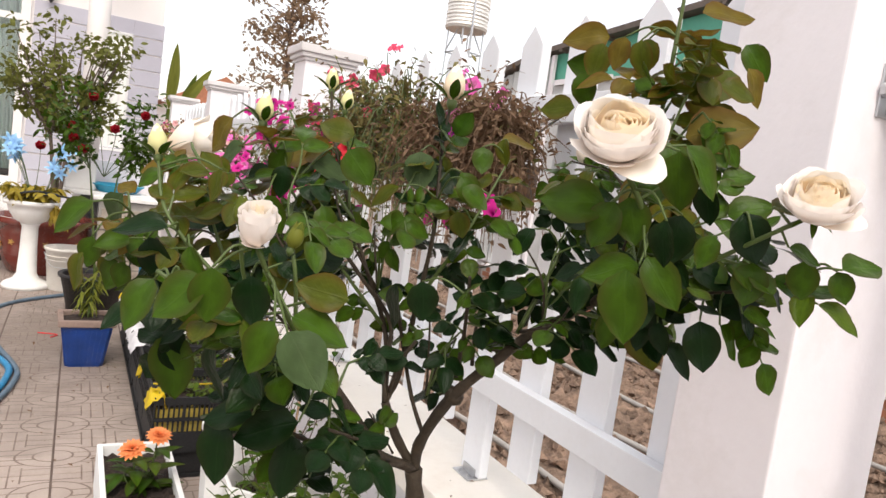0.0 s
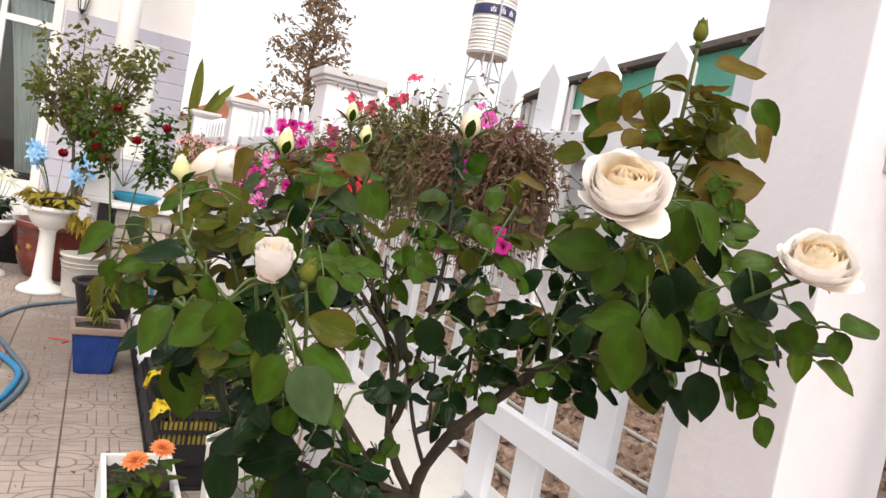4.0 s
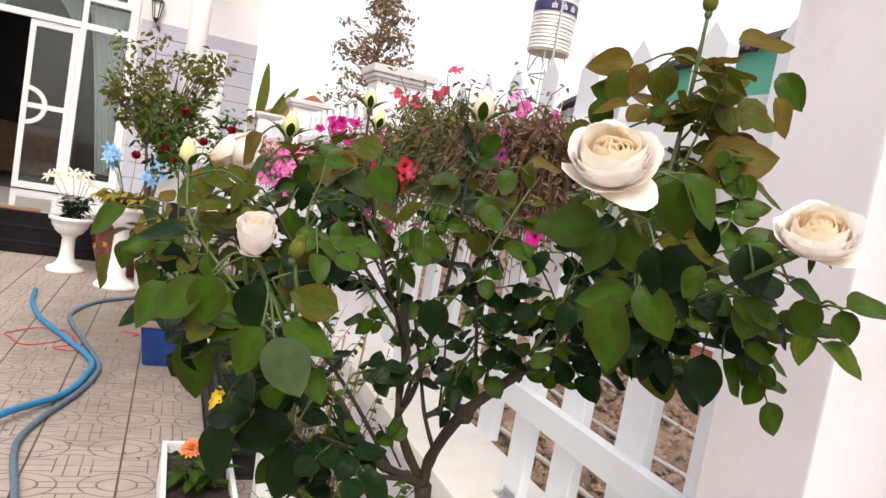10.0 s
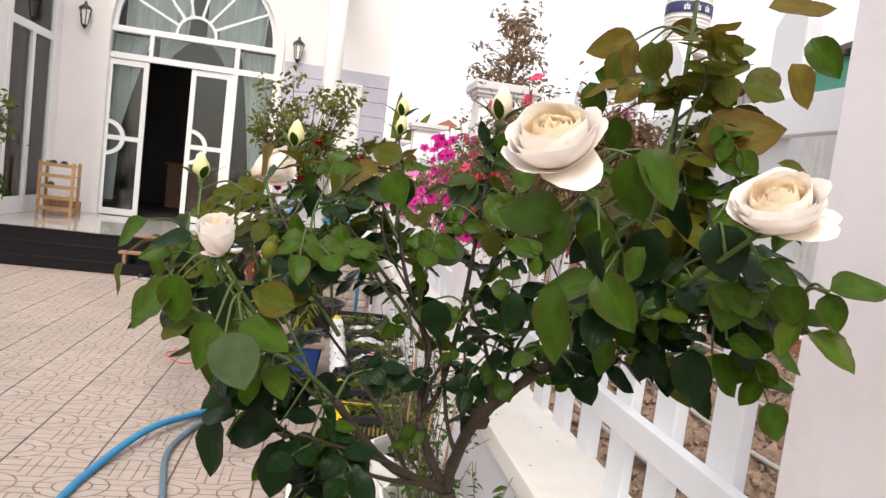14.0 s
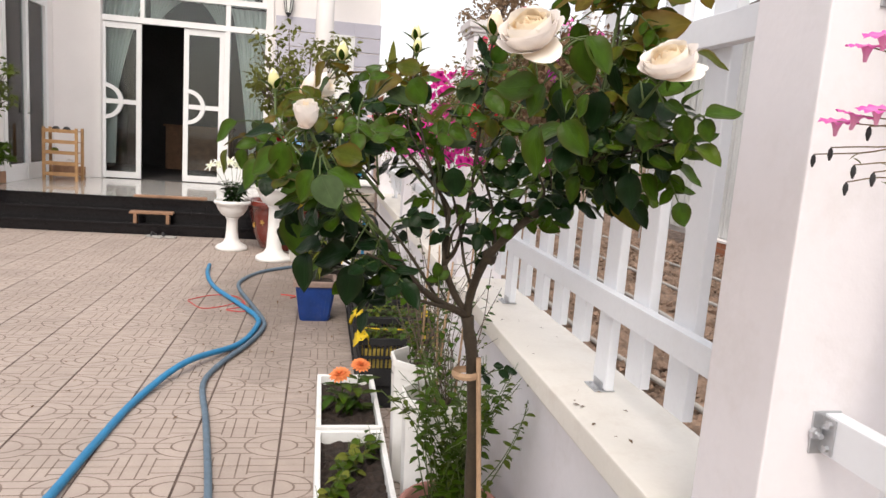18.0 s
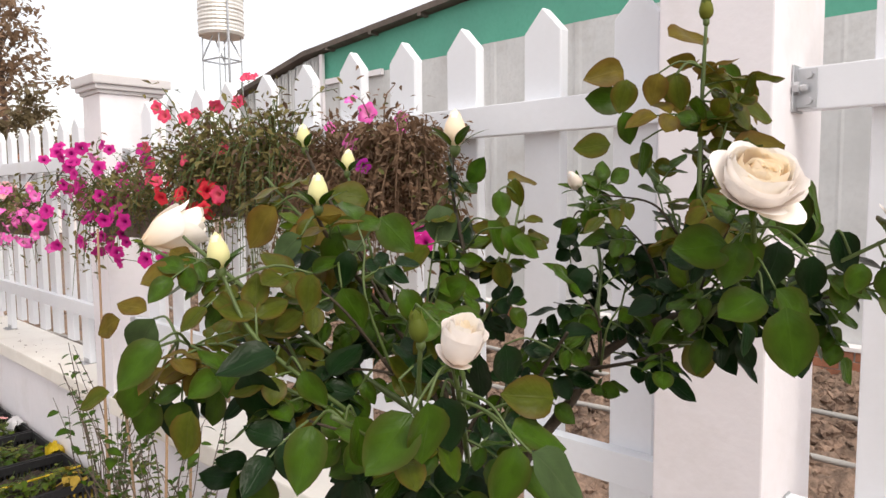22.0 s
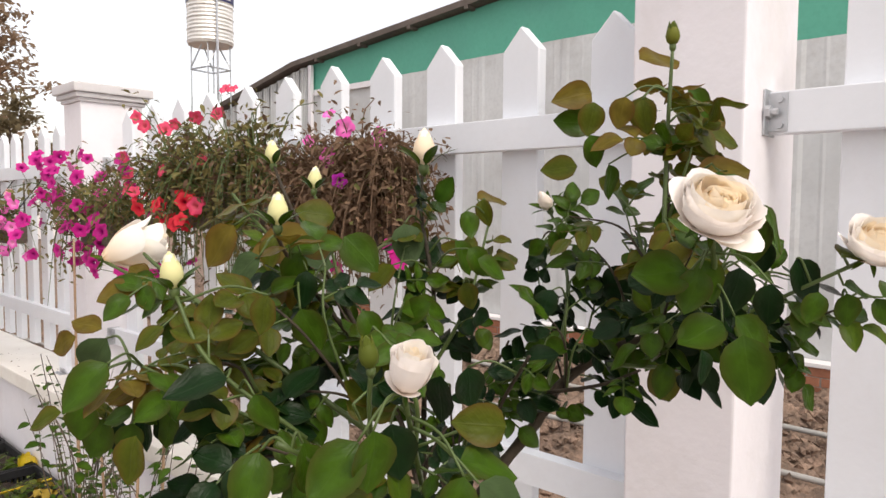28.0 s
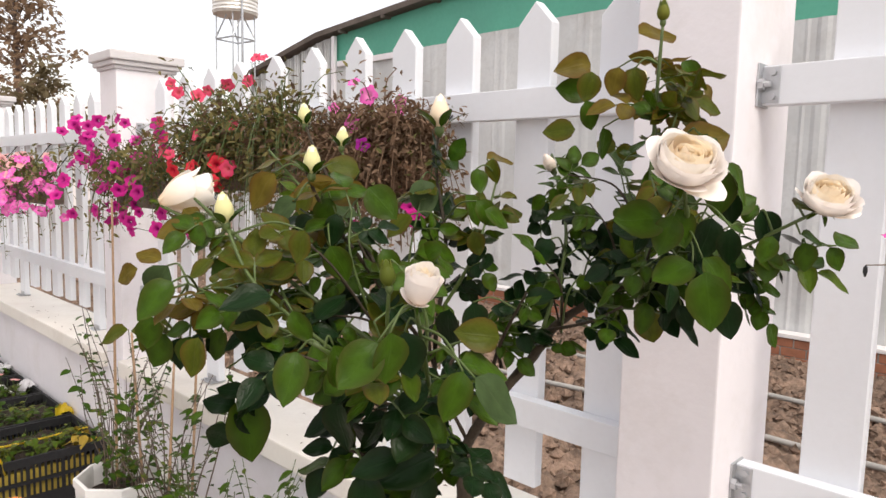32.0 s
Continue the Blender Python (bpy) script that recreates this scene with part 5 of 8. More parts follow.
part("knob", knob, M["bark"], c1, "old pruning knob", m=to_axis(Vector((0.701, 1.272, 1.319)) + CANE_FIT, (-0.5, 0.1, 0.6)), smooth=True)
clothe(c1, P1, 0.034, 0.048, MIX, 0.62, down=0.0, end=1.0)
c1a, P1a = cane([(0.80, 1.14, 1.465), (0.765, 1.09, 1.54), (0.712, 1.065, 1.59), (0.694, 1.062, 1.605)], 0.0034, 0.0026, "greenstem")
clothe(c1a, P1a, 0.040, 0.050, ("leaf_dark", "leaf_mid"), 0.05, end=0.55)
c1b, P1b = cane([(0.805, 1.12, 1.48), (0.815, 1.05, 1.525), (0.818, 0.985, 1.565), (0.819, 0.968, 1.574)], 0.0026, 0.0021, "greenstem")
clothe(c1b, P1b, 0.040, 0.044, ("leaf_dark", "leaf_mid"), 0.0, end=0.6)
c1c, P1c = cane([(0.80, 1.14, 1.47), (0.825, 1.16, 1.58), (0.838, 1.165, 1.69), (0.840, 1.164, 1.787)], 0.0042, 0.0022, "greenstem")
clothe(c1c, P1c, 0.022, 0.046, ("leaf_mid", "leaf_young", "leaf_young", "leaf_young", "leaf_bronze"), 0.08)
c1d, P1d = cane([(0.762, 1.252, 1.402), (0.83, 1.28, 1.50), (0.885, 1.335, 1.575), (0.916, 1.370, 1.612)], 0.0038, 0.002, "greenstem")
clothe(c1d, P1d, 0.034, 0.042, ("leaf_dark", "leaf_dark", "leaf_mid"), 0.15)
c1e, P1e = cane([(0.79, 1.195, 1.445), (0.85, 1.15, 1.44), (0.90, 1.17, 1.45)], 0.003, 0.002, "greenstem")
clothe(c1e, P1e, 0.032, 0.048, MIX, 0.2, down=0.3, end=1.0)
c1f, P1f = cane([(0.805, 1.12, 1.48), (0.845, 1.045, 1.50), (0.865, 1.000, 1.52)], 0.0022, 0.0014, "bark")
clothe(c1f, P1f, 0.036, 0.044, ("leaf_dark", "leaf_mid"), 0.2, n=3, end=1.0)
c0, P0 = cane([fork, (0.655, 1.32, 1.252), (0.640, 1.33, 1.293)], 0.0078, 0.0066)
c2, P2 = cane([(0.640, 1.33, 1.293), (0.662, 1.345, 1.325), (0.690, 1.37, 1.40), (0.710, 1.395, 1.50), (0.728, 1.425, 1.61), (0.734, 1.432, 1.668)], 0.0052, 0.0022)
c0b, P0b = cane([(0.687, 1.31, 1.258), (0.676, 1.33, 1.30), (0.664, 1.35, 1.355), (0.655, 1.36, 1.41)], 0.0036, 0.0024)
clothe(c0b, P0b, 0.040, 0.040, MIX, 0.6, n=3, down=0.0)
c0c, P0c = cane([(0.646, 1.335, 1.305), (0.652, 1.325, 1.345), (0.660, 1.31, 1.375)], 0.0032, 0.0026, label="short pruned stub")
clothe(c2, P2, 0.030, 0.044, ("leaf_dark", "leaf_dark", "leaf_dark", "leaf_mid", "leaf_young"), 0.30)
c2b, P2b = cane([(0.695, 1.375, 1.42), (0.75, 1.37, 1.50), (0.80, 1.38, 1.60)], 0.0035, 0.0018, "greenstem")
clothe(c2b, P2b, 0.032, 0.040, ("leaf_dark", "leaf_mid", "leaf_young"), 0.15)
c2c, P2c = cane([(0.715, 1.298, 1.335), (0.695, 1.27, 1.40), (0.67, 1.22, 1.47)], 0.004, 0.002, "bark")
clothe(c2c, P2c, 0.036, 0.040, DARK_ONLY, 0.4, down=0.1)
c3, P3 = cane([(0.640, 1.33, 1.293), (0.648, 1.37, 1.37), (0.628, 1.42, 1.47), (0.617, 1.53, 1.60), (0.624, 1.592, 1.668)], 0.0048, 0.0020)
clothe(c3, P3, 0.030, 0.046, ("leaf_dark", "leaf_dark", "leaf_dark", "leaf_mid", "leaf_young"), 0.30)
c3b, P3b = cane([(0.622, 1.44, 1.50), (0.585, 1.54, 1.58), (0.57, 1.60, 1.63)], 0.003, 0.0018, "greenstem")
clothe(c3b, P3b, 0.036, 0.045, ("leaf_mid", "leaf_mid", "leaf_young"), 0.1)
c4w, P4w = cane([fork, (0.60, 1.265, 1.265), (0.53, 1.215, 1.35)], 0.0080, 0.0050)
c4, P4 = cane([(0.53, 1.215, 1.35), (0.468, 1.175, 1.43), (0.442, 1.166, 1.490)], 0.0034, 0.0025, "greenstem")
clothe(c4, P4, 0.034, 0.050, ("leaf_dark", "leaf_mid"), 0.05, down=0.4, end=0.8)
c4b, P4b = cane([(0.640, 1.33, 1.293), (0.643, 1.34, 1.333), (0.644, 1.36, 1.385), (0.612, 1.38, 1.436), (0.57, 1.39, 1.49), (0.51, 1.385, 1.56), (0.48, 1.38, 1.60)], 0.0046, 0.0020)
clothe(c4b, P4b, 0.032, 0.050, ("leaf_dark", "leaf_mid", "leaf_mid", "leaf_young"), 0.45)
c4c, P4c = cane([(0.535, 1.29, 1.40), (0.48, 1.42, 1.48), (0.445, 1.53, 1.55), (0.440, 1.555, 1.565)], 0.0038, 0.0022, "greenstem")
clothe(c4c, P4c, 0.034, 0.048, ("leaf_dark", "leaf_mid", "leaf_young"), 0.15)
c5, P5 = cane([(0.665, 1.30, 1.225), (0.58, 1.25, 1.255), (0.50, 1.23, 1.30), (0.44, 1.25, 1.33)], 0.004, 0.002, "bark")
clothe(c5, P5, 0.036, 0.056, DARK_ONLY, 0.5, down=0.9)
c6, P6 = cane([(0.53, 1.215, 1.35), (0.45, 1.27, 1.42), (0.395, 1.36, 1.46), (0.365, 1.42, 1.485)], 0.0030, 0.0014, "greenstem")
clothe(c6, P6, 0.040, 0.040, ("leaf_dark", "leaf_mid", "leaf_mid", "leaf_young", "leaf_bronze"), 0.15, end=1.0)
c7, P7 = cane([(0.50, 1.20, 1.385), (0.42, 1.20, 1.42), (0.37, 1.21, 1.46)], 0.0034, 0.002, "greenstem")
clothe(c7, P7, 0.036, 0.048, ("leaf_dark", "leaf_mid", "leaf_young"), 0.1)
c8, P8 = cane([(0.63, 1.29, 1.24), (0.57, 1.37, 1.32), (0.50, 1.43, 1.40)], 0.0036, 0.002, "bark")
clothe(c8, P8, 0.036, 0.046, DARK_ONLY, 0.5, down=0.2)
c9, P9 = cane([(0.64, 1.37, 1.38), (0.58, 1.42, 1.47), (0.53, 1.44, 1.54)], 0.003, 0.002, "greenstem")
clothe(c9, P9, 0.034, 0.046, ("leaf_dark", "leaf_mid"), 0.1)

c6b, P6b = cane([(0.445, 1.28, 1.425), (0.40, 1.345, 1.49), (0.386, 1.38, 1.546)], 0.0026, 0.0020, "greenstem")
clothe(c6b, P6b, 0.034, 0.044, ("leaf_mid", "leaf_young", "leaf_bronze"), 0.15, n=3, end=0.75)
# single leaves that stand out on each limb: x, y, z of the leaf base, turn, rise, length in millimetres

PLACED_C4 = (
    (0.394, 1.312, 1.484, 171, 1, 45, "leaf_dark"),
    (0.409, 1.176, 1.463, 176, -42, 48, "leaf_mid"),
    (0.411, 1.163, 1.473, 58, -88, 42, "leaf_mid"),
    (0.469, 1.140, 1.442, -27, -15, 48, "leaf_mid"),
    (0.460, 1.115, 1.437, -53, -43, 49, "leaf_pale"),
    (0.451, 1.120, 1.443, 177, -63, 43, "leaf_mid"),
    (0.506, 1.203, 1.332, 160, -15, 59, "leaf_dark"),
    (0.448, 1.237, 1.322, -129, -70, 55, "leaf_dark"),
    (0.440, 1.268, 1.385, 3, -90, 51, "leaf_dark"),
    (0.510, 1.229, 1.309, -115, -69, 57, "leaf_dark"),
    (0.422, 1.412, 1.359, -91, -77, 71, "leaf_mid"),
    (0.381, 1.337, 1.470, -41, -64, 46, "leaf_dark"),
    (0.511, 1.132, 1.459, 159, 10, 42, "leaf_young"),
    (0.445, 1.183, 1.465, -51, -79, 39, "leaf_dark"),
    (0.466, 1.209, 1.338, 150, -6, 44, "leaf_dark"),
)
PLACED_C6 = (
    (0.378, 1.575, 1.483, 119, -30, 35, "leaf_bronze"),
    (0.346, 1.525, 1.423, 143, -19, 32, "leaf_young"),
    (0.335, 1.439, 1.453, 143, -85, 33, "leaf_mid"),
    (0.362, 1.467, 1.426, 129, -70, 38, "leaf_mid"),
    (0.376, 1.461, 1.421, -158, -76, 33, "leaf_dark"),
    (0.396, 1.456, 1.424, -150, -67, 31, "leaf_dark"),
    (0.401, 1.439, 1.427, 39, -80, 26, "leaf_dark"),
    (0.414, 1.307, 1.468, -72, -57, 34, "leaf_mid"),
    (0.407, 1.352, 1.442, -99, -74, 44, "leaf_dark"),
    (0.362, 1.457, 1.500, 118, -55, 53, "leaf_pale"),
    (0.378, 1.509, 1.499, 130, 15, 31, "leaf_bronze"),
    (0.332, 1.380, 1.495, 179, -37, 45, "leaf_mid"),
    (0.326, 1.319, 1.454, 163, -78, 37, "leaf_young"),
    (0.380, 1.247, 1.446, -152, -51, 46, "leaf_mid"),
    (0.398, 1.221, 1.454, -12, -77, 42, "leaf_mid"),
)
PLACED_C1A = (
    (0.698, 1.033, 1.513, -105, -78, 58, "leaf_mid"),
    (0.736, 1.053, 1.522, -58, -49, 50, "leaf_mid"),
    (0.743, 1.066, 1.514, 153, -18, 47, "leaf_mid"),
    (0.745, 1.044, 1.612, 15, -79, 50, "leaf_mid"),
    (0.752, 1.045, 1.618, -51, -48, 50, "leaf_mid"),
    (0.978, 1.211, 1.639, -25, -20, 49, "leaf_young"),
    (0.811, 1.026, 1.570, -61, -65, 43, "leaf_dark"),
    (0.852, 0.992, 1.537, -22, -82, 33, "leaf_mid"),
    (0.840, 1.053, 1.467, -24, -50, 36, "leaf_mid"),
    (0.831, 1.068, 1.467, -90, -71, 45, "leaf_dark"),
    (0.877, 1.188, 1.438, -15, -70, 63, "leaf_young"),
    (0.715, 1.077, 1.564, 161, -70, 40, "leaf_mid"),
    (0.715, 1.087, 1.560, 151, -1, 55, "leaf_mid"),
    (0.785, 1.067, 1.561, 137, -80, 49, "leaf_dark"),
    (0.737, 1.085, 1.570, -59, -72, 40, "leaf_mid"),
)
PLACED_C1B = (
    (0.788, 0.983, 1.575, -19, 2, 49, "leaf_young"),
    (0.861, 0.964, 1.535, -14, 14, 38, "leaf_mid"),
    (0.866, 0.971, 1.533, -80, -64, 27, "leaf_mid"),
    (0.791, 1.050, 1.590, 13, -83, 35, "leaf_dark"),
    (0.831, 1.022, 1.529, -156, -75, 37, "leaf_mid"),
    (0.834, 1.027, 1.484, -30, -9, 28, "leaf_mid"),
    (0.825, 0.989, 1.547, -43, -18, 28, "leaf_mid"),
    (0.859, 1.023, 1.508, -25, -50, 25, "leaf_dark"),
    (0.674, 1.057, 1.501, -117, -76, 27, "leaf_dark"),
    (0.717, 1.018, 1.555, 76, -82, 37, "leaf_dark"),
    (0.768, 1.079, 1.621, -83, -66, 41, "leaf_mid"),
    (0.737, 0.987, 1.549, 142, -70, 27, "leaf_mid"),
)
PLACED_C1C = (
    (0.826, 1.253, 1.746, 162, -8, 49, "leaf_bronze"),
    (0.980, 1.273, 1.811, -24, 6, 65, "leaf_bronze"),
    (0.995, 1.212, 1.769, -55, -53, 48, "leaf_mid"),
    (0.920, 1.161, 1.721, -153, -66, 38, "leaf_young"),
    (0.938, 1.155, 1.726, -23, -58, 44, "leaf_bronze"),
    (0.866, 1.151, 1.711, -17, -85, 34, "leaf_young"),
    (0.809, 1.182, 1.731, -72, -82, 37, "leaf_young"),
    (0.800, 1.197, 1.734, 120, -78, 35, "leaf_bronze"),
    (0.847, 1.139, 1.638, -37, 19, 68, "leaf_bronze"),
    (0.788, 1.247, 1.661, 123, -6, 39, "leaf_young"),
    (0.834, 1.257, 1.711, 145, 5, 44, "leaf_mid"),
    (0.799, 1.215, 1.663, -5, -76, 38, "leaf_mid"),
    (0.806, 1.238, 1.733, 142, -80, 39, "leaf_young"),
    (0.826, 1.189, 1.737, 159, -85, 38, "leaf_young"),
    (0.770, 1.222, 1.693, -21, -68, 36, "leaf_mid"),
)
PLACED_C2 = (
    (0.633, 1.309, 1.443, 56, -88, 48, "leaf_dark"),
    (0.655, 1.292, 1.451, -14, -80, 45, "leaf_dark"),
    (0.700, 1.391, 1.504, 177, -27, 44, "leaf_pale"),
    (0.710, 1.339, 1.569, -42, -48, 41, "leaf_mid"),
    (0.742, 1.455, 1.596, -102, -68, 43, "leaf_young"),
    (0.697, 1.428, 1.595, -99, -71, 50, "leaf_pale"),
    (0.791, 1.385, 1.625, -114, -72, 35, "leaf_young"),
    (0.795, 1.397, 1.625, -16, 1, 47, "leaf_bronze"),
    (0.762, 1.386, 1.611, -101, -69, 34, "leaf_mid"),
    (0.669, 1.418, 1.548, 171, -38, 42, "leaf_young"),
    (0.720, 1.354, 1.528, -47, -68, 31, "leaf_young"),
    (0.704, 1.320, 1.558, -40, -30, 38, "leaf_mid"),
    (0.645, 1.335, 1.514, 118, -30, 39, "leaf_mid"),
    (0.732, 1.378, 1.576, -46, -60, 44, "leaf_mid"),
    (0.774, 1.267, 1.523, 160, -57, 38, "leaf_dark"),
)
PLACED_C3 = (
    (0.569, 1.483, 1.566, -28, -15, 53, "leaf_pale"),
    (0.590, 1.465, 1.585, 152, -19, 68, "leaf_bronze"),
    (0.598, 1.420, 1.583, -56, -44, 52, "leaf_mid"),
    (0.493, 1.355, 1.522, -48, -62, 41, "leaf_mid"),
    (0.439, 1.325, 1.543, 179, -76, 32, "leaf_young"),
    (0.512, 1.380, 1.572, 140, -70, 35, "leaf_mid"),
    (0.460, 1.410, 1.598, 131, -55, 46, "leaf_bronze"),
    (0.566, 1.383, 1.582, 129, -15, 45, "leaf_bronze"),
    (0.468, 1.381, 1.571, 137, -40, 35, "leaf_pale"),
    (0.625, 1.422, 1.580, -113, -84, 36, "leaf_dark"),
    (0.545, 1.472, 1.583, -163, -63, 36, "leaf_young"),
    (0.513, 1.371, 1.555, -166, -77, 35, "leaf_dark"),
    (0.545, 1.329, 1.518, -71, -61, 37, "leaf_mid"),
    (0.619, 1.462, 1.603, 157, 10, 44, "leaf_young"),
)


def place_leaves(ob, rows):
    """Leaves at given places, each on a thin stalk that runs back to the nearest cane."""
    for x, y, z, turn, rise, mm, key in rows:
        p = Vector((x, y, z))
        h, e = radians(turn), radians(rise)
        d = Vector((math.cos(h) * math.cos(e), math.sin(h) * math.cos(e), math.sin(e)))
        near = min(STEMS, key=lambda q: (q - p).length - 0.35 * min(0.0, (p - q).dot(d)))
        leaflet(ob, p, d, mm / 1000 * rr.uniform(1.0, 1.08), key, (-0.55 + rr.uniform(-0.3, 0.4), -0.58 + rr.uniform(-0.3, 0.4), 0.5 + rr.uniform(-0.25, 0.4)), rr.uniform(-0.4, 0.4))
        if 0.004 < (near - p).length < 0.075:
            bm = bmesh.new()
            tube(bm, spline([near, near.lerp(p, 0.55) + Vector((0, 0, 0.006)) - d * 0.004, p], 4), 0.0014, 0.0010, sides=5)
            part("leaf_stalk", bm, M["greenstem"], ob, smooth=True)


for ob, rows in ((c4, PLACED_C4), (c6, PLACED_C6), (c1a, PLACED_C1A), (c1b, PLACED_C1B), (c1c, PLACED_C1C), (c2, PLACED_C2), (c3, PLACED_C3)):
    place_leaves(ob, rows)


def bush(root, centre, half, n, size, keys):
    """Leafy twigs from root to places spread evenly through an egg-shaped space."""
    for k in range(n):
        q, w = 2.4 * k + rr.uniform(-0.3, 0.3), 1 - 2 * (k + 0.5) / n
        e = math.sqrt(1 - w * w) * rr.uniform(0.55, 1.0)
        tip = Vector((centre[0] + half[0] * e * math.cos(q), centre[1] + half[1] * e * math.sin(q), centre[2] + half[2] * w))
        a = Vector(root)
        b = a.lerp(tip, 0.5) + Vector((rr.uniform(-0.01, 0.01), rr.uniform(-0.01, 0.01), 0.012))
        ob, P = cane([a, b, tip], 0.0022, 0.0012, "bark" if k % 2 else "greenstem")
        out = tip - Vector(centre)
        for f in (0.72, 1.0):
            p = P[int((len(P) - 1) * f)]
            d = out.normalized() + Vector((rr.uniform(-0.7, 0.7), rr.uniform(-0.9, 0.5), rr.uniform(-0.5, 0.25)))
            face = Vector((rr.uniform(-0.9, 0.1), rr.uniform(-1.0, -0.1), rr.uniform(0.2, 1.0)))
            spray(ob, p, d, size * rr.uniform(0.8, 1.2), rr.choice(keys), rr.choice((3, 5, 5)), up=face)


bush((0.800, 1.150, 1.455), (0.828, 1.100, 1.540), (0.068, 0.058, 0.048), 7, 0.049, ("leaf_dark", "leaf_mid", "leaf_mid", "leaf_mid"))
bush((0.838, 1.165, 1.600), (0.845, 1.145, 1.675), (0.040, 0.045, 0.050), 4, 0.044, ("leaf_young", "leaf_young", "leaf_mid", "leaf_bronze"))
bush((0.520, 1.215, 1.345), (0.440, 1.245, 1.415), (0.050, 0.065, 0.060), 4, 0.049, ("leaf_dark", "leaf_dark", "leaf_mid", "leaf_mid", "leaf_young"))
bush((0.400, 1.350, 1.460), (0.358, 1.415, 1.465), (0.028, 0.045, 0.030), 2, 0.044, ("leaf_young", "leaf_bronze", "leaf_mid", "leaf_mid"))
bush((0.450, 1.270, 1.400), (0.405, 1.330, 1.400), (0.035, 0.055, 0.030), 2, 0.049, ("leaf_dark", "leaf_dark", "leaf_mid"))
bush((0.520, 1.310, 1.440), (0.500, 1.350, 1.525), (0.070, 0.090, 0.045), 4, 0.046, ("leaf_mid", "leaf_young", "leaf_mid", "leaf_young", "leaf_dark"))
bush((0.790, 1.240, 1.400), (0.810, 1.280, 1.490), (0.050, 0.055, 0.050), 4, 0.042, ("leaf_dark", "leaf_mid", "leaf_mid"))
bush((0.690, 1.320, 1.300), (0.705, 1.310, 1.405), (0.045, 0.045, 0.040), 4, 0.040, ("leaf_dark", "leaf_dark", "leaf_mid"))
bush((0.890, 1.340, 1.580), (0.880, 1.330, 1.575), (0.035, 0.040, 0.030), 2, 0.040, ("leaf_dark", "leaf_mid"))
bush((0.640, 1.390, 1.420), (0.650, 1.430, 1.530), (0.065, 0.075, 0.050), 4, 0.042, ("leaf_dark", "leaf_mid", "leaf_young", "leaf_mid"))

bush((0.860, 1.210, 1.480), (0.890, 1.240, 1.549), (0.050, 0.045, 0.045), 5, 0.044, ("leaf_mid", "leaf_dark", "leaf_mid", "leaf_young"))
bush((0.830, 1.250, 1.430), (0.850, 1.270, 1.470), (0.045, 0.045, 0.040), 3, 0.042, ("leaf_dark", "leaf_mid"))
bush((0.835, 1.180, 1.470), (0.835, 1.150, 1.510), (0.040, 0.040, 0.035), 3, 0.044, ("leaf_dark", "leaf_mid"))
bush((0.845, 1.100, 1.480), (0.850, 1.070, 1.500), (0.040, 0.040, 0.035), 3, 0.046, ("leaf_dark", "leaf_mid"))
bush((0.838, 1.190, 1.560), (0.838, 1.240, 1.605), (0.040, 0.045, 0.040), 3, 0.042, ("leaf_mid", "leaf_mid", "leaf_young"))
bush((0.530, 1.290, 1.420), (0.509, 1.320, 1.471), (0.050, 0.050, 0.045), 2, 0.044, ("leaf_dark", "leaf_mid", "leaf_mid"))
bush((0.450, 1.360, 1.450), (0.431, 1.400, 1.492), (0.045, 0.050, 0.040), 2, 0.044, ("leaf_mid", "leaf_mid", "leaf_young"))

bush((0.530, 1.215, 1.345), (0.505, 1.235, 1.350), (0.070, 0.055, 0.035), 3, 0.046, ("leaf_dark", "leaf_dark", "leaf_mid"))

# leaves that fill the crown, mostly leaf_dark with its inner shade painted in
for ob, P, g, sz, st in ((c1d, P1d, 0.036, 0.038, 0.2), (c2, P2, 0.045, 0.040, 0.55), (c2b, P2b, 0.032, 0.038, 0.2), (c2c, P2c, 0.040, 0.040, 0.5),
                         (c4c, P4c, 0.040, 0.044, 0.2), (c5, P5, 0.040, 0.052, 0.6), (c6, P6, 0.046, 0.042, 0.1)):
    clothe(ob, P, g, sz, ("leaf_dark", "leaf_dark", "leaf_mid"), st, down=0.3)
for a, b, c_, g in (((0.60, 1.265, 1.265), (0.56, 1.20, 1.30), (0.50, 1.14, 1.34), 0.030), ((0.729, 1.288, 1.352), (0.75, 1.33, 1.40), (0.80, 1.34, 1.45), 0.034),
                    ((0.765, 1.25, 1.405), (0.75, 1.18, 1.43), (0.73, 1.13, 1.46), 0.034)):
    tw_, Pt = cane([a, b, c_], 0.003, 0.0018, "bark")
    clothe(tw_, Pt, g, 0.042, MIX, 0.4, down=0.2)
# olive young leaves on the upper shoots
for ob, P, g, sz, st in ((c1c, P1c, 0.030, 0.050, 0.30), (c4b, P4b, 0.040, 0.046, 0.6), (c4c, P4c, 0.036, 0.046, 0.3), (c2, P2, 0.040, 0.044, 0.6), (c3, P3, 0.036, 0.044, 0.6), (c6, P6, 0.06, 0.046, 0.6), (c3b, P3b, 0.04, 0.046, 0.2), (c2b, P2b, 0.04, 0.044, 0.5)):
    clothe(ob, P, g, sz, ("leaf_mid", "leaf_young", "leaf_young", "leaf_bronze"), st, n=3, down=0.1)
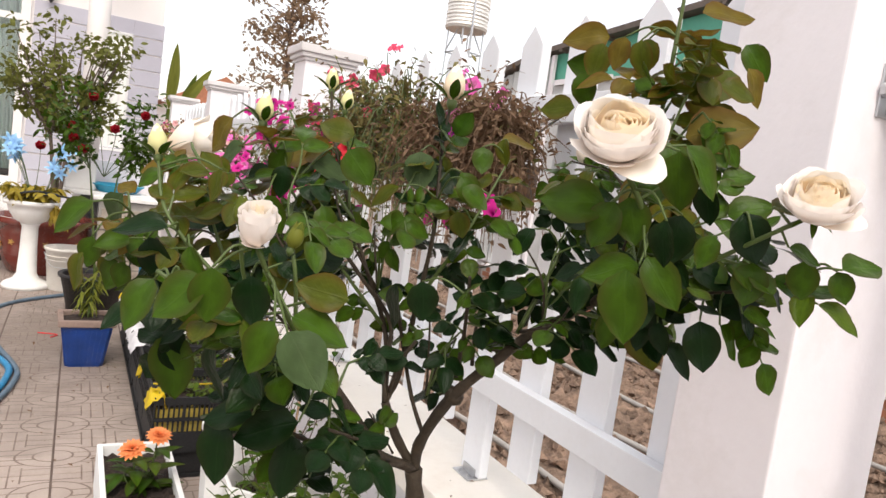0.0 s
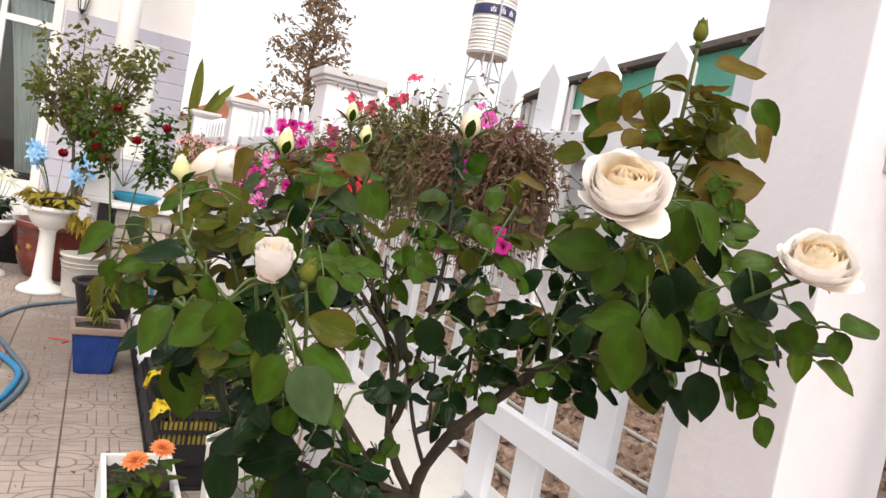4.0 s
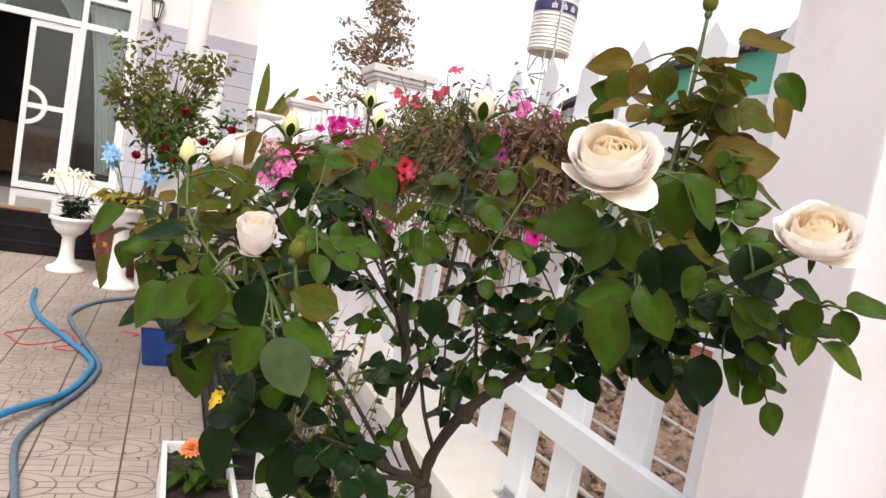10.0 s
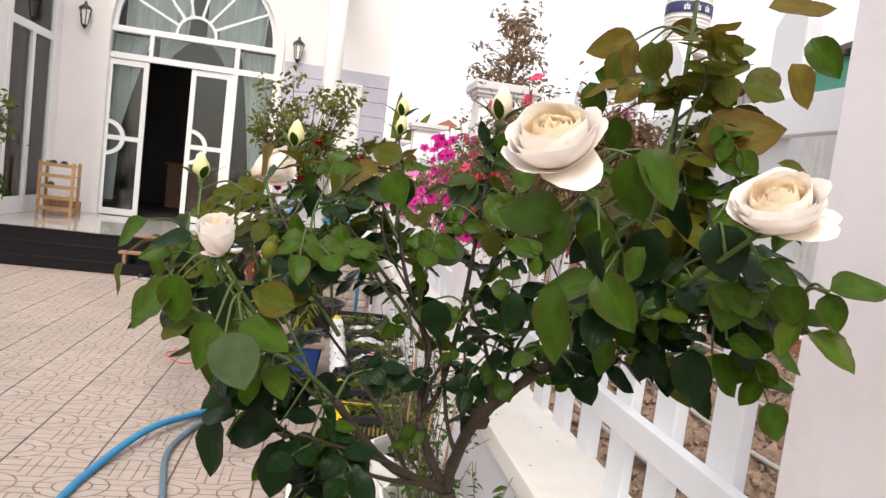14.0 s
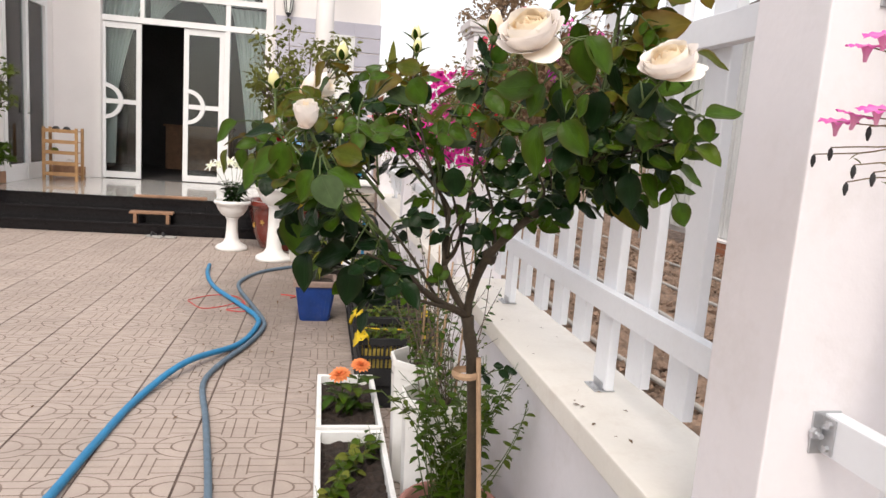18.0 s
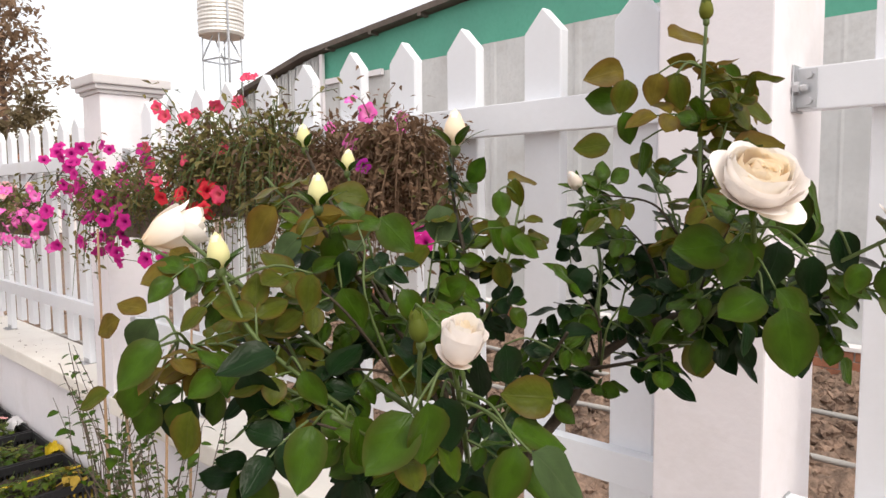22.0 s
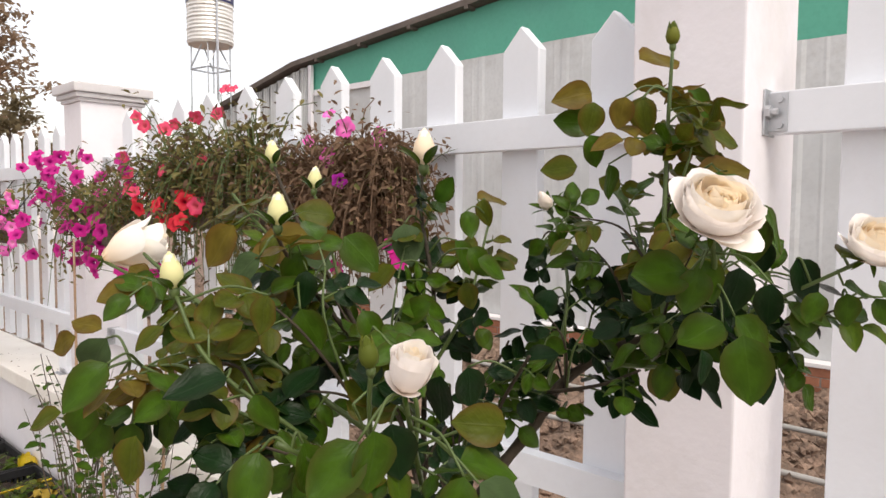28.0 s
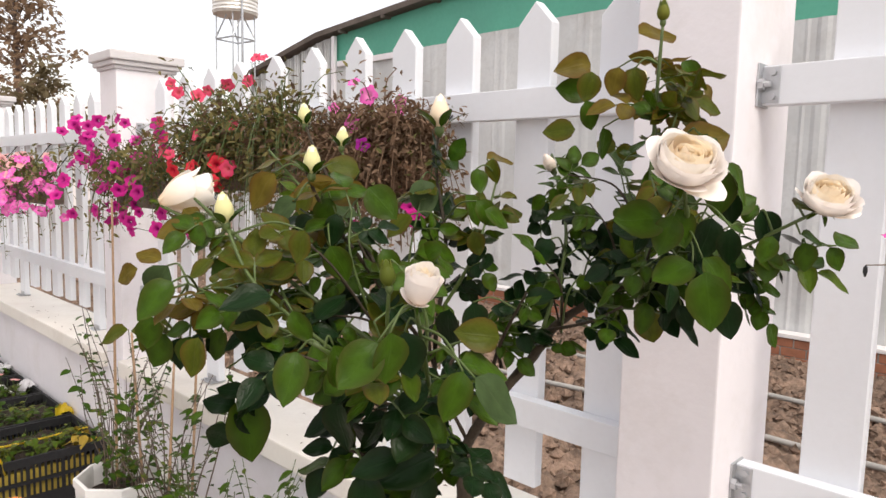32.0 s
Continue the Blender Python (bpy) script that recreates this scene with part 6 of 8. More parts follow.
# short leafy spurs low on the canes
for a, b in (((0.745, 1.272, 1.375), (0.75, 1.23, 1.39)), ((0.700, 1.305, 1.31), (0.715, 1.28, 1.33)), ((0.655, 1.34, 1.32), (0.645, 1.31, 1.35)), ((0.64, 1.29, 1.245), (0.61, 1.31, 1.29)), ((0.70, 1.317, 1.10), (0.73, 1.29, 1.13))):
    tw_, Pt = cane([a, Vector(a).lerp(Vector(b), 0.5) + Vector((0.004, 0, 0)), b], 0.0018, 0.0012, "bark")
    clothe(tw_, Pt, 0.022, 0.040, MIX, 0.4, n=3, down=0.0)
for key, hp in INNER.items():
    hp.ob("foliage", M[key], rose)

open_rose((0.694, 1.062, 1.605), (-0.46, -0.52, 0.72), 0.0272, "large open cream rose bloom with a peach centre", 0.6, ((200, 1.60, 104),))
open_rose((0.819, 0.968, 1.575), (-0.42, -0.40, 0.81), 0.0225, "fading open cream yellow rose bloom", 1.9, ((200, 1.6, 112), (155, 1.45, 98)))
cup_rose((0.442, 1.166, 1.492), (-0.10, -0.40, 0.90), 0.0102, "half-open blush white rose bloom", 0.4)
half_rose((0.417, 1.602, 1.559), (0.80, -0.42, 0.30), 0.0160, "side-turned half-open cream white rose bloom", 1.1)
# shoots that carry the buds
for pts, r0, mk in ((((0.620, 1.450, 1.510), (0.612, 1.475, 1.580), (0.614, 1.494, 1.630)), 0.0024, "greenstem"),
                    (((0.838, 1.165, 1.660), (0.885, 1.200, 1.700), (0.932, 1.237, 1.728)), 0.0020, "greenstem"),
                    (((0.478, 1.185, 1.420), (0.478, 1.191, 1.462), (0.479, 1.196, 1.484)), 0.0024, "greenstem"),
                    (((0.440, 1.190, 1.440), (0.438, 1.192, 1.470), (0.436, 1.194, 1.500)), 0.0024, "greenstem"),
                    (((0.475, 1.430, 1.480), (0.440, 1.540, 1.530), (0.417, 1.602, 1.556)), 0.0026, "greenstem")):
    cane(pts, r0, r0 * 0.8, mk)
bud((0.734, 1.432, 1.666), (0.02, 0.0, 1.0), 0.0155, "opening cream white rose bud", "petal")
bud((0.485, 1.377, 1.598), (0.02, 0.0, 1), 0.0105, "opening cream yellow rose bud")
bud((0.624, 1.592, 1.668), (0.0, 0.1, 1), 0.0105, "opening cream yellow rose bud")
bud((0.614, 1.494, 1.635), (0.1, 0.0, 1), 0.0092, "closed cream yellow rose bud")
bud((0.840, 1.164, 1.790), (0.0, 0.02, 1), 0.0085, "closed green rose bud", green=1.0)
bud((0.918, 1.370, 1.612), (-0.55, 0.1, 0.7), 0.0105, "small blush white rose bud", "petal_pink")
bud((0.436, 1.194, 1.504), (-0.10, 0.1, 1), 0.0080, "closed yellow green rose bud", green=1.0)
bud((0.479, 1.196, 1.488), (0.25, 0.0, 1), 0.0080, "closed green rose bud", green=1.0)
bud((0.932, 1.238, 1.730), (0.1, -0.1, 1), 0.0070, "small cream yellow rose bud")
bud((0.386, 1.380, 1.548), (-0.12, 0, 1), 0.0105, "closed yellow rose bud")

# ---- pots, crates, urns, hoses and small plants in the yard ----
yr = random.Random(21)


def soil_disc(parent, r, z, x=0, y=0, seed=1, sides=18, m=None):
    rnd = random.Random(seed)
    V, F = [(x, y, z + 0.012)], []
    for ring in range(1, 5):
        for j in range(sides):
            a = 2 * math.pi * j / sides
            q = r * ring / 4
            V.append((x + q * math.cos(a), y + q * math.sin(a), z + rnd.uniform(-0.008, 0.014) * (ring < 4)))
    for j in range(sides):
        F.append((0, 1 + j, 1 + (j + 1) % sides))
        for ring in range(3):
            o = 1 + ring * sides
            F.append((o + j, o + sides + j, o + sides + (j + 1) % sides, o + (j + 1) % sides))
    return part("soil", raw_mesh("soil", V, F, M["potsoil"]), None, parent, m=m)


def round_pot(name, lab, x, y, r_top, r_bot, h, mk, sides=28, rim=0.012, wall=0.008, seed=1, smooth=True, turn=0.0, fill=0.86):
    """An open pot with a real wall, a rim and soil."""
    t = thing(name, lab, "plant pot", "plant pots", m=pose(x, y, 0, 0, 0, turn))
    bm = bmesh.new()
    lathe(bm, [(r_bot * 0.9, 0.001), (r_bot, 0.006), (r_top, h - 0.03), (r_top + rim, h - 0.028), (r_top + rim, h - 0.002), (r_top + rim - 0.004, h), (r_top - wall, h), (r_top - wall - 0.004, h - 0.02), (r_bot + (r_top - r_bot) * (fill - 0.1) - wall, h * (fill - 0.1))], sides, cap=False)
    part("body", bm, M[mk], t, smooth=smooth)
    soil_disc(t, (r_bot + (r_top - r_bot) * fill) - wall, h * fill, seed=seed)
    return t


def stems_and_leaves(parent, roots, height, n, key, leaf, spread=0.12, seed=1, stem_r=0.003, width=0.5, gap=0.05, mk="greenstem", droop=0.3, single=True, lean=0.5, rows=4, start=0.2):
    """Several thin stems with leaves along them; the leaves of one plant as one part."""
    rnd = random.Random(seed)
    heap = Heap()
    base = leaf_grid(length=1.0, width=width, fold=0.25, droop=droop, rows=rows)
    for k in range(n):
        x, y, z = roots
        a = rnd.uniform(0, 6.28)
        tip = Vector((x + math.cos(a) * spread * rnd.uniform(0.3, 1), y + math.sin(a) * spread * rnd.uniform(0.3, 1), z + height * rnd.uniform(0.6, 1)))
        p0 = Vector((x + rnd.uniform(-1, 1) * spread * 0.25, y + rnd.uniform(-1, 1) * spread * 0.25, z))
        P = spline([p0, p0.lerp(tip, 0.5) + Vector((rnd.uniform(-1, 1) * spread * 0.2, rnd.uniform(-1, 1) * spread * 0.2, height * 0.08)), tip], 8)
        bm = bmesh.new()
        tube(bm, P, stem_r, stem_r * 0.45, sides=5)
        part("stem", bm, M[mk], parent, smooth=True)
        ln = sum((b - c).length for b, c in zip(P, P[1:]))
        m = max(2, int(ln / gap))
        for i in range(m):
            f = start + (1 - start) * i / m
            p = P[min(len(P) - 1, int(f * (len(P) - 1)))]
            b = rnd.uniform(0, 6.28)
            d = Vector((math.cos(b), math.sin(b), rnd.uniform(-0.3, lean)))
            heap.add(*base, aim(p, d, (rnd.uniform(-0.4, 0.4), rnd.uniform(-0.4, 0.4), 1), 0, leaf * rnd.uniform(0.6, 1.2)))
    return heap.ob("foliage", M[key], parent)


# big rose pot
rp = round_pot("rose_pot", "black plastic pot that holds the standard rose", 0.745, 1.345, 0.19, 0.14, 0.34, "blackpot")
bm = bmesh.new()
tube(bm, spline([(0.786, 1.330, 0.29), (0.762, 1.320, 0.75), (0.727, 1.306, 1.150)], 4), 0.0062, 0.0052, sides=4)
t = thing("support_stake", "dry bamboo stake tied to the rose stem", "stake")
part("cane", bm, M["bamboo"], t, smooth=True)
bm = bmesh.new()
lathe(bm, [(0.021, -0.006), (0.023, 0.0), (0.021, 0.006)], 14, cap=False)
part("tie", bm, M["bamboo"], t, m=pose(0.709, 1.316, 1.12))

# styrofoam boxes
def foam_box(x0, y0, x1, y1, h, lab):
    t = thing("styrofoam_box", lab, "planter box", "styrofoam planters")
    w = 0.022
    bm = boxes((x0, y0, 0.0, x1, y0 + w, h), (x0, y1 - w, 0.0, x1, y1, h), (x0, y0 + w + 0.0005, 0.0, x0 + w, y1 - w - 0.0005, h), (x1 - w, y0 + w + 0.0005, 0.0, x1, y1 - w - 0.0005, h), bevel=0.004)
    part("box_wall", bm, M["foam"], t)
    V, F = [], []
    n, mm = 12, 20
    for j in range(mm + 1):
        for i in range(n + 1):
            V.append((x0 + w + (x1 - x0 - 2 * w) * i / n, y0 + w + (y1 - y0 - 2 * w) * j / mm, h - 0.05 + yr.uniform(-0.010, 0.014)))
    for j in range(mm):
        for i in range(n):
            a = j * (n + 1) + i
            F.append((a, a + 1, a + n + 2, a + n + 1))
    part("soil", raw_mesh("soil", V, F, M["potsoil"], smooth=False), None, t)
    return t


fb1 = foam_box(0.490, 3.20, 0.790, 3.89, 0.20, "white styrofoam box planted with orange zinnias")
fb2 = foam_box(0.488, 2.46, 0.785, 3.165, 0.20, "white styrofoam box with young leafy seedlings")


def zinnia(x, y, z, r, seed, root):
    rnd = random.Random(seed)
    t = thing("zinnia", "orange zinnia in bloom with broad green leaves", "flower", "zinnias")
    bm = bmesh.new()
    tube(bm, spline([root, (root[0] * 0.4 + x * 0.6, root[1] * 0.4 + y * 0.6, root[2] * 0.4 + z * 0.6), (x, y, z)], 5), 0.004, 0.003, sides=6)
    part("stem", bm, M["greenstem"], t, smooth=True)
    base = to_axis((x, y, z), (-0.1 + rnd.uniform(-0.15, 0.15), -0.35, 0.9), rnd.uniform(0, 6))
    for ring, (n, ln, tilt) in enumerate(((16, r, 8), (14, r * 0.82, 22), (12, r * 0.62, 40), (9, r * 0.42, 60))):
        pm = leaf_mesh("petal", M["orange"], length=ln, width=ln * 0.42, fold=0.2, droop=0.18, rows=4, tip=0.2)
        for k in range(n):
            part("petal", pm, None, t, m=base @ Matrix.Rotation(2 * math.pi * (k + 0.5 * (ring % 2)) / n, 4, "Z") @ pose(0, 0.004, 0.003 * ring, tilt + rnd.uniform(-6, 6)))
    lm = leaf_mesh("leaf", M["leaf_mid"], length=0.13, width=0.05, fold=0.25, droop=0.35, rows=6)
    for k in range(9):
        a, f = k * 2.2, 0.05 + 0.09 * k
        p = Vector(root).lerp(Vector((x, y, z)), min(0.85, f))
        part("leaf", lm, None, t, m=aim(p, (math.cos(a), math.sin(a), 0.35), (0, 0, 1), 0, rnd.uniform(0.7, 1.15)))


zinnia(0.592, 3.43, 0.362, 0.052, 1, (0.63, 3.50, 0.15))
zinnia(0.690, 3.46, 0.400, 0.048, 2, (0.67, 3.52, 0.15))
t = thing("seedling", "leafy green seedlings in the styrofoam box", "seedling", "seedlings")
for k in range(12):
    stems_and_leaves(t, (0.53 + 0.018 * k + yr.uniform(-0.01, 0.01), 2.58 + 0.045 * k, 0.15), 0.12, 2, "leaf_box" if k % 3 == 0 else "leaf_mid", 0.062, 0.06, 30 + k, 0.002, 0.75, 0.035)
t = thing("zinnia_foliage", "broad green zinnia leaves in the box", "plant")
stems_and_leaves(t, (0.64, 3.50, 0.15), 0.14, 9, "leaf_mid", 0.10, 0.11, 44, 0.003, 0.42, 0.04, droop=0.35)

# white octagonal pots with staked shrubs
for k, (x, y, hh) in enumerate(((0.945, 3.13, 0.56), (0.950, 2.74, 0.54))):
    t = round_pot("octagon_pot", "white plastic eight-sided pot with dark soil", x, y, 0.150, 0.130, hh, "whitepot", sides=8, rim=0.006, wall=0.006, seed=5 + k, smooth=False, turn=22.5)
    pl = thing("young_shrub", "sparse young shrub tied to thin bamboo stakes", "shrub", "staked shrubs")
    stems_and_leaves(pl, (x, y, hh * 0.86), 0.70 - 0.10 * k, 9, "leaf_mid", 0.030, 0.26, 60 + k, 0.0028, 0.62, 0.035, mk="trunk", start=0.12, lean=0.3)
    stems_and_leaves(pl, (x, y, hh * 0.86), 0.62, 8, "leaf_mid", 0.042, 0.30, 65 + k, 0.0022, 0.6, 0.05, mk="trunk", start=0.1, lean=0.2)
    stems_and_leaves(pl, (x, y, hh * 0.86), 0.45, 8, "leaf_box", 0.026, 0.22, 70 + k, 0.002, 0.6, 0.035, mk="trunk", start=0.12)
for x0, y0, x1, y1, zt in ((0.931, 3.15, 0.938, 3.15, 1.51), (0.994, 3.08, 0.965, 3.08, 1.06), (0.928, 2.75, 0.962, 2.75, 1.05), (1.005, 2.75, 1.042, 2.75, 1.22)):
    bm = bmesh.new()
    P = [Vector((x0, y0, 0.46)).lerp(Vector((x1, y1, zt)), q / 8) for q in range(9)]
    tube(bm, P, 0.0055, 0.004, sides=6, wob=0.16, rnd=yr)
    t = thing("bamboo_stake", "thin dry bamboo stake standing in a pot", "stake", "bamboo stakes")
    part("cane", bm, M["bamboo"], t, smooth=True)
# leafy shrub and strap leaves beside the rose
round_pot("shrub_pot", "black pot with a leafy shrub and strap leaves", 1.03, 2.03, 0.12, 0.11, 0.30, "blackpot", seed=11)
t = thing("leafy_shrub", "fresh green small-leaved shrub beside the low wall", "shrub")
stems_and_leaves(t, (0.94, 2.40, 0.23), 0.62, 26, "leaf_mid", 0.040, 0.30, 81, 0.0025, 0.55, 0.028, start=0.15)
stems_and_leaves(t, (0.95, 2.38, 0.23), 0.54, 20, "leaf_box", 0.036, 0.28, 82, 0.0025, 0.55, 0.030, start=0.15)
round_pot("shrub_pot", "faded pink clay pot under the leafy shrub", 0.94, 2.38, 0.165, 0.12, 0.28, "clay", seed=12)
t = thing("strap_plant", "plant with long arching strap leaves", "plant", m=pose(1.03, 2.03, 0.26))
for k in range(15):
    a, el = -1.9 + 0.06 * k, yr.uniform(0.9, 2.4)
    lm = leaf_mesh("leaf", M["leaf_box" if k % 3 else "leaf_mid"], length=yr.uniform(0.48, 0.78), width=0.042, fold=0.45, droop=yr.uniform(0.45, 1.0), rows=12, tip=0.6)
    part("leaf", lm, None, t, m=aim((0.02 * math.cos(a), 0.02 * math.sin(a), 0), (math.cos(a), math.sin(a), el)))
bm = bmesh.new()
tube(bm, [(0, 0, 0), (0, 0, 0.03)], 0.03, 0.02, sides=8)
part("crown", bm, M["greenstem"], t)

# vegetable crates
def crate(x0, y0, w, d, h, lab, film, seed):
    rnd = random.Random(seed)
    t = thing("seedling_crate", lab, "crate", "seedling crates", m=pose(x0, y0, 0.132))
    for nm, xa, ya, xb, yb in (("front", 0, 0, w, 0.012), ("back", 0, d - 0.012, w, d), ("side", 0, 0.0125, 0.012, d - 0.0125), ("side", w - 0.012, 0.0125, w, d - 0.0125)):
        along = "x" if nm in ("front", "back") else "y"
        p = part(nm, boxes((xa, ya, h - 0.035, xb, yb, h), (xa, ya, 0.0, xb, yb, 0.10), (xa, ya, 0.155, xb, yb, 0.17)), M["crate"], t)
        ln = (xb - xa) if along == "x" else (yb - ya)
        k = int(ln / 0.022)
        for i in range(k + 1):
            q = (xa if along == "x" else ya) + ln * i / k
            ww = 0.008 if i % 6 else 0.014
            a, b = q - ww / 2, q + ww / 2
            lo, hi = (xa, xb) if along == "x" else (ya, yb)
            a, b = max(a, lo + 0.0005), min(b, hi - 0.0005)
            part("slat", boxes((a, ya + 0.002, 0.10, b, yb - 0.002, h - 0.035) if along == "x" else (xa + 0.002, a, 0.10, xb - 0.002, b, h - 0.035)), M["crate"], p)
    part("liner", boxes((0.018, 0.018, 0.02, w - 0.018, d - 0.018, h - 0.06)), M["liner" if film == "yellow" else "blackpot"], t, "darker yellow film liner" if film == "yellow" else "")
    V, F = [], []
    for j in range(13):
        for i in range(17):
            V.append((0.016 + (w - 0.032) * i / 16, 0.016 + (d - 0.032) * j / 12, h - 0.055 + rnd.uniform(-0.008, 0.014)))
    for j in range(12):
        for i in range(16):
            a = j * 17 + i
            F.append((a, a + 1, a + 18, a + 17))
    part("soil", raw_mesh("soil", V, F, M["potsoil"], smooth=False), None, t)

    def wrap(cx, cy, sx, sy, mk):
        """Crumpled film folded over the rim."""
        V, F, n = [], [], 9
        for j in range(n):
            for i in range(n):
                u, v = i / (n - 1) - 0.5, j / (n - 1) - 0.5
                hump = 0.02 * math.cos(u * 3) * math.cos(v * 3)
                V.append((cx + u * sx + rnd.uniform(-0.008, 0.008), cy + v * sy + rnd.uniform(-0.008, 0.008), h + hump + rnd.uniform(-0.014, 0.018) - 0.30 * max(0, abs(u) - 0.33)))
        for j in range(n - 1):
            for i in range(n - 1):
                a = j * n + i
                F.append((a, a + 1, a + n + 1, a + n))
        part("film", raw_mesh("film", V, F, M[mk], smooth=True), None, t, "yellow plastic film" if mk == "yellowbag" else "crumpled white plastic film")
    if film == "yellow":
        wrap(0.01, 0.05, 0.09, 0.13, "yellowbag")
        if seed == 91:
            wrap(w - 0.01, 0.08, 0.07, 0.12, "yellowbag")
        for yy in (d * 0.45,) if seed == 90 else ():
            bm = bmesh.new()
            tube(bm, spline([(0.01, yy, h + 0.004), (w * 0.4, yy + 0.01, h - 0.005), (w - 0.01, yy, h + 0.004)], 5), 0.005, sides=5)
            part("yellow_cord", bm, M["yellowbag"], t)
    elif film == "white":
        for yy in (0.06, 0.22, 0.38):
            wrap(0.01, yy, 0.11, 0.17, "whitebag")
        wrap(w * 0.5, 0.24, w * 0.6, 0.06, "whitebag")
        wrap(w - 0.02, 0.2, 0.08, 0.14, "whitebag")
    return t


specs = ((3.895, "yellow"), (4.35, "yellow"), (4.805, "white"), (5.26, "white"), (5.715, "white"), (6.17, "yellow"))
for k, (yy, film) in enumerate(specs):
    # black box added to fill the dark zone below each crate
    low = thing("crate_base", "plain black box added under a seedling crate as its base", "crate", "base crates", m=pose(0.712, yy, 0))
    part("body", boxes((0.01, 0.01, 0, 0.445, 0.43, 0.02), (0.02, 0.02, 0.0205, 0.435, 0.42, 0.13), bevel=0.004), M["crate"], low)
    crate(0.712, yy, 0.452, 0.44, 0.27, "black slatted plastic crate lined with %s film, full of soil" % film, film, 90 + k)
    pl = thing("crate_seedlings", "small green seedlings growing in a crate", "seedling", "crate seedlings")
    for q in range(7):
        stems_and_leaves(pl, (0.76 + 0.055 * q, yy + 0.11 + 0.07 * (q % 3), 0.345), 0.10, 6, ("leaf_mid", "leaf_box", "leaf_mid", "leaf_mid")[q % 4], 0.05, 0.11, 100 + 7 * k + q, 0.0016, 0.5, 0.03)
pl = thing("wilting_plant", "yellowing wilted plant at the end of a crate", "plant")
stems_and_leaves(pl, (1.10, 3.97, 0.345), 0.13, 6, "leaf_yellow", 0.06, 0.10, 140, 0.002, 0.6, 0.03, droop=0.6)
pl = thing("small_blossoms", "low pink flowering seedlings in a crate", "plant")
rb = random.Random(15)
pm5 = leaf_mesh("petal", M["pet_pale"], length=0.016, width=0.014, fold=0.1, droop=0.1, rows=3, tip=0.0)
for k in range(9):
    c = Vector((rb.uniform(0.78, 1.08), rb.uniform(4.9, 5.45), rb.uniform(0.41, 0.48)))
    for i in range(5):
        part("petal", pm5, None, pl, m=Matrix.Translation(c) @ Matrix.Rotation(i * 1.257, 4, "Z") @ pose(0, 0.002, 0, 25))
    bm = bmesh.new()
    tube(bm, [(c.x, c.y, 0.34), c], 0.0015, sides=4)
    part("stem", bm, M["greenstem"], pl)

# blue tapered square pot
t = thing("blue_pot", "blue ribbed square plastic pot with a dusty brown rim", "plant pot", m=pose(0.455, 5.80, 0, 0, 0, 2))
bm = bmesh.new()
rings = []
for r, z in ((0.112, 0.0), (0.118, 0.02), (0.155, 0.27), (0.155, 0.285)):
    rings.append([bm.verts.new((r * sx, r * sy, z)) for sx, sy in ((-1, -1), (1, -1), (1, 1), (-1, 1))])
for A, B in zip(rings, rings[1:]):
    for j in range(4):
        bm.faces.new((A[j], A[(j + 1) % 4], B[(j + 1) % 4], B[j]))
bm.faces.new(rings[0][::-1])
bmesh.ops.bevel(bm, geom=[e for e in bm.edges if abs(e.verts[0].co.z - e.verts[1].co.z) > 0.01], offset=0.018, segments=3, affect="EDGES")
part("body", bm, M["bluepot"], t)
for k in range(9):
    f = (k - 4) / 4.6
    bm = bmesh.new()
    prism(bm, [(f * 0.113 - 0.006, 0.03), (f * 0.113 + 0.006, 0.03), (f * 0.148 + 0.006, 0.255), (f * 0.148 - 0.006, 0.255)], "y", -0.004, 0.004)
    for v in bm.verts:
        v.co.y -= 0.1185 + (v.co.z - 0.02) * 0.148
    part("rib", bm, M["bluepot"], t)
part("rim", boxes((-0.175, -0.175, 0.285, 0.175, -0.14, 0.33), (-0.175, 0.14, 0.285, 0.175, 0.175, 0.33), (-0.175, -0.1395, 0.285, -0.14, 0.1395, 0.33), (0.14, -0.1395, 0.285, 0.175, 0.1395, 0.33), bevel=0.008), M["potrim"], t, "dusty brown rim")
soil_disc(t, 0.15, 0.305, seed=3)
pl = thing("narrow_leaf_plant", "yellow green narrow-leaved plant in the blue pot", "plant")
stems_and_leaves(pl, (0.46, 5.81, 0.31), 0.42, 8, "leaf_box", 0.085, 0.10, 150, 0.003, 0.22, 0.022, droop=0.8, lean=0.0)

round_pot("black_pot", "wide black plastic pot with a flowering rose standard", 0.53, 7.35, 0.27, 0.20, 0.34, "blackpot", rim=0.02, seed=8)
bk_ = thing("white_bucket", "old white plastic bucket on the tiles", "bucket", m=pose(0.30, 8.28, 0))
bm = bmesh.new()
lathe(bm, [(0.15, 0.001), (0.155, 0.01), (0.19, 0.39), (0.205, 0.392), (0.205, 0.42), (0.185, 0.42), (0.15, 0.03), (0.02, 0.025)], 30, cap=False)
part("body", bm, M["bucket"], bk_, smooth=True)
for z in (0.30, 0.34):
    bm = bmesh.new()
    lathe(bm, [(0.183, z - 0.004), (0.192 + (z - 0.3) * 0.1, z), (0.184, z + 0.004)], 30, cap=False)
    part("band", bm, M["bucket"], bk_, smooth=True)
bm = bmesh.new()
tube(bm, spline([(-0.2, 0, 0.36), (-0.12, -0.17, 0.25), (0.12, -0.17, 0.25), (0.2, 0, 0.36)], 5), 0.004, sides=5)
part("handle", bm, M["steel"], bk_)

rp = thing("red_glazed_pot", "large glazed dark red pot with gold flower relief", "plant pot", m=pose(0.05, 9.20, 0))
bm = bmesh.new()
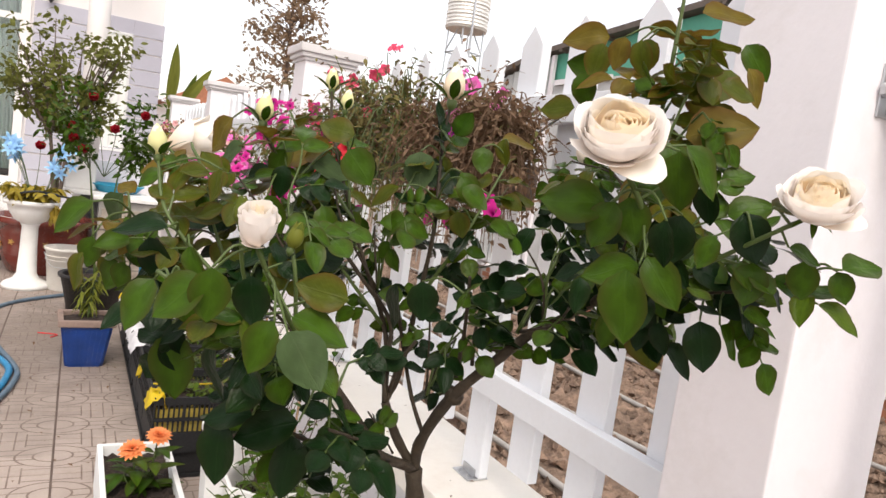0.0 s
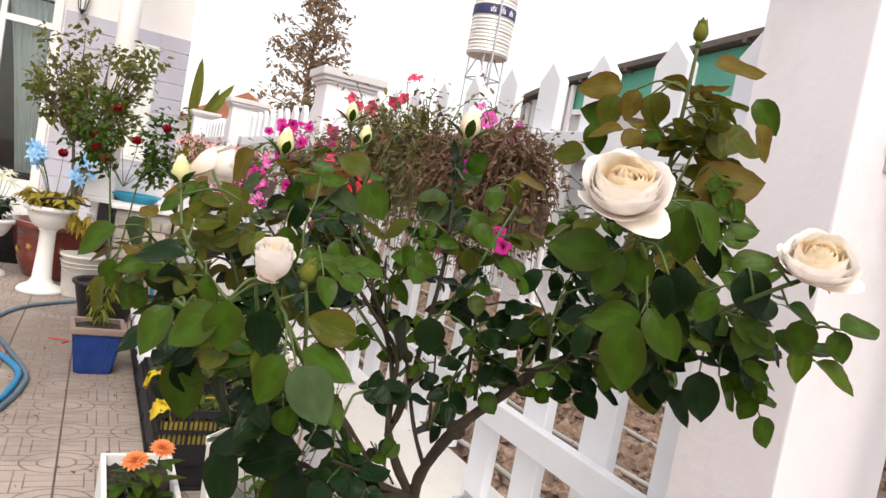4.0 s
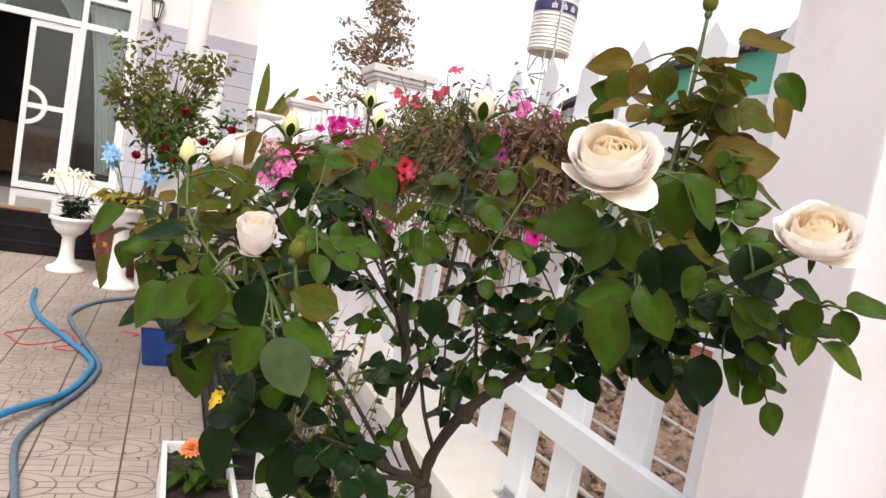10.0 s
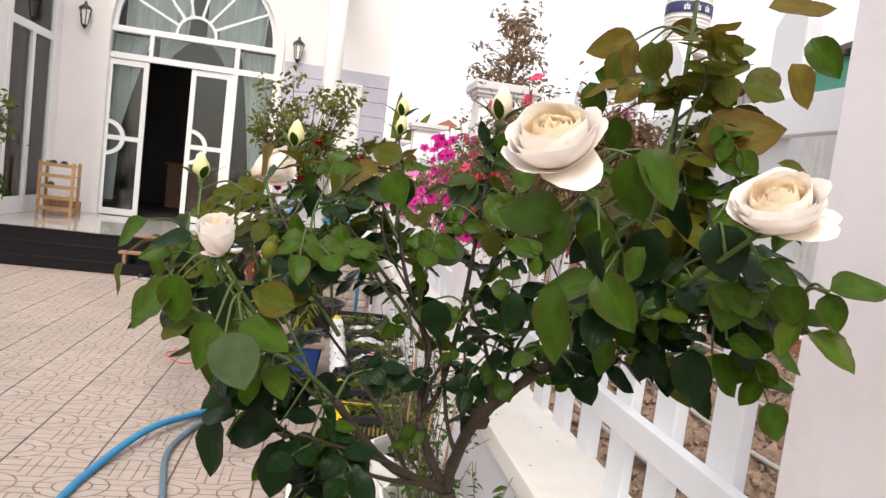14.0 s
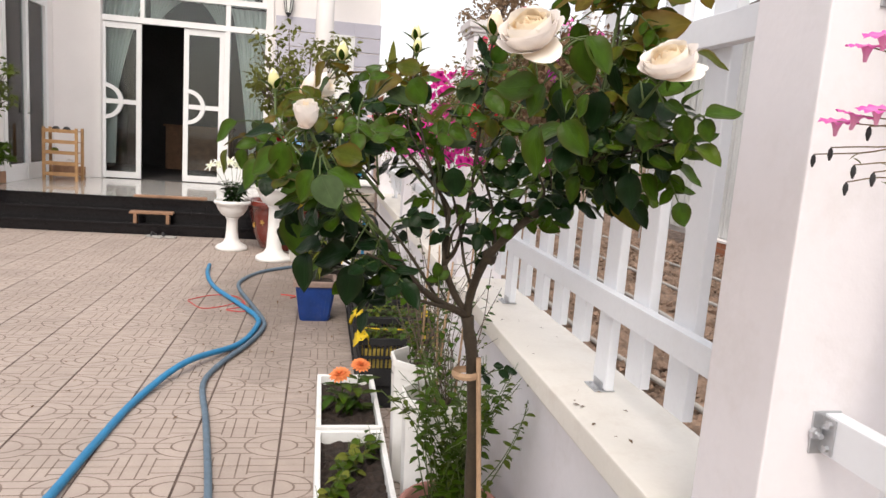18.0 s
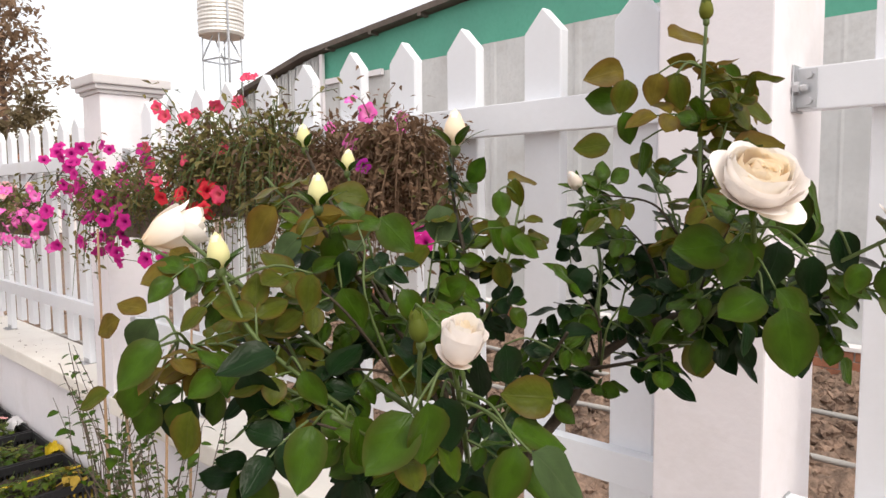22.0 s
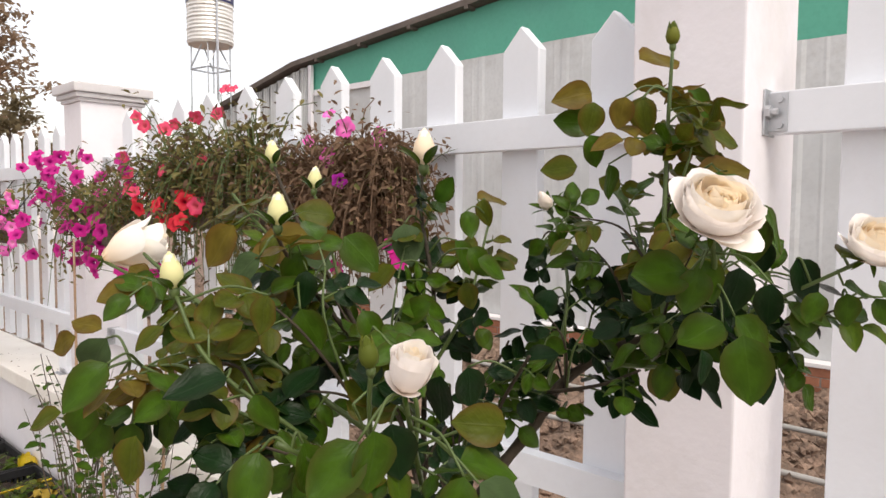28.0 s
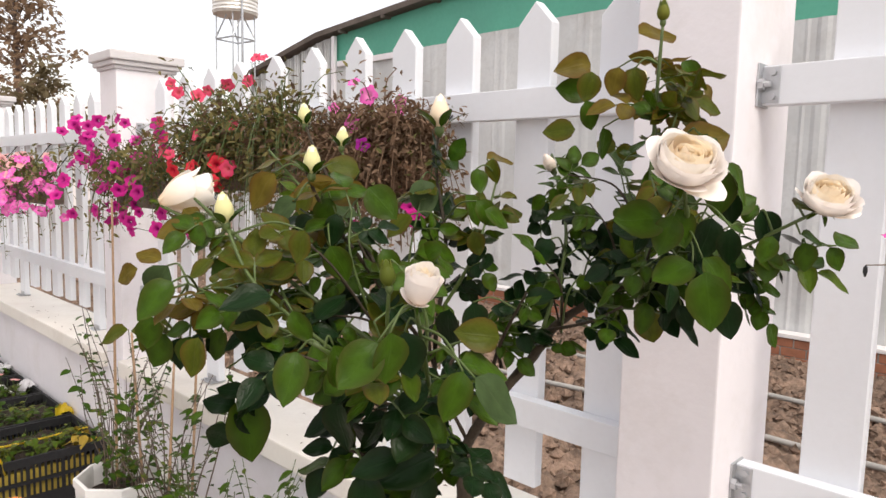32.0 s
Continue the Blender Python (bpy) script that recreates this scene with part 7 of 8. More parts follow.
lathe(bm, [(0.30, 0.0), (0.33, 0.03), (0.40, 0.20), (0.45, 0.42), (0.47, 0.53), (0.51, 0.54), (0.52, 0.57), (0.51, 0.60), (0.45, 0.60), (0.43, 0.52), (0.1, 0.50)], 40, cap=False)
part("body", bm, M["redpot"], rp, smooth=True)
soil_disc(rp, 0.43, 0.53, seed=4, sides=24)
for k in range(7):
    a = radians(-150 + 22 * k)
    bm = bmesh.new()
    for q in range(5):
        b = q * 1.257
        tube(bm, [(0.0, 0.0, 0.0), (0.035 * math.cos(b), 0.0, 0.035 * math.sin(b))], 0.012, 0.006, sides=5)
    part("gold_flower", bm, M["gold"], rp, "gold flower relief" if k == 0 else "", m=pose(0.435 * math.cos(a), 0.435 * math.sin(a), 0.30 + 0.05 * (k % 2), 0, 0, math.degrees(a) + 90))


def urn(x, y, h, rt, lab):
    t = thing("pedestal_urn", lab, "urn", "pedestal urns", m=pose(x, y, 0))
    bm = bmesh.new()
    rb = rt * 0.92
    hb = h * (0.74 if h > 0.75 else 0.66)
    lathe(bm, [(rb, 0.0), (rb, 0.03), (rb * 0.92, 0.05), (rb * 0.55, 0.09), (rb * 0.42, 0.14), (rb * 0.36, hb * 0.6), (rb * 0.34, hb - 0.03), (rb * 0.42, hb - 0.01), (rb * 0.40, hb)], 32)
    part("pedestal", bm, M["urn"], t, smooth=True)
    bm = bmesh.new()
    lathe(bm, [(rt * 0.38, hb), (rt * 0.62, hb + 0.03), (rt * 0.86, h - 0.10), (rt * 0.92, h - 0.05), (rt * 1.05, h - 0.04), (rt * 1.06, h - 0.01), (rt * 1.0, h), (rt * 0.90, h), (rt * 0.86, h - 0.03), (rt * 0.3, h - 0.05)], 32, cap=False)
    part("bowl", bm, M["urn"], t, smooth=True)
    soil_disc(t, rt * 0.87, h - 0.035, seed=6)
    return t


urn(-0.035, 8.30, 0.85, 0.225, "tall white cement pedestal urn with yellowing foliage")
urn(-0.575, 8.89, 0.60, 0.205, "short white cement pedestal urn with white lilies")
pl = thing("yellow_foliage", "yellowing trailing foliage in the tall urn", "plant")
stems_and_leaves(pl, (-0.035, 8.30, 0.82), 0.20, 40, "leaf_yellow", 0.105, 0.33, 160, 0.002, 0.5, 0.03, droop=0.7, lean=0.2)
stems_and_leaves(pl, (0.22, 8.20, 0.66), 0.20, 9, "leaf_yellow", 0.09, 0.12, 161, 0.002, 0.5, 0.03, droop=1.0, lean=-0.3)
pl = thing("lily_foliage", "dark green leaves of the lilies in the short urn", "plant")
stems_and_leaves(pl, (-0.575, 8.89, 0.57), 0.30, 26, "leaf_dark", 0.11, 0.20, 162, 0.003, 0.28, 0.028, droop=0.4, lean=0.7)
pet = leaf_mesh("petal", M["lily"], length=0.085, width=0.03, fold=0.3, droop=0.45, rows=5, tip=1.2)
bpet = leaf_mesh("petal", M["blueflower"], length=0.075, width=0.03, fold=0.2, droop=0.4, rows=4, tip=1.0)
rpet = leaf_mesh("petal", M["redflower"], length=0.068, width=0.062, fold=0.2, droop=-0.5, rows=4, tip=0.2)


def star_flower(name, lab, c, axis, pm, n, root, group, stemmat="greenstem", tilt=28, layers=1):
    t = thing(name, lab, "flower", group)
    bm = bmesh.new()
    tube(bm, spline([root, Vector(root).lerp(Vector(c), 0.6) + Vector((0.01, 0, 0.02)), c], 5), 0.0035, 0.0025, sides=5)
    part("stem", bm, M[stemmat], t, smooth=True)
    base = to_axis(c, axis, yr.uniform(0, 6))
    for ly in range(layers):
        for i in range(n):
            part("petal", pm, None, t, m=base @ Matrix.Rotation(2 * math.pi * (i + 0.5 * ly) / n, 4, "Z") @ pose(0, 0.003, 0, tilt + 24 * ly))


for x, z, ax in ((-0.83, 1.00, (-0.5, -0.6, 0.6)), (-0.74, 1.02, (0.2, -0.8, 0.5)), (-0.52, 1.03, (0.3, -0.7, 0.6)), (-0.43, 0.98, (0.6, -0.5, 0.5)), (-0.60, 1.06, (-0.1, -0.8, 0.6)), (-0.47, 1.07, (0.3, -0.3, 0.9))):
    star_flower("white_lily", "white lily flower in the short urn", (x, 8.84 + yr.uniform(-0.08, 0.08), z), ax, pet, 6, (-0.575, 8.89, 0.6), "lilies")
for k in range(16):
    g = k % 2
    c = (-0.27 + 0.47 * g + yr.uniform(-0.09, 0.09), 8.28 + yr.uniform(-0.08, 0.08), 1.30 + yr.uniform(-0.12, 0.14) - 0.05 * g)
    star_flower("blue_flower", "light blue artificial flower in the tall urn", c, (yr.uniform(-0.6, 0.6), -0.7, yr.uniform(0, 0.8)), bpet, 6, (-0.035 + 0.08 * g, 8.30, 0.84), "blue flowers")
star_flower("red_rose_flower", "red flower with white outer petals in the tall urn", (0.0, 8.25, 1.36), (0, -0.8, 0.5), rpet, 7, (-0.03, 8.3, 0.84), "red flowers", layers=3)
for x0, x1, z in ((-0.22, 0.18, 0.93), (-0.12, 0.3, 0.91)):
    bm = bmesh.new()
    tube(bm, spline([(x0, 8.22, z - 0.05), ((x0 + x1) / 2, 8.12, z + 0.02), (x1, 8.2, z)], 5), 0.011, sides=6)
    t = thing("dark_stick", "dark twisted stick across the tall urn", "stick", "sticks")
    part("stick", bm, M["iron"], t, smooth=True)

# the azalea-like tree in the red pot and the rose standard
def shrub_tree(name, lab, root, top, spread, seed, key, leaf, stems, dens, mk="trunk", trunk_r=0.022, bare=0.45):
    rnd = random.Random(seed)
    t = thing(name, lab, "shrub")
    heap = Heap()
    tips = []
    for k in range(stems):
        a = 2 * math.pi * k / stems + rnd.uniform(-0.3, 0.3)
        c = Vector(root)
        mid = c + Vector((math.cos(a) * spread * 0.22, math.sin(a) * spread * 0.22, (top - c.z) * bare))
        P = spline([c, c.lerp(mid, 0.5) + Vector((rnd.uniform(-0.02, 0.02), 0, 0)), mid], 4)
        bm = bmesh.new()
        tube(bm, P, trunk_r, trunk_r * 0.6, sides=6)
        part("stem", bm, M[mk], t, smooth=True)
        for j in range(9):
            b = a + rnd.uniform(-1.5, 1.5)
            tip = mid + Vector((math.cos(b) * spread * rnd.uniform(0.3, 0.85), math.sin(b) * spread * rnd.uniform(0.3, 0.85), (top - mid.z) * rnd.uniform(0.15, 1.0)))
            bm = bmesh.new()
            tube(bm, spline([mid, mid.lerp(tip, 0.5) + Vector((0, 0, 0.04)), tip], 3), trunk_r * 0.5, trunk_r * 0.15, sides=5)
            part("branch", bm, M[mk], t, smooth=True)
            tips.append(tip)
            for s in (0.55, 1.0):
                leaf_cloud(heap, mid.lerp(tip, s), spread * 0.22, dens, leaf, rnd, SMALL, 0.8)
    heap.ob("foliage", M[key], t)
    return t, tips


az, tips = shrub_tree("potted_tree", "small leafy tree with knotty branches in the red pot", (0.14, 9.25, 0.53), 2.66, 0.60, 31, "leaf_pot", 0.078, 5, 27, trunk_r=0.026, bare=0.45)
rs, rtips = shrub_tree("red_rose_standard", "tall rose shrub with dark red flowers in the black pot", (0.53, 7.35, 0.30), 1.95, 0.52, 33, "leaf_mid", 0.07, 2, 24, mk="greenstem", trunk_r=0.011, bare=0.58)
for k, c in enumerate(((0.59, 7.2, 1.60), (0.26, 7.25, 1.58), (0.28, 7.2, 1.48), (0.40, 7.4, 1.85), (0.98, 7.3, 1.66), (0.82, 7.25, 1.75), (0.36, 7.15, 1.40))):
    star_flower("red_rose_flower", "dark red rose flower on the standard", c, (yr.uniform(-0.3, 0.3), -0.7, 0.5), rpet, 6, (0.53, 7.35, 1.2), "red flowers", tilt=35, layers=3)
lt, _ = shrub_tree("potted_tree", "leafy potted shrub beside the porch steps", (-4.10, 10.62, 0.50), 2.1, 0.42, 35, "leaf_box", 0.08, 3, 16, bare=0.55)
round_pot("shrub_pot", "white round pot on the porch", -4.10, 10.62, 0.17, 0.12, 0.30, "urn", seed=14).location.z = PZ - 0.004
sh2, _ = shrub_tree("low_plant", "low leafy plant on the porch edge", (-4.02, 10.52, 0.70), 1.02, 0.30, 36, "leaf_mid", 0.09, 3, 18, trunk_r=0.01, bare=0.2)

# washing place behind the pots: rough brick wall, white slab and blue basin
wp = thing("wash_stand", "rough brick wash stand with a white slab on top", "wash stand")
part("core", boxes((0.56, 9.02, 0, 1.14, 9.16, 0.85)), M["concrete"], wp)
z = 0.005
for row in range(8):
    h, x = yr.uniform(0.075, 0.125), 0.565 + yr.uniform(0, 0.03)
    while x < 1.10 and z + h < 0.86:
        w = yr.uniform(0.14, 0.36)
        part("brick", boxes((x, 8.985 + yr.uniform(-0.012, 0.012), z, min(x + w, 1.14), 9.019, z + h - 0.012), bevel=0.006), M["rubble"], wp)
        x += w + 0.012
    z += h
part("slab", boxes((0.10, 9.45, 0.86, 1.15, 9.95, 0.91), (0.50, 8.98, 0.86, 1.15, 9.449, 0.90), bevel=0.006), M["urn"], wp)
part("back_wall", boxes((0.37, 9.96, 0, 1.15, 10.06, 1.25)), M["white"], wp)
for x0, x1 in ((0.38, 0.48), (1.05, 1.14)):
    part("support", boxes((x0, 9.47, 0, x1, 9.9, 0.858)), M["iron"], wp)
t = thing("blue_basin", "bright blue plastic basin on the white slab", "basin", m=pose(0.76, 9.64, 0.91))
bm = bmesh.new()
lathe(bm, [(0.20, 0.0), (0.21, 0.01), (0.27, 0.075), (0.285, 0.08), (0.285, 0.095), (0.255, 0.095), (0.20, 0.02), (0.01, 0.015)], 30, cap=False)
part("bowl", bm, M["cyan"], t, smooth=True)
t = thing("white_tub", "white plastic tub on the slab", "tub", m=pose(0.36, 9.70, 0.91))
part("tub", boxes((-0.16, -0.14, 0, 0.16, 0.14, 0.30), bevel=0.02), M["whitepot"], t)
t = thing("blue_tap_pipe", "blue standpipe with a tap beside the wash stand", "standpipe", m=pose(0.98, 8.3, 0))
bm = bmesh.new()
tube(bm, [(0, 0, 0), (0, 0, 0.55)], 0.02, sides=8)
part("pipe", bm, M["hoseblue"], t)
bm = bmesh.new()
tube(bm, spline([(0, 0, 0.5), (0.05, -0.05, 0.58), (0.14, -0.1, 0.5), (0.16, -0.12, 0.2)], 5), 0.018, sides=8)
part("bend", bm, M["iron"], t)
t = thing("blue_cup", "small blue plastic watering cup on the tiles", "cup", m=pose(0.72, 8.3, 0.0))
bm = bmesh.new()
lathe(bm, [(0.07, 0), (0.085, 0.14), (0.078, 0.14), (0.063, 0.01)], 20, cap=True)
part("cup", bm, M["hoseblue"], t, smooth=True)

# hoses
t = thing("blue_hose", "bright blue garden hose curving over the tiles", "hose")
bm = bmesh.new()
tube(bm, spline([(-0.66, 7.75, 0.02), (-0.60, 7.25, 0.02), (-0.45, 6.70, 0.02), (-0.19, 6.15, 0.02), (0.01, 5.70, 0.02), (0.035, 5.40, 0.02), (-0.05, 4.95, 0.022), (-0.29, 4.47, 0.06), (-0.45, 3.97, 0.02), (-0.50, 3.38, 0.02), (-0.55, 2.70, 0.02), (-0.75, 1.7, 0.02), (-1.1, 0.6, 0.02)], 8), 0.020, sides=9)
part("tube", bm, M["hoseblue"], t, smooth=True)
t = thing("grey_hose", "grey blue garden hose lying beside the blue one", "hose")
bm = bmesh.new()
tube(bm, spline([(0.45, 8.02, 0.016), (0.20, 7.83, 0.016), (-0.10, 7.50, 0.016), (-0.25, 7.05, 0.016), (-0.235, 6.70, 0.016), (-0.08, 6.15, 0.016), (0.07, 5.62, 0.016), (0.08, 5.35, 0.016), (0.02, 5.0, 0.018), (-0.11, 4.55, 0.018), (-0.15, 4.20, 0.018), (-0.055, 3.69, 0.016), (0.075, 2.92, 0.016), (0.16, 2.2, 0.016), (0.1, 1.2, 0.016)], 8), 0.017, sides=9)
part("tube", bm, M["hosegrey"], t, smooth=True)
t = thing("red_string", "tangle of red plastic string on the tiles", "string")
bm = bmesh.new()
tube(bm, spline([(-0.60, 6.25, 0.006), (-0.42, 6.45, 0.006), (-0.22, 6.40, 0.006), (-0.12, 6.10, 0.006), (-0.25, 5.95, 0.006), (-0.10, 5.92, 0.006), (-0.16, 6.2, 0.01), (-0.3, 6.05, 0.006), (-0.45, 5.98, 0.006), (-0.60, 6.22, 0.006)], 6), 0.004, sides=5)
part("strand", bm, M["redstring"], t)
bm = bmesh.new()
tube(bm, spline([(0.15, 6.55, 0.006), (0.28, 6.5, 0.006), (0.24, 6.42, 0.006)], 5), 0.005, sides=5)
part("strand", bm, M["redstring"], t)
litter = Heap()
lr = random.Random(19)
for k in range(420):
    near = k < 240
    x, y = (lr.gauss(0.35, 0.55), lr.gauss(6.0, 1.4)) if near else (lr.uniform(-4, 1.1), lr.uniform(0.6, 9.5))
    if x > 1.1:
        continue
    litter.add(*SIMPLE, aim((x, y, 0.004), (lr.uniform(-1, 1), lr.uniform(-1, 1), lr.uniform(0, 0.25)), (0, 0, 1), 0, lr.uniform(0.008, 0.035)))
for k in range(60):
    litter.add(*SIMPLE, aim((lr.uniform(1.17, 1.36), lr.uniform(1.45, 6.0), WALL_TOP + 0.003), (lr.uniform(-1, 1), lr.uniform(-1, 1), 0.1), (0, 0, 1), 0, lr.uniform(0.006, 0.025)))
tagged(litter.ob("leaf_litter", M["dryleaf"]), "scattered dry leaf bits on tiles and wall", "leaf litter", kind="stuff")


# ---- petunia baskets hung on the fence ----
pq = random.Random(41)


def petunia_mesh(mk, r):
    """A trumpet flower: five merged lobes, hollow throat, narrow tube."""
    V, F, U = [], [], []
    n = 30
    for k, (q, z) in enumerate(((0.10, -0.85), (0.16, -0.45), (0.30, -0.10), (0.62, 0.05), (1.0, 0.02))):
        for j in range(n):
            a = 2 * math.pi * j / n
            lobe = 1 + ((0.0, 0.0, 0.0, 0.07, 0.13)[k] * math.cos(5 * a))
            V.append((r * q * lobe * math.cos(a), r * q * lobe * math.sin(a), r * (z + (0.10 * math.sin(10 * a) if k == 4 else 0))))
            U.append((j / n, k / 4))
    for k in range(4):
        for j in range(n):
            F.append((k * n + j, k * n + (j + 1) % n, (k + 1) * n + (j + 1) % n, (k + 1) * n + j))
    return raw_mesh("flower", V, F, M[mk], U)


FL = {k: petunia_mesh(k, 0.0245) for k in ("pet_magenta", "pet_pink", "pet_red", "pet_coral", "pet_purple", "pet_pale")}
NARROW = leaf_grid(length=1.0, width=0.42, fold=0.3, droop=0.35, rows=3)


def basket(lab, c, size, n_leaf, n_dry, flowers, seed, leaf=0.032, hang=0.1, planter=True, fs=1.0, keys=("pet_foliage",), group="petunia baskets"):
    """A planter on the fence filled with trailing stems; flowers: (material, count, centre offset, spread)."""
    rnd = random.Random(seed)
    t = thing("petunia_basket", lab, "hanging plant", group)
    sx, sy, sz = size
    if planter:
        part("planter", boxes((c[0] - 0.02, c[1] - sy * 0.6, c[2] - 0.13, c[0] + 0.065, c[1] + sy * 0.6, c[2] - 0.03), bevel=0.01), M["trunk"], t, "dark brown trough planter")
        for dy in (-0.4, 0.4):
            bm = bmesh.new()
            tube(bm, spline([(c[0] + 0.0, c[1] + sy * dy, c[2] - 0.05), (c[0] + 0.06, c[1] + sy * dy, c[2] + 0.03), (FX + 0.02, c[1] + sy * dy, RAIL_TOP + 0.035)], 3), 0.003, sides=5)
            part("hook", bm, M["iron"], t)
    heaps = [Heap() for _ in keys]
    dry = Heap()
    stems = bmesh.new()
    for k in range(max(12, n_leaf // 10)):
        d = Vector((rnd.gauss(-0.35, 0.5) * sx, rnd.uniform(-1, 1) * sy, rnd.gauss(0.0, 0.55) * sz))
        tip = Vector(c) + d
        base = Vector((c[0], c[1] + d.y * 0.7, c[2] - 0.03))
        mid = base.lerp(tip, 0.55) + Vector((-0.02, 0, 0.05))
        tip.z -= hang * rnd.random() ** 2 * 2
        tube(stems, spline([base, mid, tip], 3), 0.0022, 0.001, sides=4)
        for j in range(16):
            f = 0.25 + 0.75 * rnd.random()
            p = base.lerp(mid, min(1, f * 2)) if f < 0.5 else mid.lerp(tip, f * 2 - 1)
            p = p + Vector((rnd.gauss(0, 0.018), rnd.gauss(0, 0.018), rnd.gauss(0, 0.018)))
            q = Vector((rnd.uniform(-1, 1), rnd.uniform(-1, 1), rnd.uniform(-0.7, 0.9)))
            hp = dry if rnd.random() < n_dry else heaps[rnd.randrange(len(heaps))]
            hp.add(*NARROW, aim(p, q, (rnd.uniform(-1, 1), rnd.uniform(-1, 1), 1), 0, leaf * rnd.uniform(0.5, 1.25)))
    part("stem_tangle", stems, M["dryleaf" if n_dry > 0.5 else "greenstem"], t)["kind"] = "stuff"
    for hp, key in zip(heaps, keys):
        hp.ob("foliage", M[key], t)
    if dry.v:
        dry.ob("dry_foliage", M["dryleaf"], t, "withered brown foliage")
    for mk, n, off, spread in flowers:
        for _ in range(n):
            p = Vector(c) + Vector(off) + Vector((rnd.gauss(-0.02, 0.5) * spread[0], rnd.uniform(-1, 1) * spread[1], rnd.uniform(-1, 1) * spread[2]))
            ax = Vector((-0.75 + rnd.gauss(0, 0.35), -0.55 + rnd.gauss(0, 0.45), 0.25 + rnd.gauss(0, 0.45)))
            part("flower", FL[mk], None, t, m=to_axis(p, ax, rnd.uniform(0, 6)) @ Matrix.Diagonal([fs * rnd.uniform(0.7, 1.1)] * 3 + [1]))
            if rnd.random() < 0.5:
                bm = bmesh.new()
                tube(bm, [p - ax.normalized() * 0.02, p - ax.normalized() * 0.06 + Vector((0.03, 0, -0.03))], 0.0012, sides=4)
                part("flower_stalk", bm, M["greenstem"], t)
    return t


basket("withered brown petunia basket with a few purple flowers", (1.14, 1.99, 1.66), (0.12, 0.22, 0.11), 6200, 0.93,
       (("pet_pink", 6, (-0.06, 0.0, 0.12), (0.06, 0.21, 0.06)), ("pet_purple", 3, (-0.06, 0.02, -0.02), (0.08, 0.20, 0.14)), ("pet_magenta", 5, (-0.06, -0.02, -0.12), (0.06, 0.22, 0.08))), 1, leaf=0.019, hang=0.09, fs=0.85)
basket("bushy petunia basket with red and coral flowers", (1.13, 2.58, 1.68), (0.14, 0.36, 0.18), 3600, 0.30,
       (("pet_coral", 8, (-0.03, 0.10, 0.20), (0.06, 0.34, 0.05)), ("pet_red", 16, (-0.12, 0.10, -0.09), (0.06, 0.16, 0.06)), ("pet_coral", 9, (-0.10, 0.12, 0.0), (0.08, 0.28, 0.08))), 2, leaf=0.023, fs=0.88)
basket("trailing petunia basket with many magenta flowers", (1.10, 3.28, 1.60), (0.15, 0.36, 0.17), 1000, 0.15,
       (("pet_magenta", 72, (-0.09, -0.02, 0.0), (0.12, 0.46, 0.20)), ("pet_pink", 10, (-0.05, 0.2, 0.03), (0.1, 0.25, 0.12))), 3, leaf=0.026)
basket("trailing petunia basket with pink and mauve flowers", (1.12, 4.75, 1.56), (0.15, 0.55, 0.16), 1100, 0.15,
       (("pet_pink", 84, (-0.09, -0.05, -0.05), (0.12, 0.50, 0.14)), ("pet_pale", 60, (-0.06, 0.2, 0.04), (0.08, 0.5, 0.07))), 4, leaf=0.028)
basket("petunia basket with pale pink flowers", (1.10, 5.75, 1.56), (0.15, 0.45, 0.16), 800, 0.2,
       (("pet_pink", 52, (-0.06, 0.0, -0.06), (0.10, 0.46, 0.12)), ("pet_pale", 26, (-0.04, 0.1, 0.08), (0.08, 0.42, 0.10))), 5, leaf=0.03)
basket("pink petunia basket with yellowing leaves", (1.08, 7.1, 1.58), (0.16, 0.55, 0.18), 800, 0.3,
       (("pet_pale", 34, (-0.06, 0.0, 0.06), (0.10, 0.5, 0.12)), ("pet_magenta", 6, (-0.04, 0.1, 0.08), (0.08, 0.42, 0.10))), 6, leaf=0.035, keys=("pet_foliage", "leaf_yellow"))
sp = thing("petunia_plant", "straggling pink petunia with bare stems and dark seed pods", "hanging plant", "petunia baskets")
part("planter", boxes((1.08, 0.38, 1.34, 1.20, 0.66, 1.46), bevel=0.01), M["trunk"], sp, "dark brown trough planter")
for dy in (0.44, 0.60):
    bm = bmesh.new()
    tube(bm, spline([(1.17, dy, 1.44), (1.20, dy, 1.60), (FX - 0.02, dy, RAIL_TOP + 0.038)], 3), 0.003, sides=5)
    part("hook", bm, M["iron"], sp)
root = Vector((1.11, 0.63, 1.455))
pod = bmesh.new()
lathe(pod, [(0.0008, 0.0), (0.0030, -0.004), (0.0036, -0.010), (0.0012, -0.018)], 7)
pod = mesh_of("seed_pod", pod, M["iron"], True)
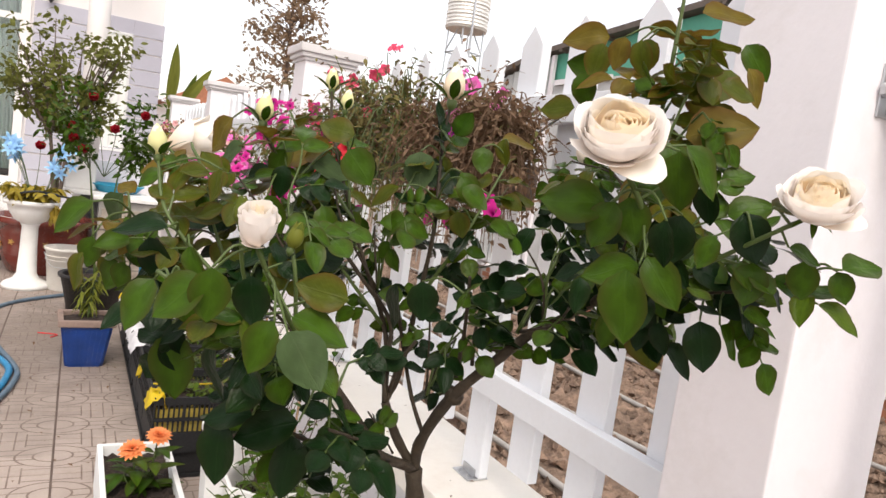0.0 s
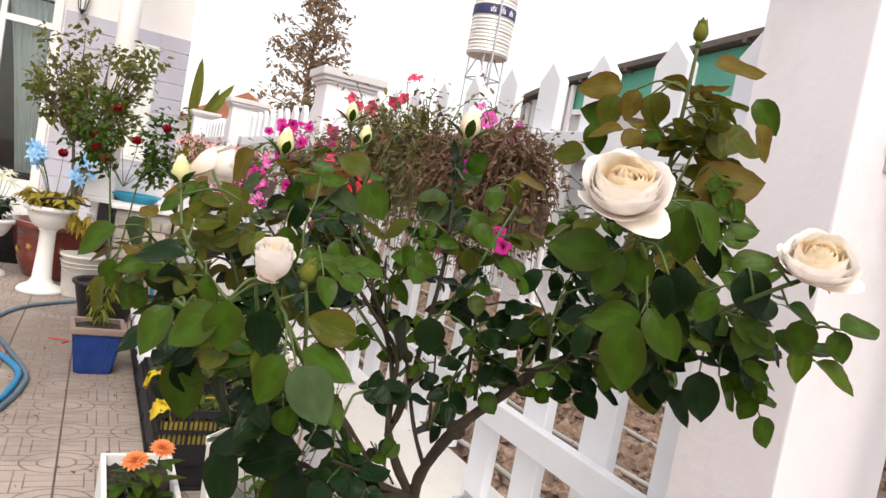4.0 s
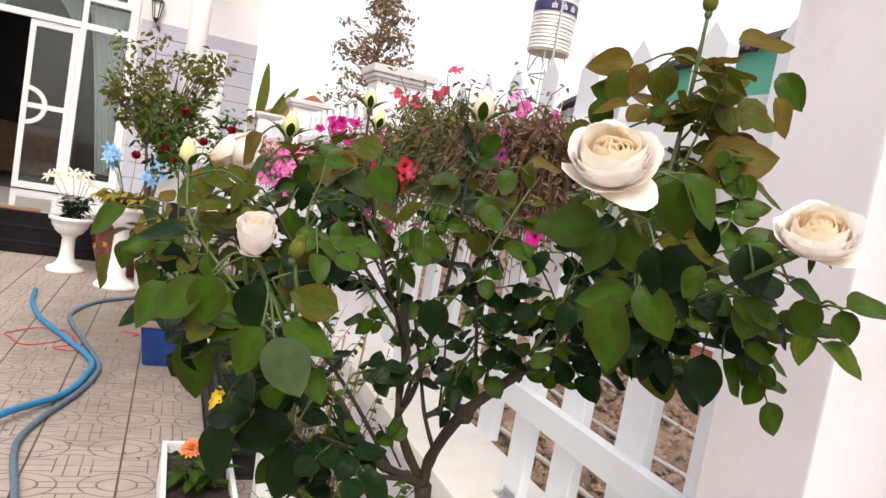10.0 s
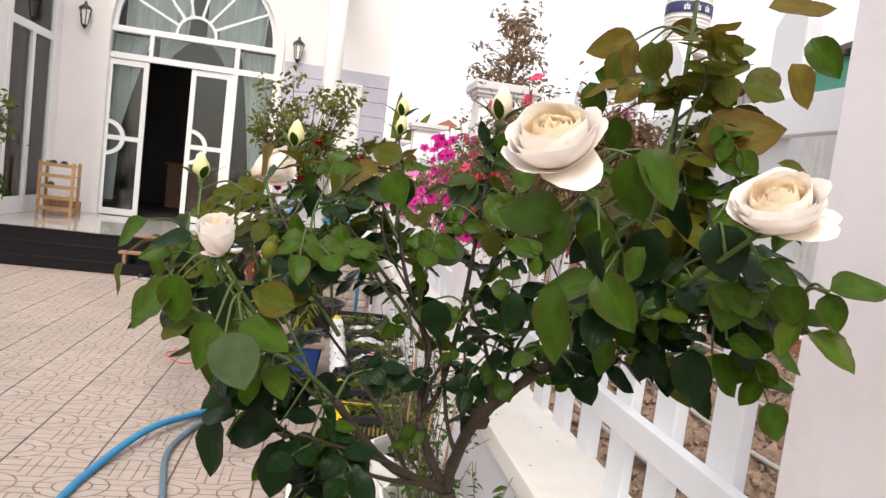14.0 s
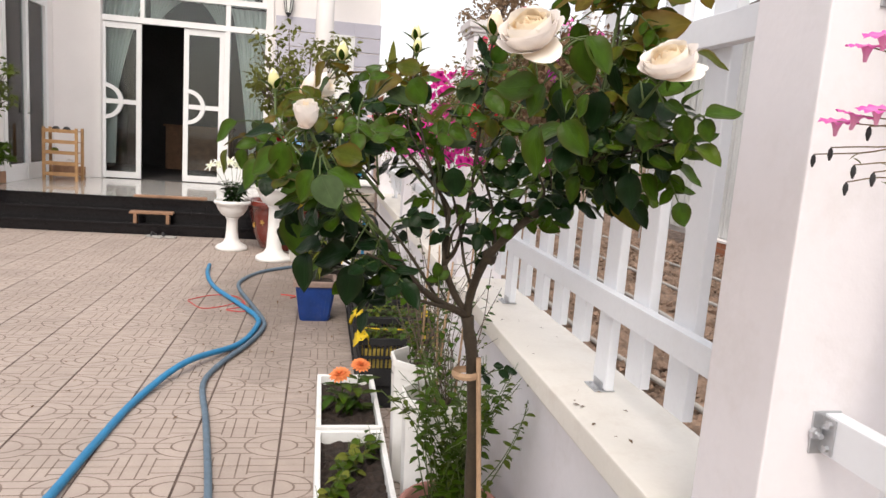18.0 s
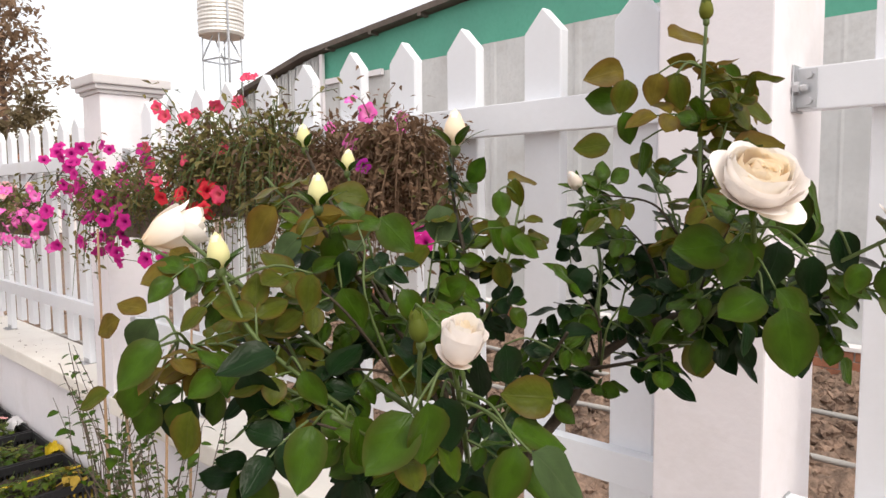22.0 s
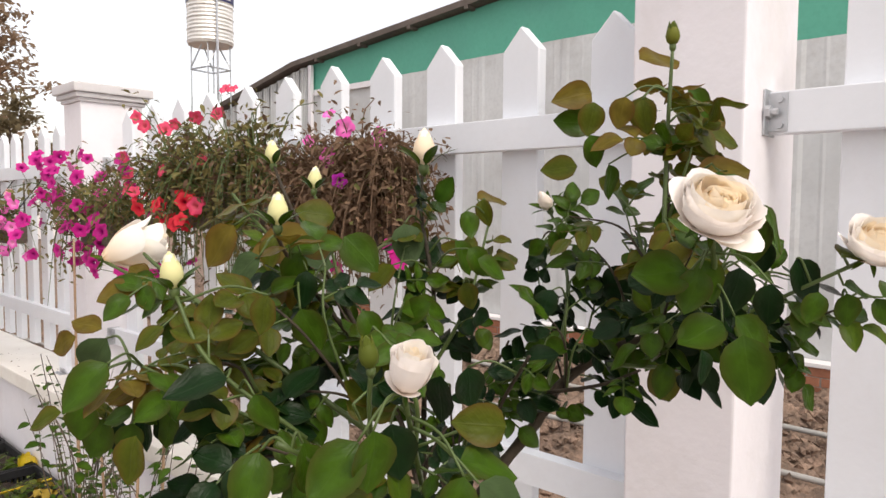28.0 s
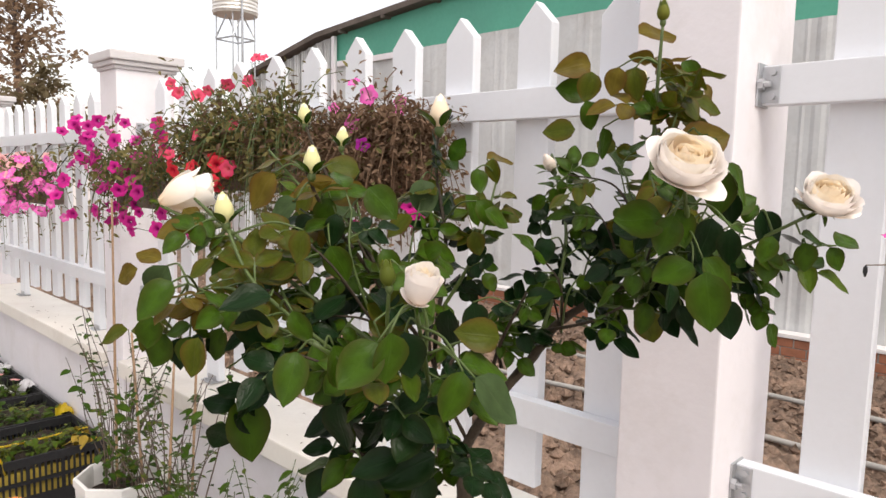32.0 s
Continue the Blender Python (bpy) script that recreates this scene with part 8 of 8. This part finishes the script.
for k, (y, z) in enumerate(((0.946, 1.506), (0.921, 1.514), (0.884, 1.497), (0.857, 1.491), (0.891, 1.479), (0.836, 1.500), (0.872, 1.536))):
    tip = Vector((1.0, y, z + 0.004))
    bm = bmesh.new()
    tube(bm, spline([root, root.lerp(tip, 0.55) + Vector((-0.01, 0, 0.035 - 0.006 * k)), root.lerp(tip, 0.85) + Vector((0, 0, 0.012)), tip], 5), 0.0011, 0.0007, sides=5)
    part("stem", bm, M["pet_stem"], sp, smooth=True)
    part("seed_pod", pod, None, sp, m=Matrix.Translation(tip) @ Matrix.Diagonal((0.8, 0.8, 0.8, 1)))
    for f in (0.5, 0.62, 0.74, 0.86):
        q = root.lerp(tip, f) + Vector((-0.005, 0, 0.022 * (1 - f) * 2))
        part("leaf", raw_mesh("leaf", *(lambda g: (g[0], g[1], M["pet_foliage"], g[2]))(NARROW)), None, sp, m=aim(q, (pq.uniform(-1, 1), pq.uniform(-1, 1), pq.uniform(-0.3, 0.8)), (0, 0, 1), 0, pq.uniform(0.012, 0.020)))
for y, z in ((0.912, 1.545), (0.886, 1.551), (0.859, 1.556), (0.886, 1.619), (0.868, 1.628)):
    c = Vector((0.995, y, z))
    bm = bmesh.new()
    tube(bm, spline([root, root.lerp(c, 0.6) + Vector((0.02, 0, 0.02)), c], 5), 0.0011, 0.0007, sides=5)
    part("stem", bm, M["pet_stem"], sp, smooth=True)
    part("flower", FL["pet_pink"], None, sp, m=to_axis(c, (-0.12 + pq.gauss(0, 0.18), -0.14 + pq.gauss(0, 0.12), 1.0), pq.uniform(0, 6)) @ Matrix.Diagonal((0.74, 0.74, 0.74, 1)))


# ---- yard tiles: each a thin slab with relief rings and bars, 40 cm apart ----
TS, TX, TY = 0.405, 0.322, 3.24


def tile_material(name):
    """Beige cement tile; a moulded pattern of rings and bars holds darker dirt."""
    m = M["tile"]
    n, l = m.node_tree.nodes, m.node_tree.links
    b = n["Principled BSDF"]
    co = n.new("ShaderNodeNewGeometry")
    sep = n.new("ShaderNodeSeparateXYZ")
    l.new(co.outputs["Position"], sep.inputs[0])

    def op(kind, a, c=None):
        x = n.new("ShaderNodeMath")
        x.operation = kind
        for i, v in enumerate((a, c)):
            if v is None:
                continue
            if isinstance(v, bpy.types.NodeSocket):
                l.new(v, x.inputs[i])
            else:
                x.inputs[i].default_value = v
        return x.outputs[0]

    ax = op("ABSOLUTE", op("SUBTRACT", op("FLOORED_MODULO", op("SUBTRACT", sep.outputs[0], TX), TS), TS / 2))
    ay = op("ABSOLUTE", op("SUBTRACT", op("FLOORED_MODULO", op("SUBTRACT", sep.outputs[1], TY), TS), TS / 2))

    def line(v, at, half):
        return op("LESS_THAN", op("ABSOLUTE", op("SUBTRACT", v, at)), half)

    def ring(cx, cy, sx, r):
        dx, dy = op("MULTIPLY", op("SUBTRACT", ax, cx), sx), op("SUBTRACT", ay, cy)
        return op("SQRT", op("ADD", op("MULTIPLY", dx, dx), op("MULTIPLY", dy, dy)))

    e = ring(0.20, 0.0, 0.75, 0)
    w = 0.0036
    lines = [line(e, 0.062, w), line(e, 0.118, w)]
    inner = op("LESS_THAN", ax, 0.088)
    lines += [op("MULTIPLY", line(ay, 0.028, w), op("LESS_THAN", ax, 0.13)), op("MULTIPLY", line(ay, 0.085, w), inner), op("MULTIPLY", line(ax, 0.032, w), op("GREATER_THAN", ay, 0.085)), op("MULTIPLY", line(ax, 0.080, w), op("GREATER_THAN", ay, 0.120)),
              op("MULTIPLY", line(ay, 0.140, w), op("GREATER_THAN", ax, 0.08))]
    tot = lines[0]
    for q in lines[1:]:
        tot = op("MAXIMUM", tot, q)
    old = b.inputs["Base Color"].links[0].from_socket
    x = n.new("ShaderNodeMix")
    x.data_type = "RGBA"
    l.new(old, x.inputs[6])
    x.inputs[7].default_value = (0.17, 0.125, 0.10, 1)
    wear = n.new("ShaderNodeTexNoise")
    wear.inputs["Scale"].default_value = 6.0
    tco = n.new("ShaderNodeNewGeometry")
    l.new(tco.outputs["Position"], wear.inputs["Vector"])
    l.new(op("MULTIPLY", tot, op("MULTIPLY", wear.outputs["Fac"], 1.95)), x.inputs[0])
    # spilt soil and a darker noise-edged oval round the pots
    ex, ey = op("DIVIDE", op("SUBTRACT", sep.outputs[0], 0.22), 0.85), op("DIVIDE", op("SUBTRACT", sep.outputs[1], 6.45), 2.1)
    spill = n.new("ShaderNodeTexNoise")
    spill.inputs["Scale"].default_value, spill.inputs["Detail"].default_value, spill.inputs["Roughness"].default_value = 3.2, 6.0, 0.68
    l.new(tco.outputs["Position"], spill.inputs["Vector"])
    edge = op("SUBTRACT", 1.05, op("SQRT", op("ADD", op("MULTIPLY", ex, ex), op("MULTIPLY", ey, ey))))
    mr = n.new("ShaderNodeMapRange")
    for k, val in zip(("From Min", "From Max", "To Min", "To Max"), (0.42, 0.95, 0.0, 0.75)):
        mr.inputs[k].default_value = val
    l.new(op("ADD", op("MULTIPLY", edge, 0.55), op("MULTIPLY", op("GREATER_THAN", edge, 0.0), spill.outputs["Fac"])), mr.inputs["Value"])
    y = n.new("ShaderNodeMix")
    y.data_type = "RGBA"
    l.new(x.outputs[2], y.inputs[6])
    y.inputs[7].default_value = (0.155, 0.12, 0.098, 1)
    l.new(mr.outputs[0], y.inputs[0])
    l.new(y.outputs[2], b.inputs["Base Color"])
    bu = n.new("ShaderNodeBump")
    bu.inputs["Strength"].default_value, bu.inputs["Distance"].default_value, bu.invert = 0.6, 0.004, True
    l.new(tot, bu.inputs["Height"])
    l.new(b.inputs["Normal"].links[0].from_socket, bu.inputs["Normal"])
    l.new(bu.outputs[0], b.inputs["Normal"])


tile_material("tile")
tm = mesh_of("tile", boxes((-0.1975, -0.1975, -0.03, 0.1975, 0.1975, 0.0), bevel=0.003), M["tile"])
near, rest = [], []
for i in range(-22, 4):
    for j in range(-14, 17):
        x0, y0 = TX + i * TS, TY + j * TS
        if x0 > PX0 - 0.02 or x0 < -8.4 or y0 + TS > 9.76:
            continue
        (near if (x0 > -3.4 and y0 > 1.2) else rest).append((x0 + TS / 2, y0 + TS / 2))
tl = random.Random(2)
for x, y in near[:300]:
    part("tile", tm, None, yard, m=pose(x, y, tl.uniform(-0.0012, 0.0008), tl.uniform(-0.15, 0.15), tl.uniform(-0.15, 0.15), tl.choice((0, 180))))
hv, hf = [], []
for x, y in near[300:] + rest:
    o = len(hv)
    hv += [(x + sx * 0.1985, y + sy * 0.1985, z) for z in (-0.03, 0.0) for sx, sy in ((-1, -1), (1, -1), (1, 1), (-1, 1))]
    hf += [(o + 4, o + 5, o + 6, o + 7), (o, o + 1, o + 5, o + 4), (o + 1, o + 2, o + 6, o + 5), (o + 2, o + 3, o + 7, o + 6), (o + 3, o, o + 4, o + 7)]
ob = part("tile_field", raw_mesh("tile_field", hv, hf, M["tile"], smooth=False), None, yard)
ob["kind"] = "stuff"
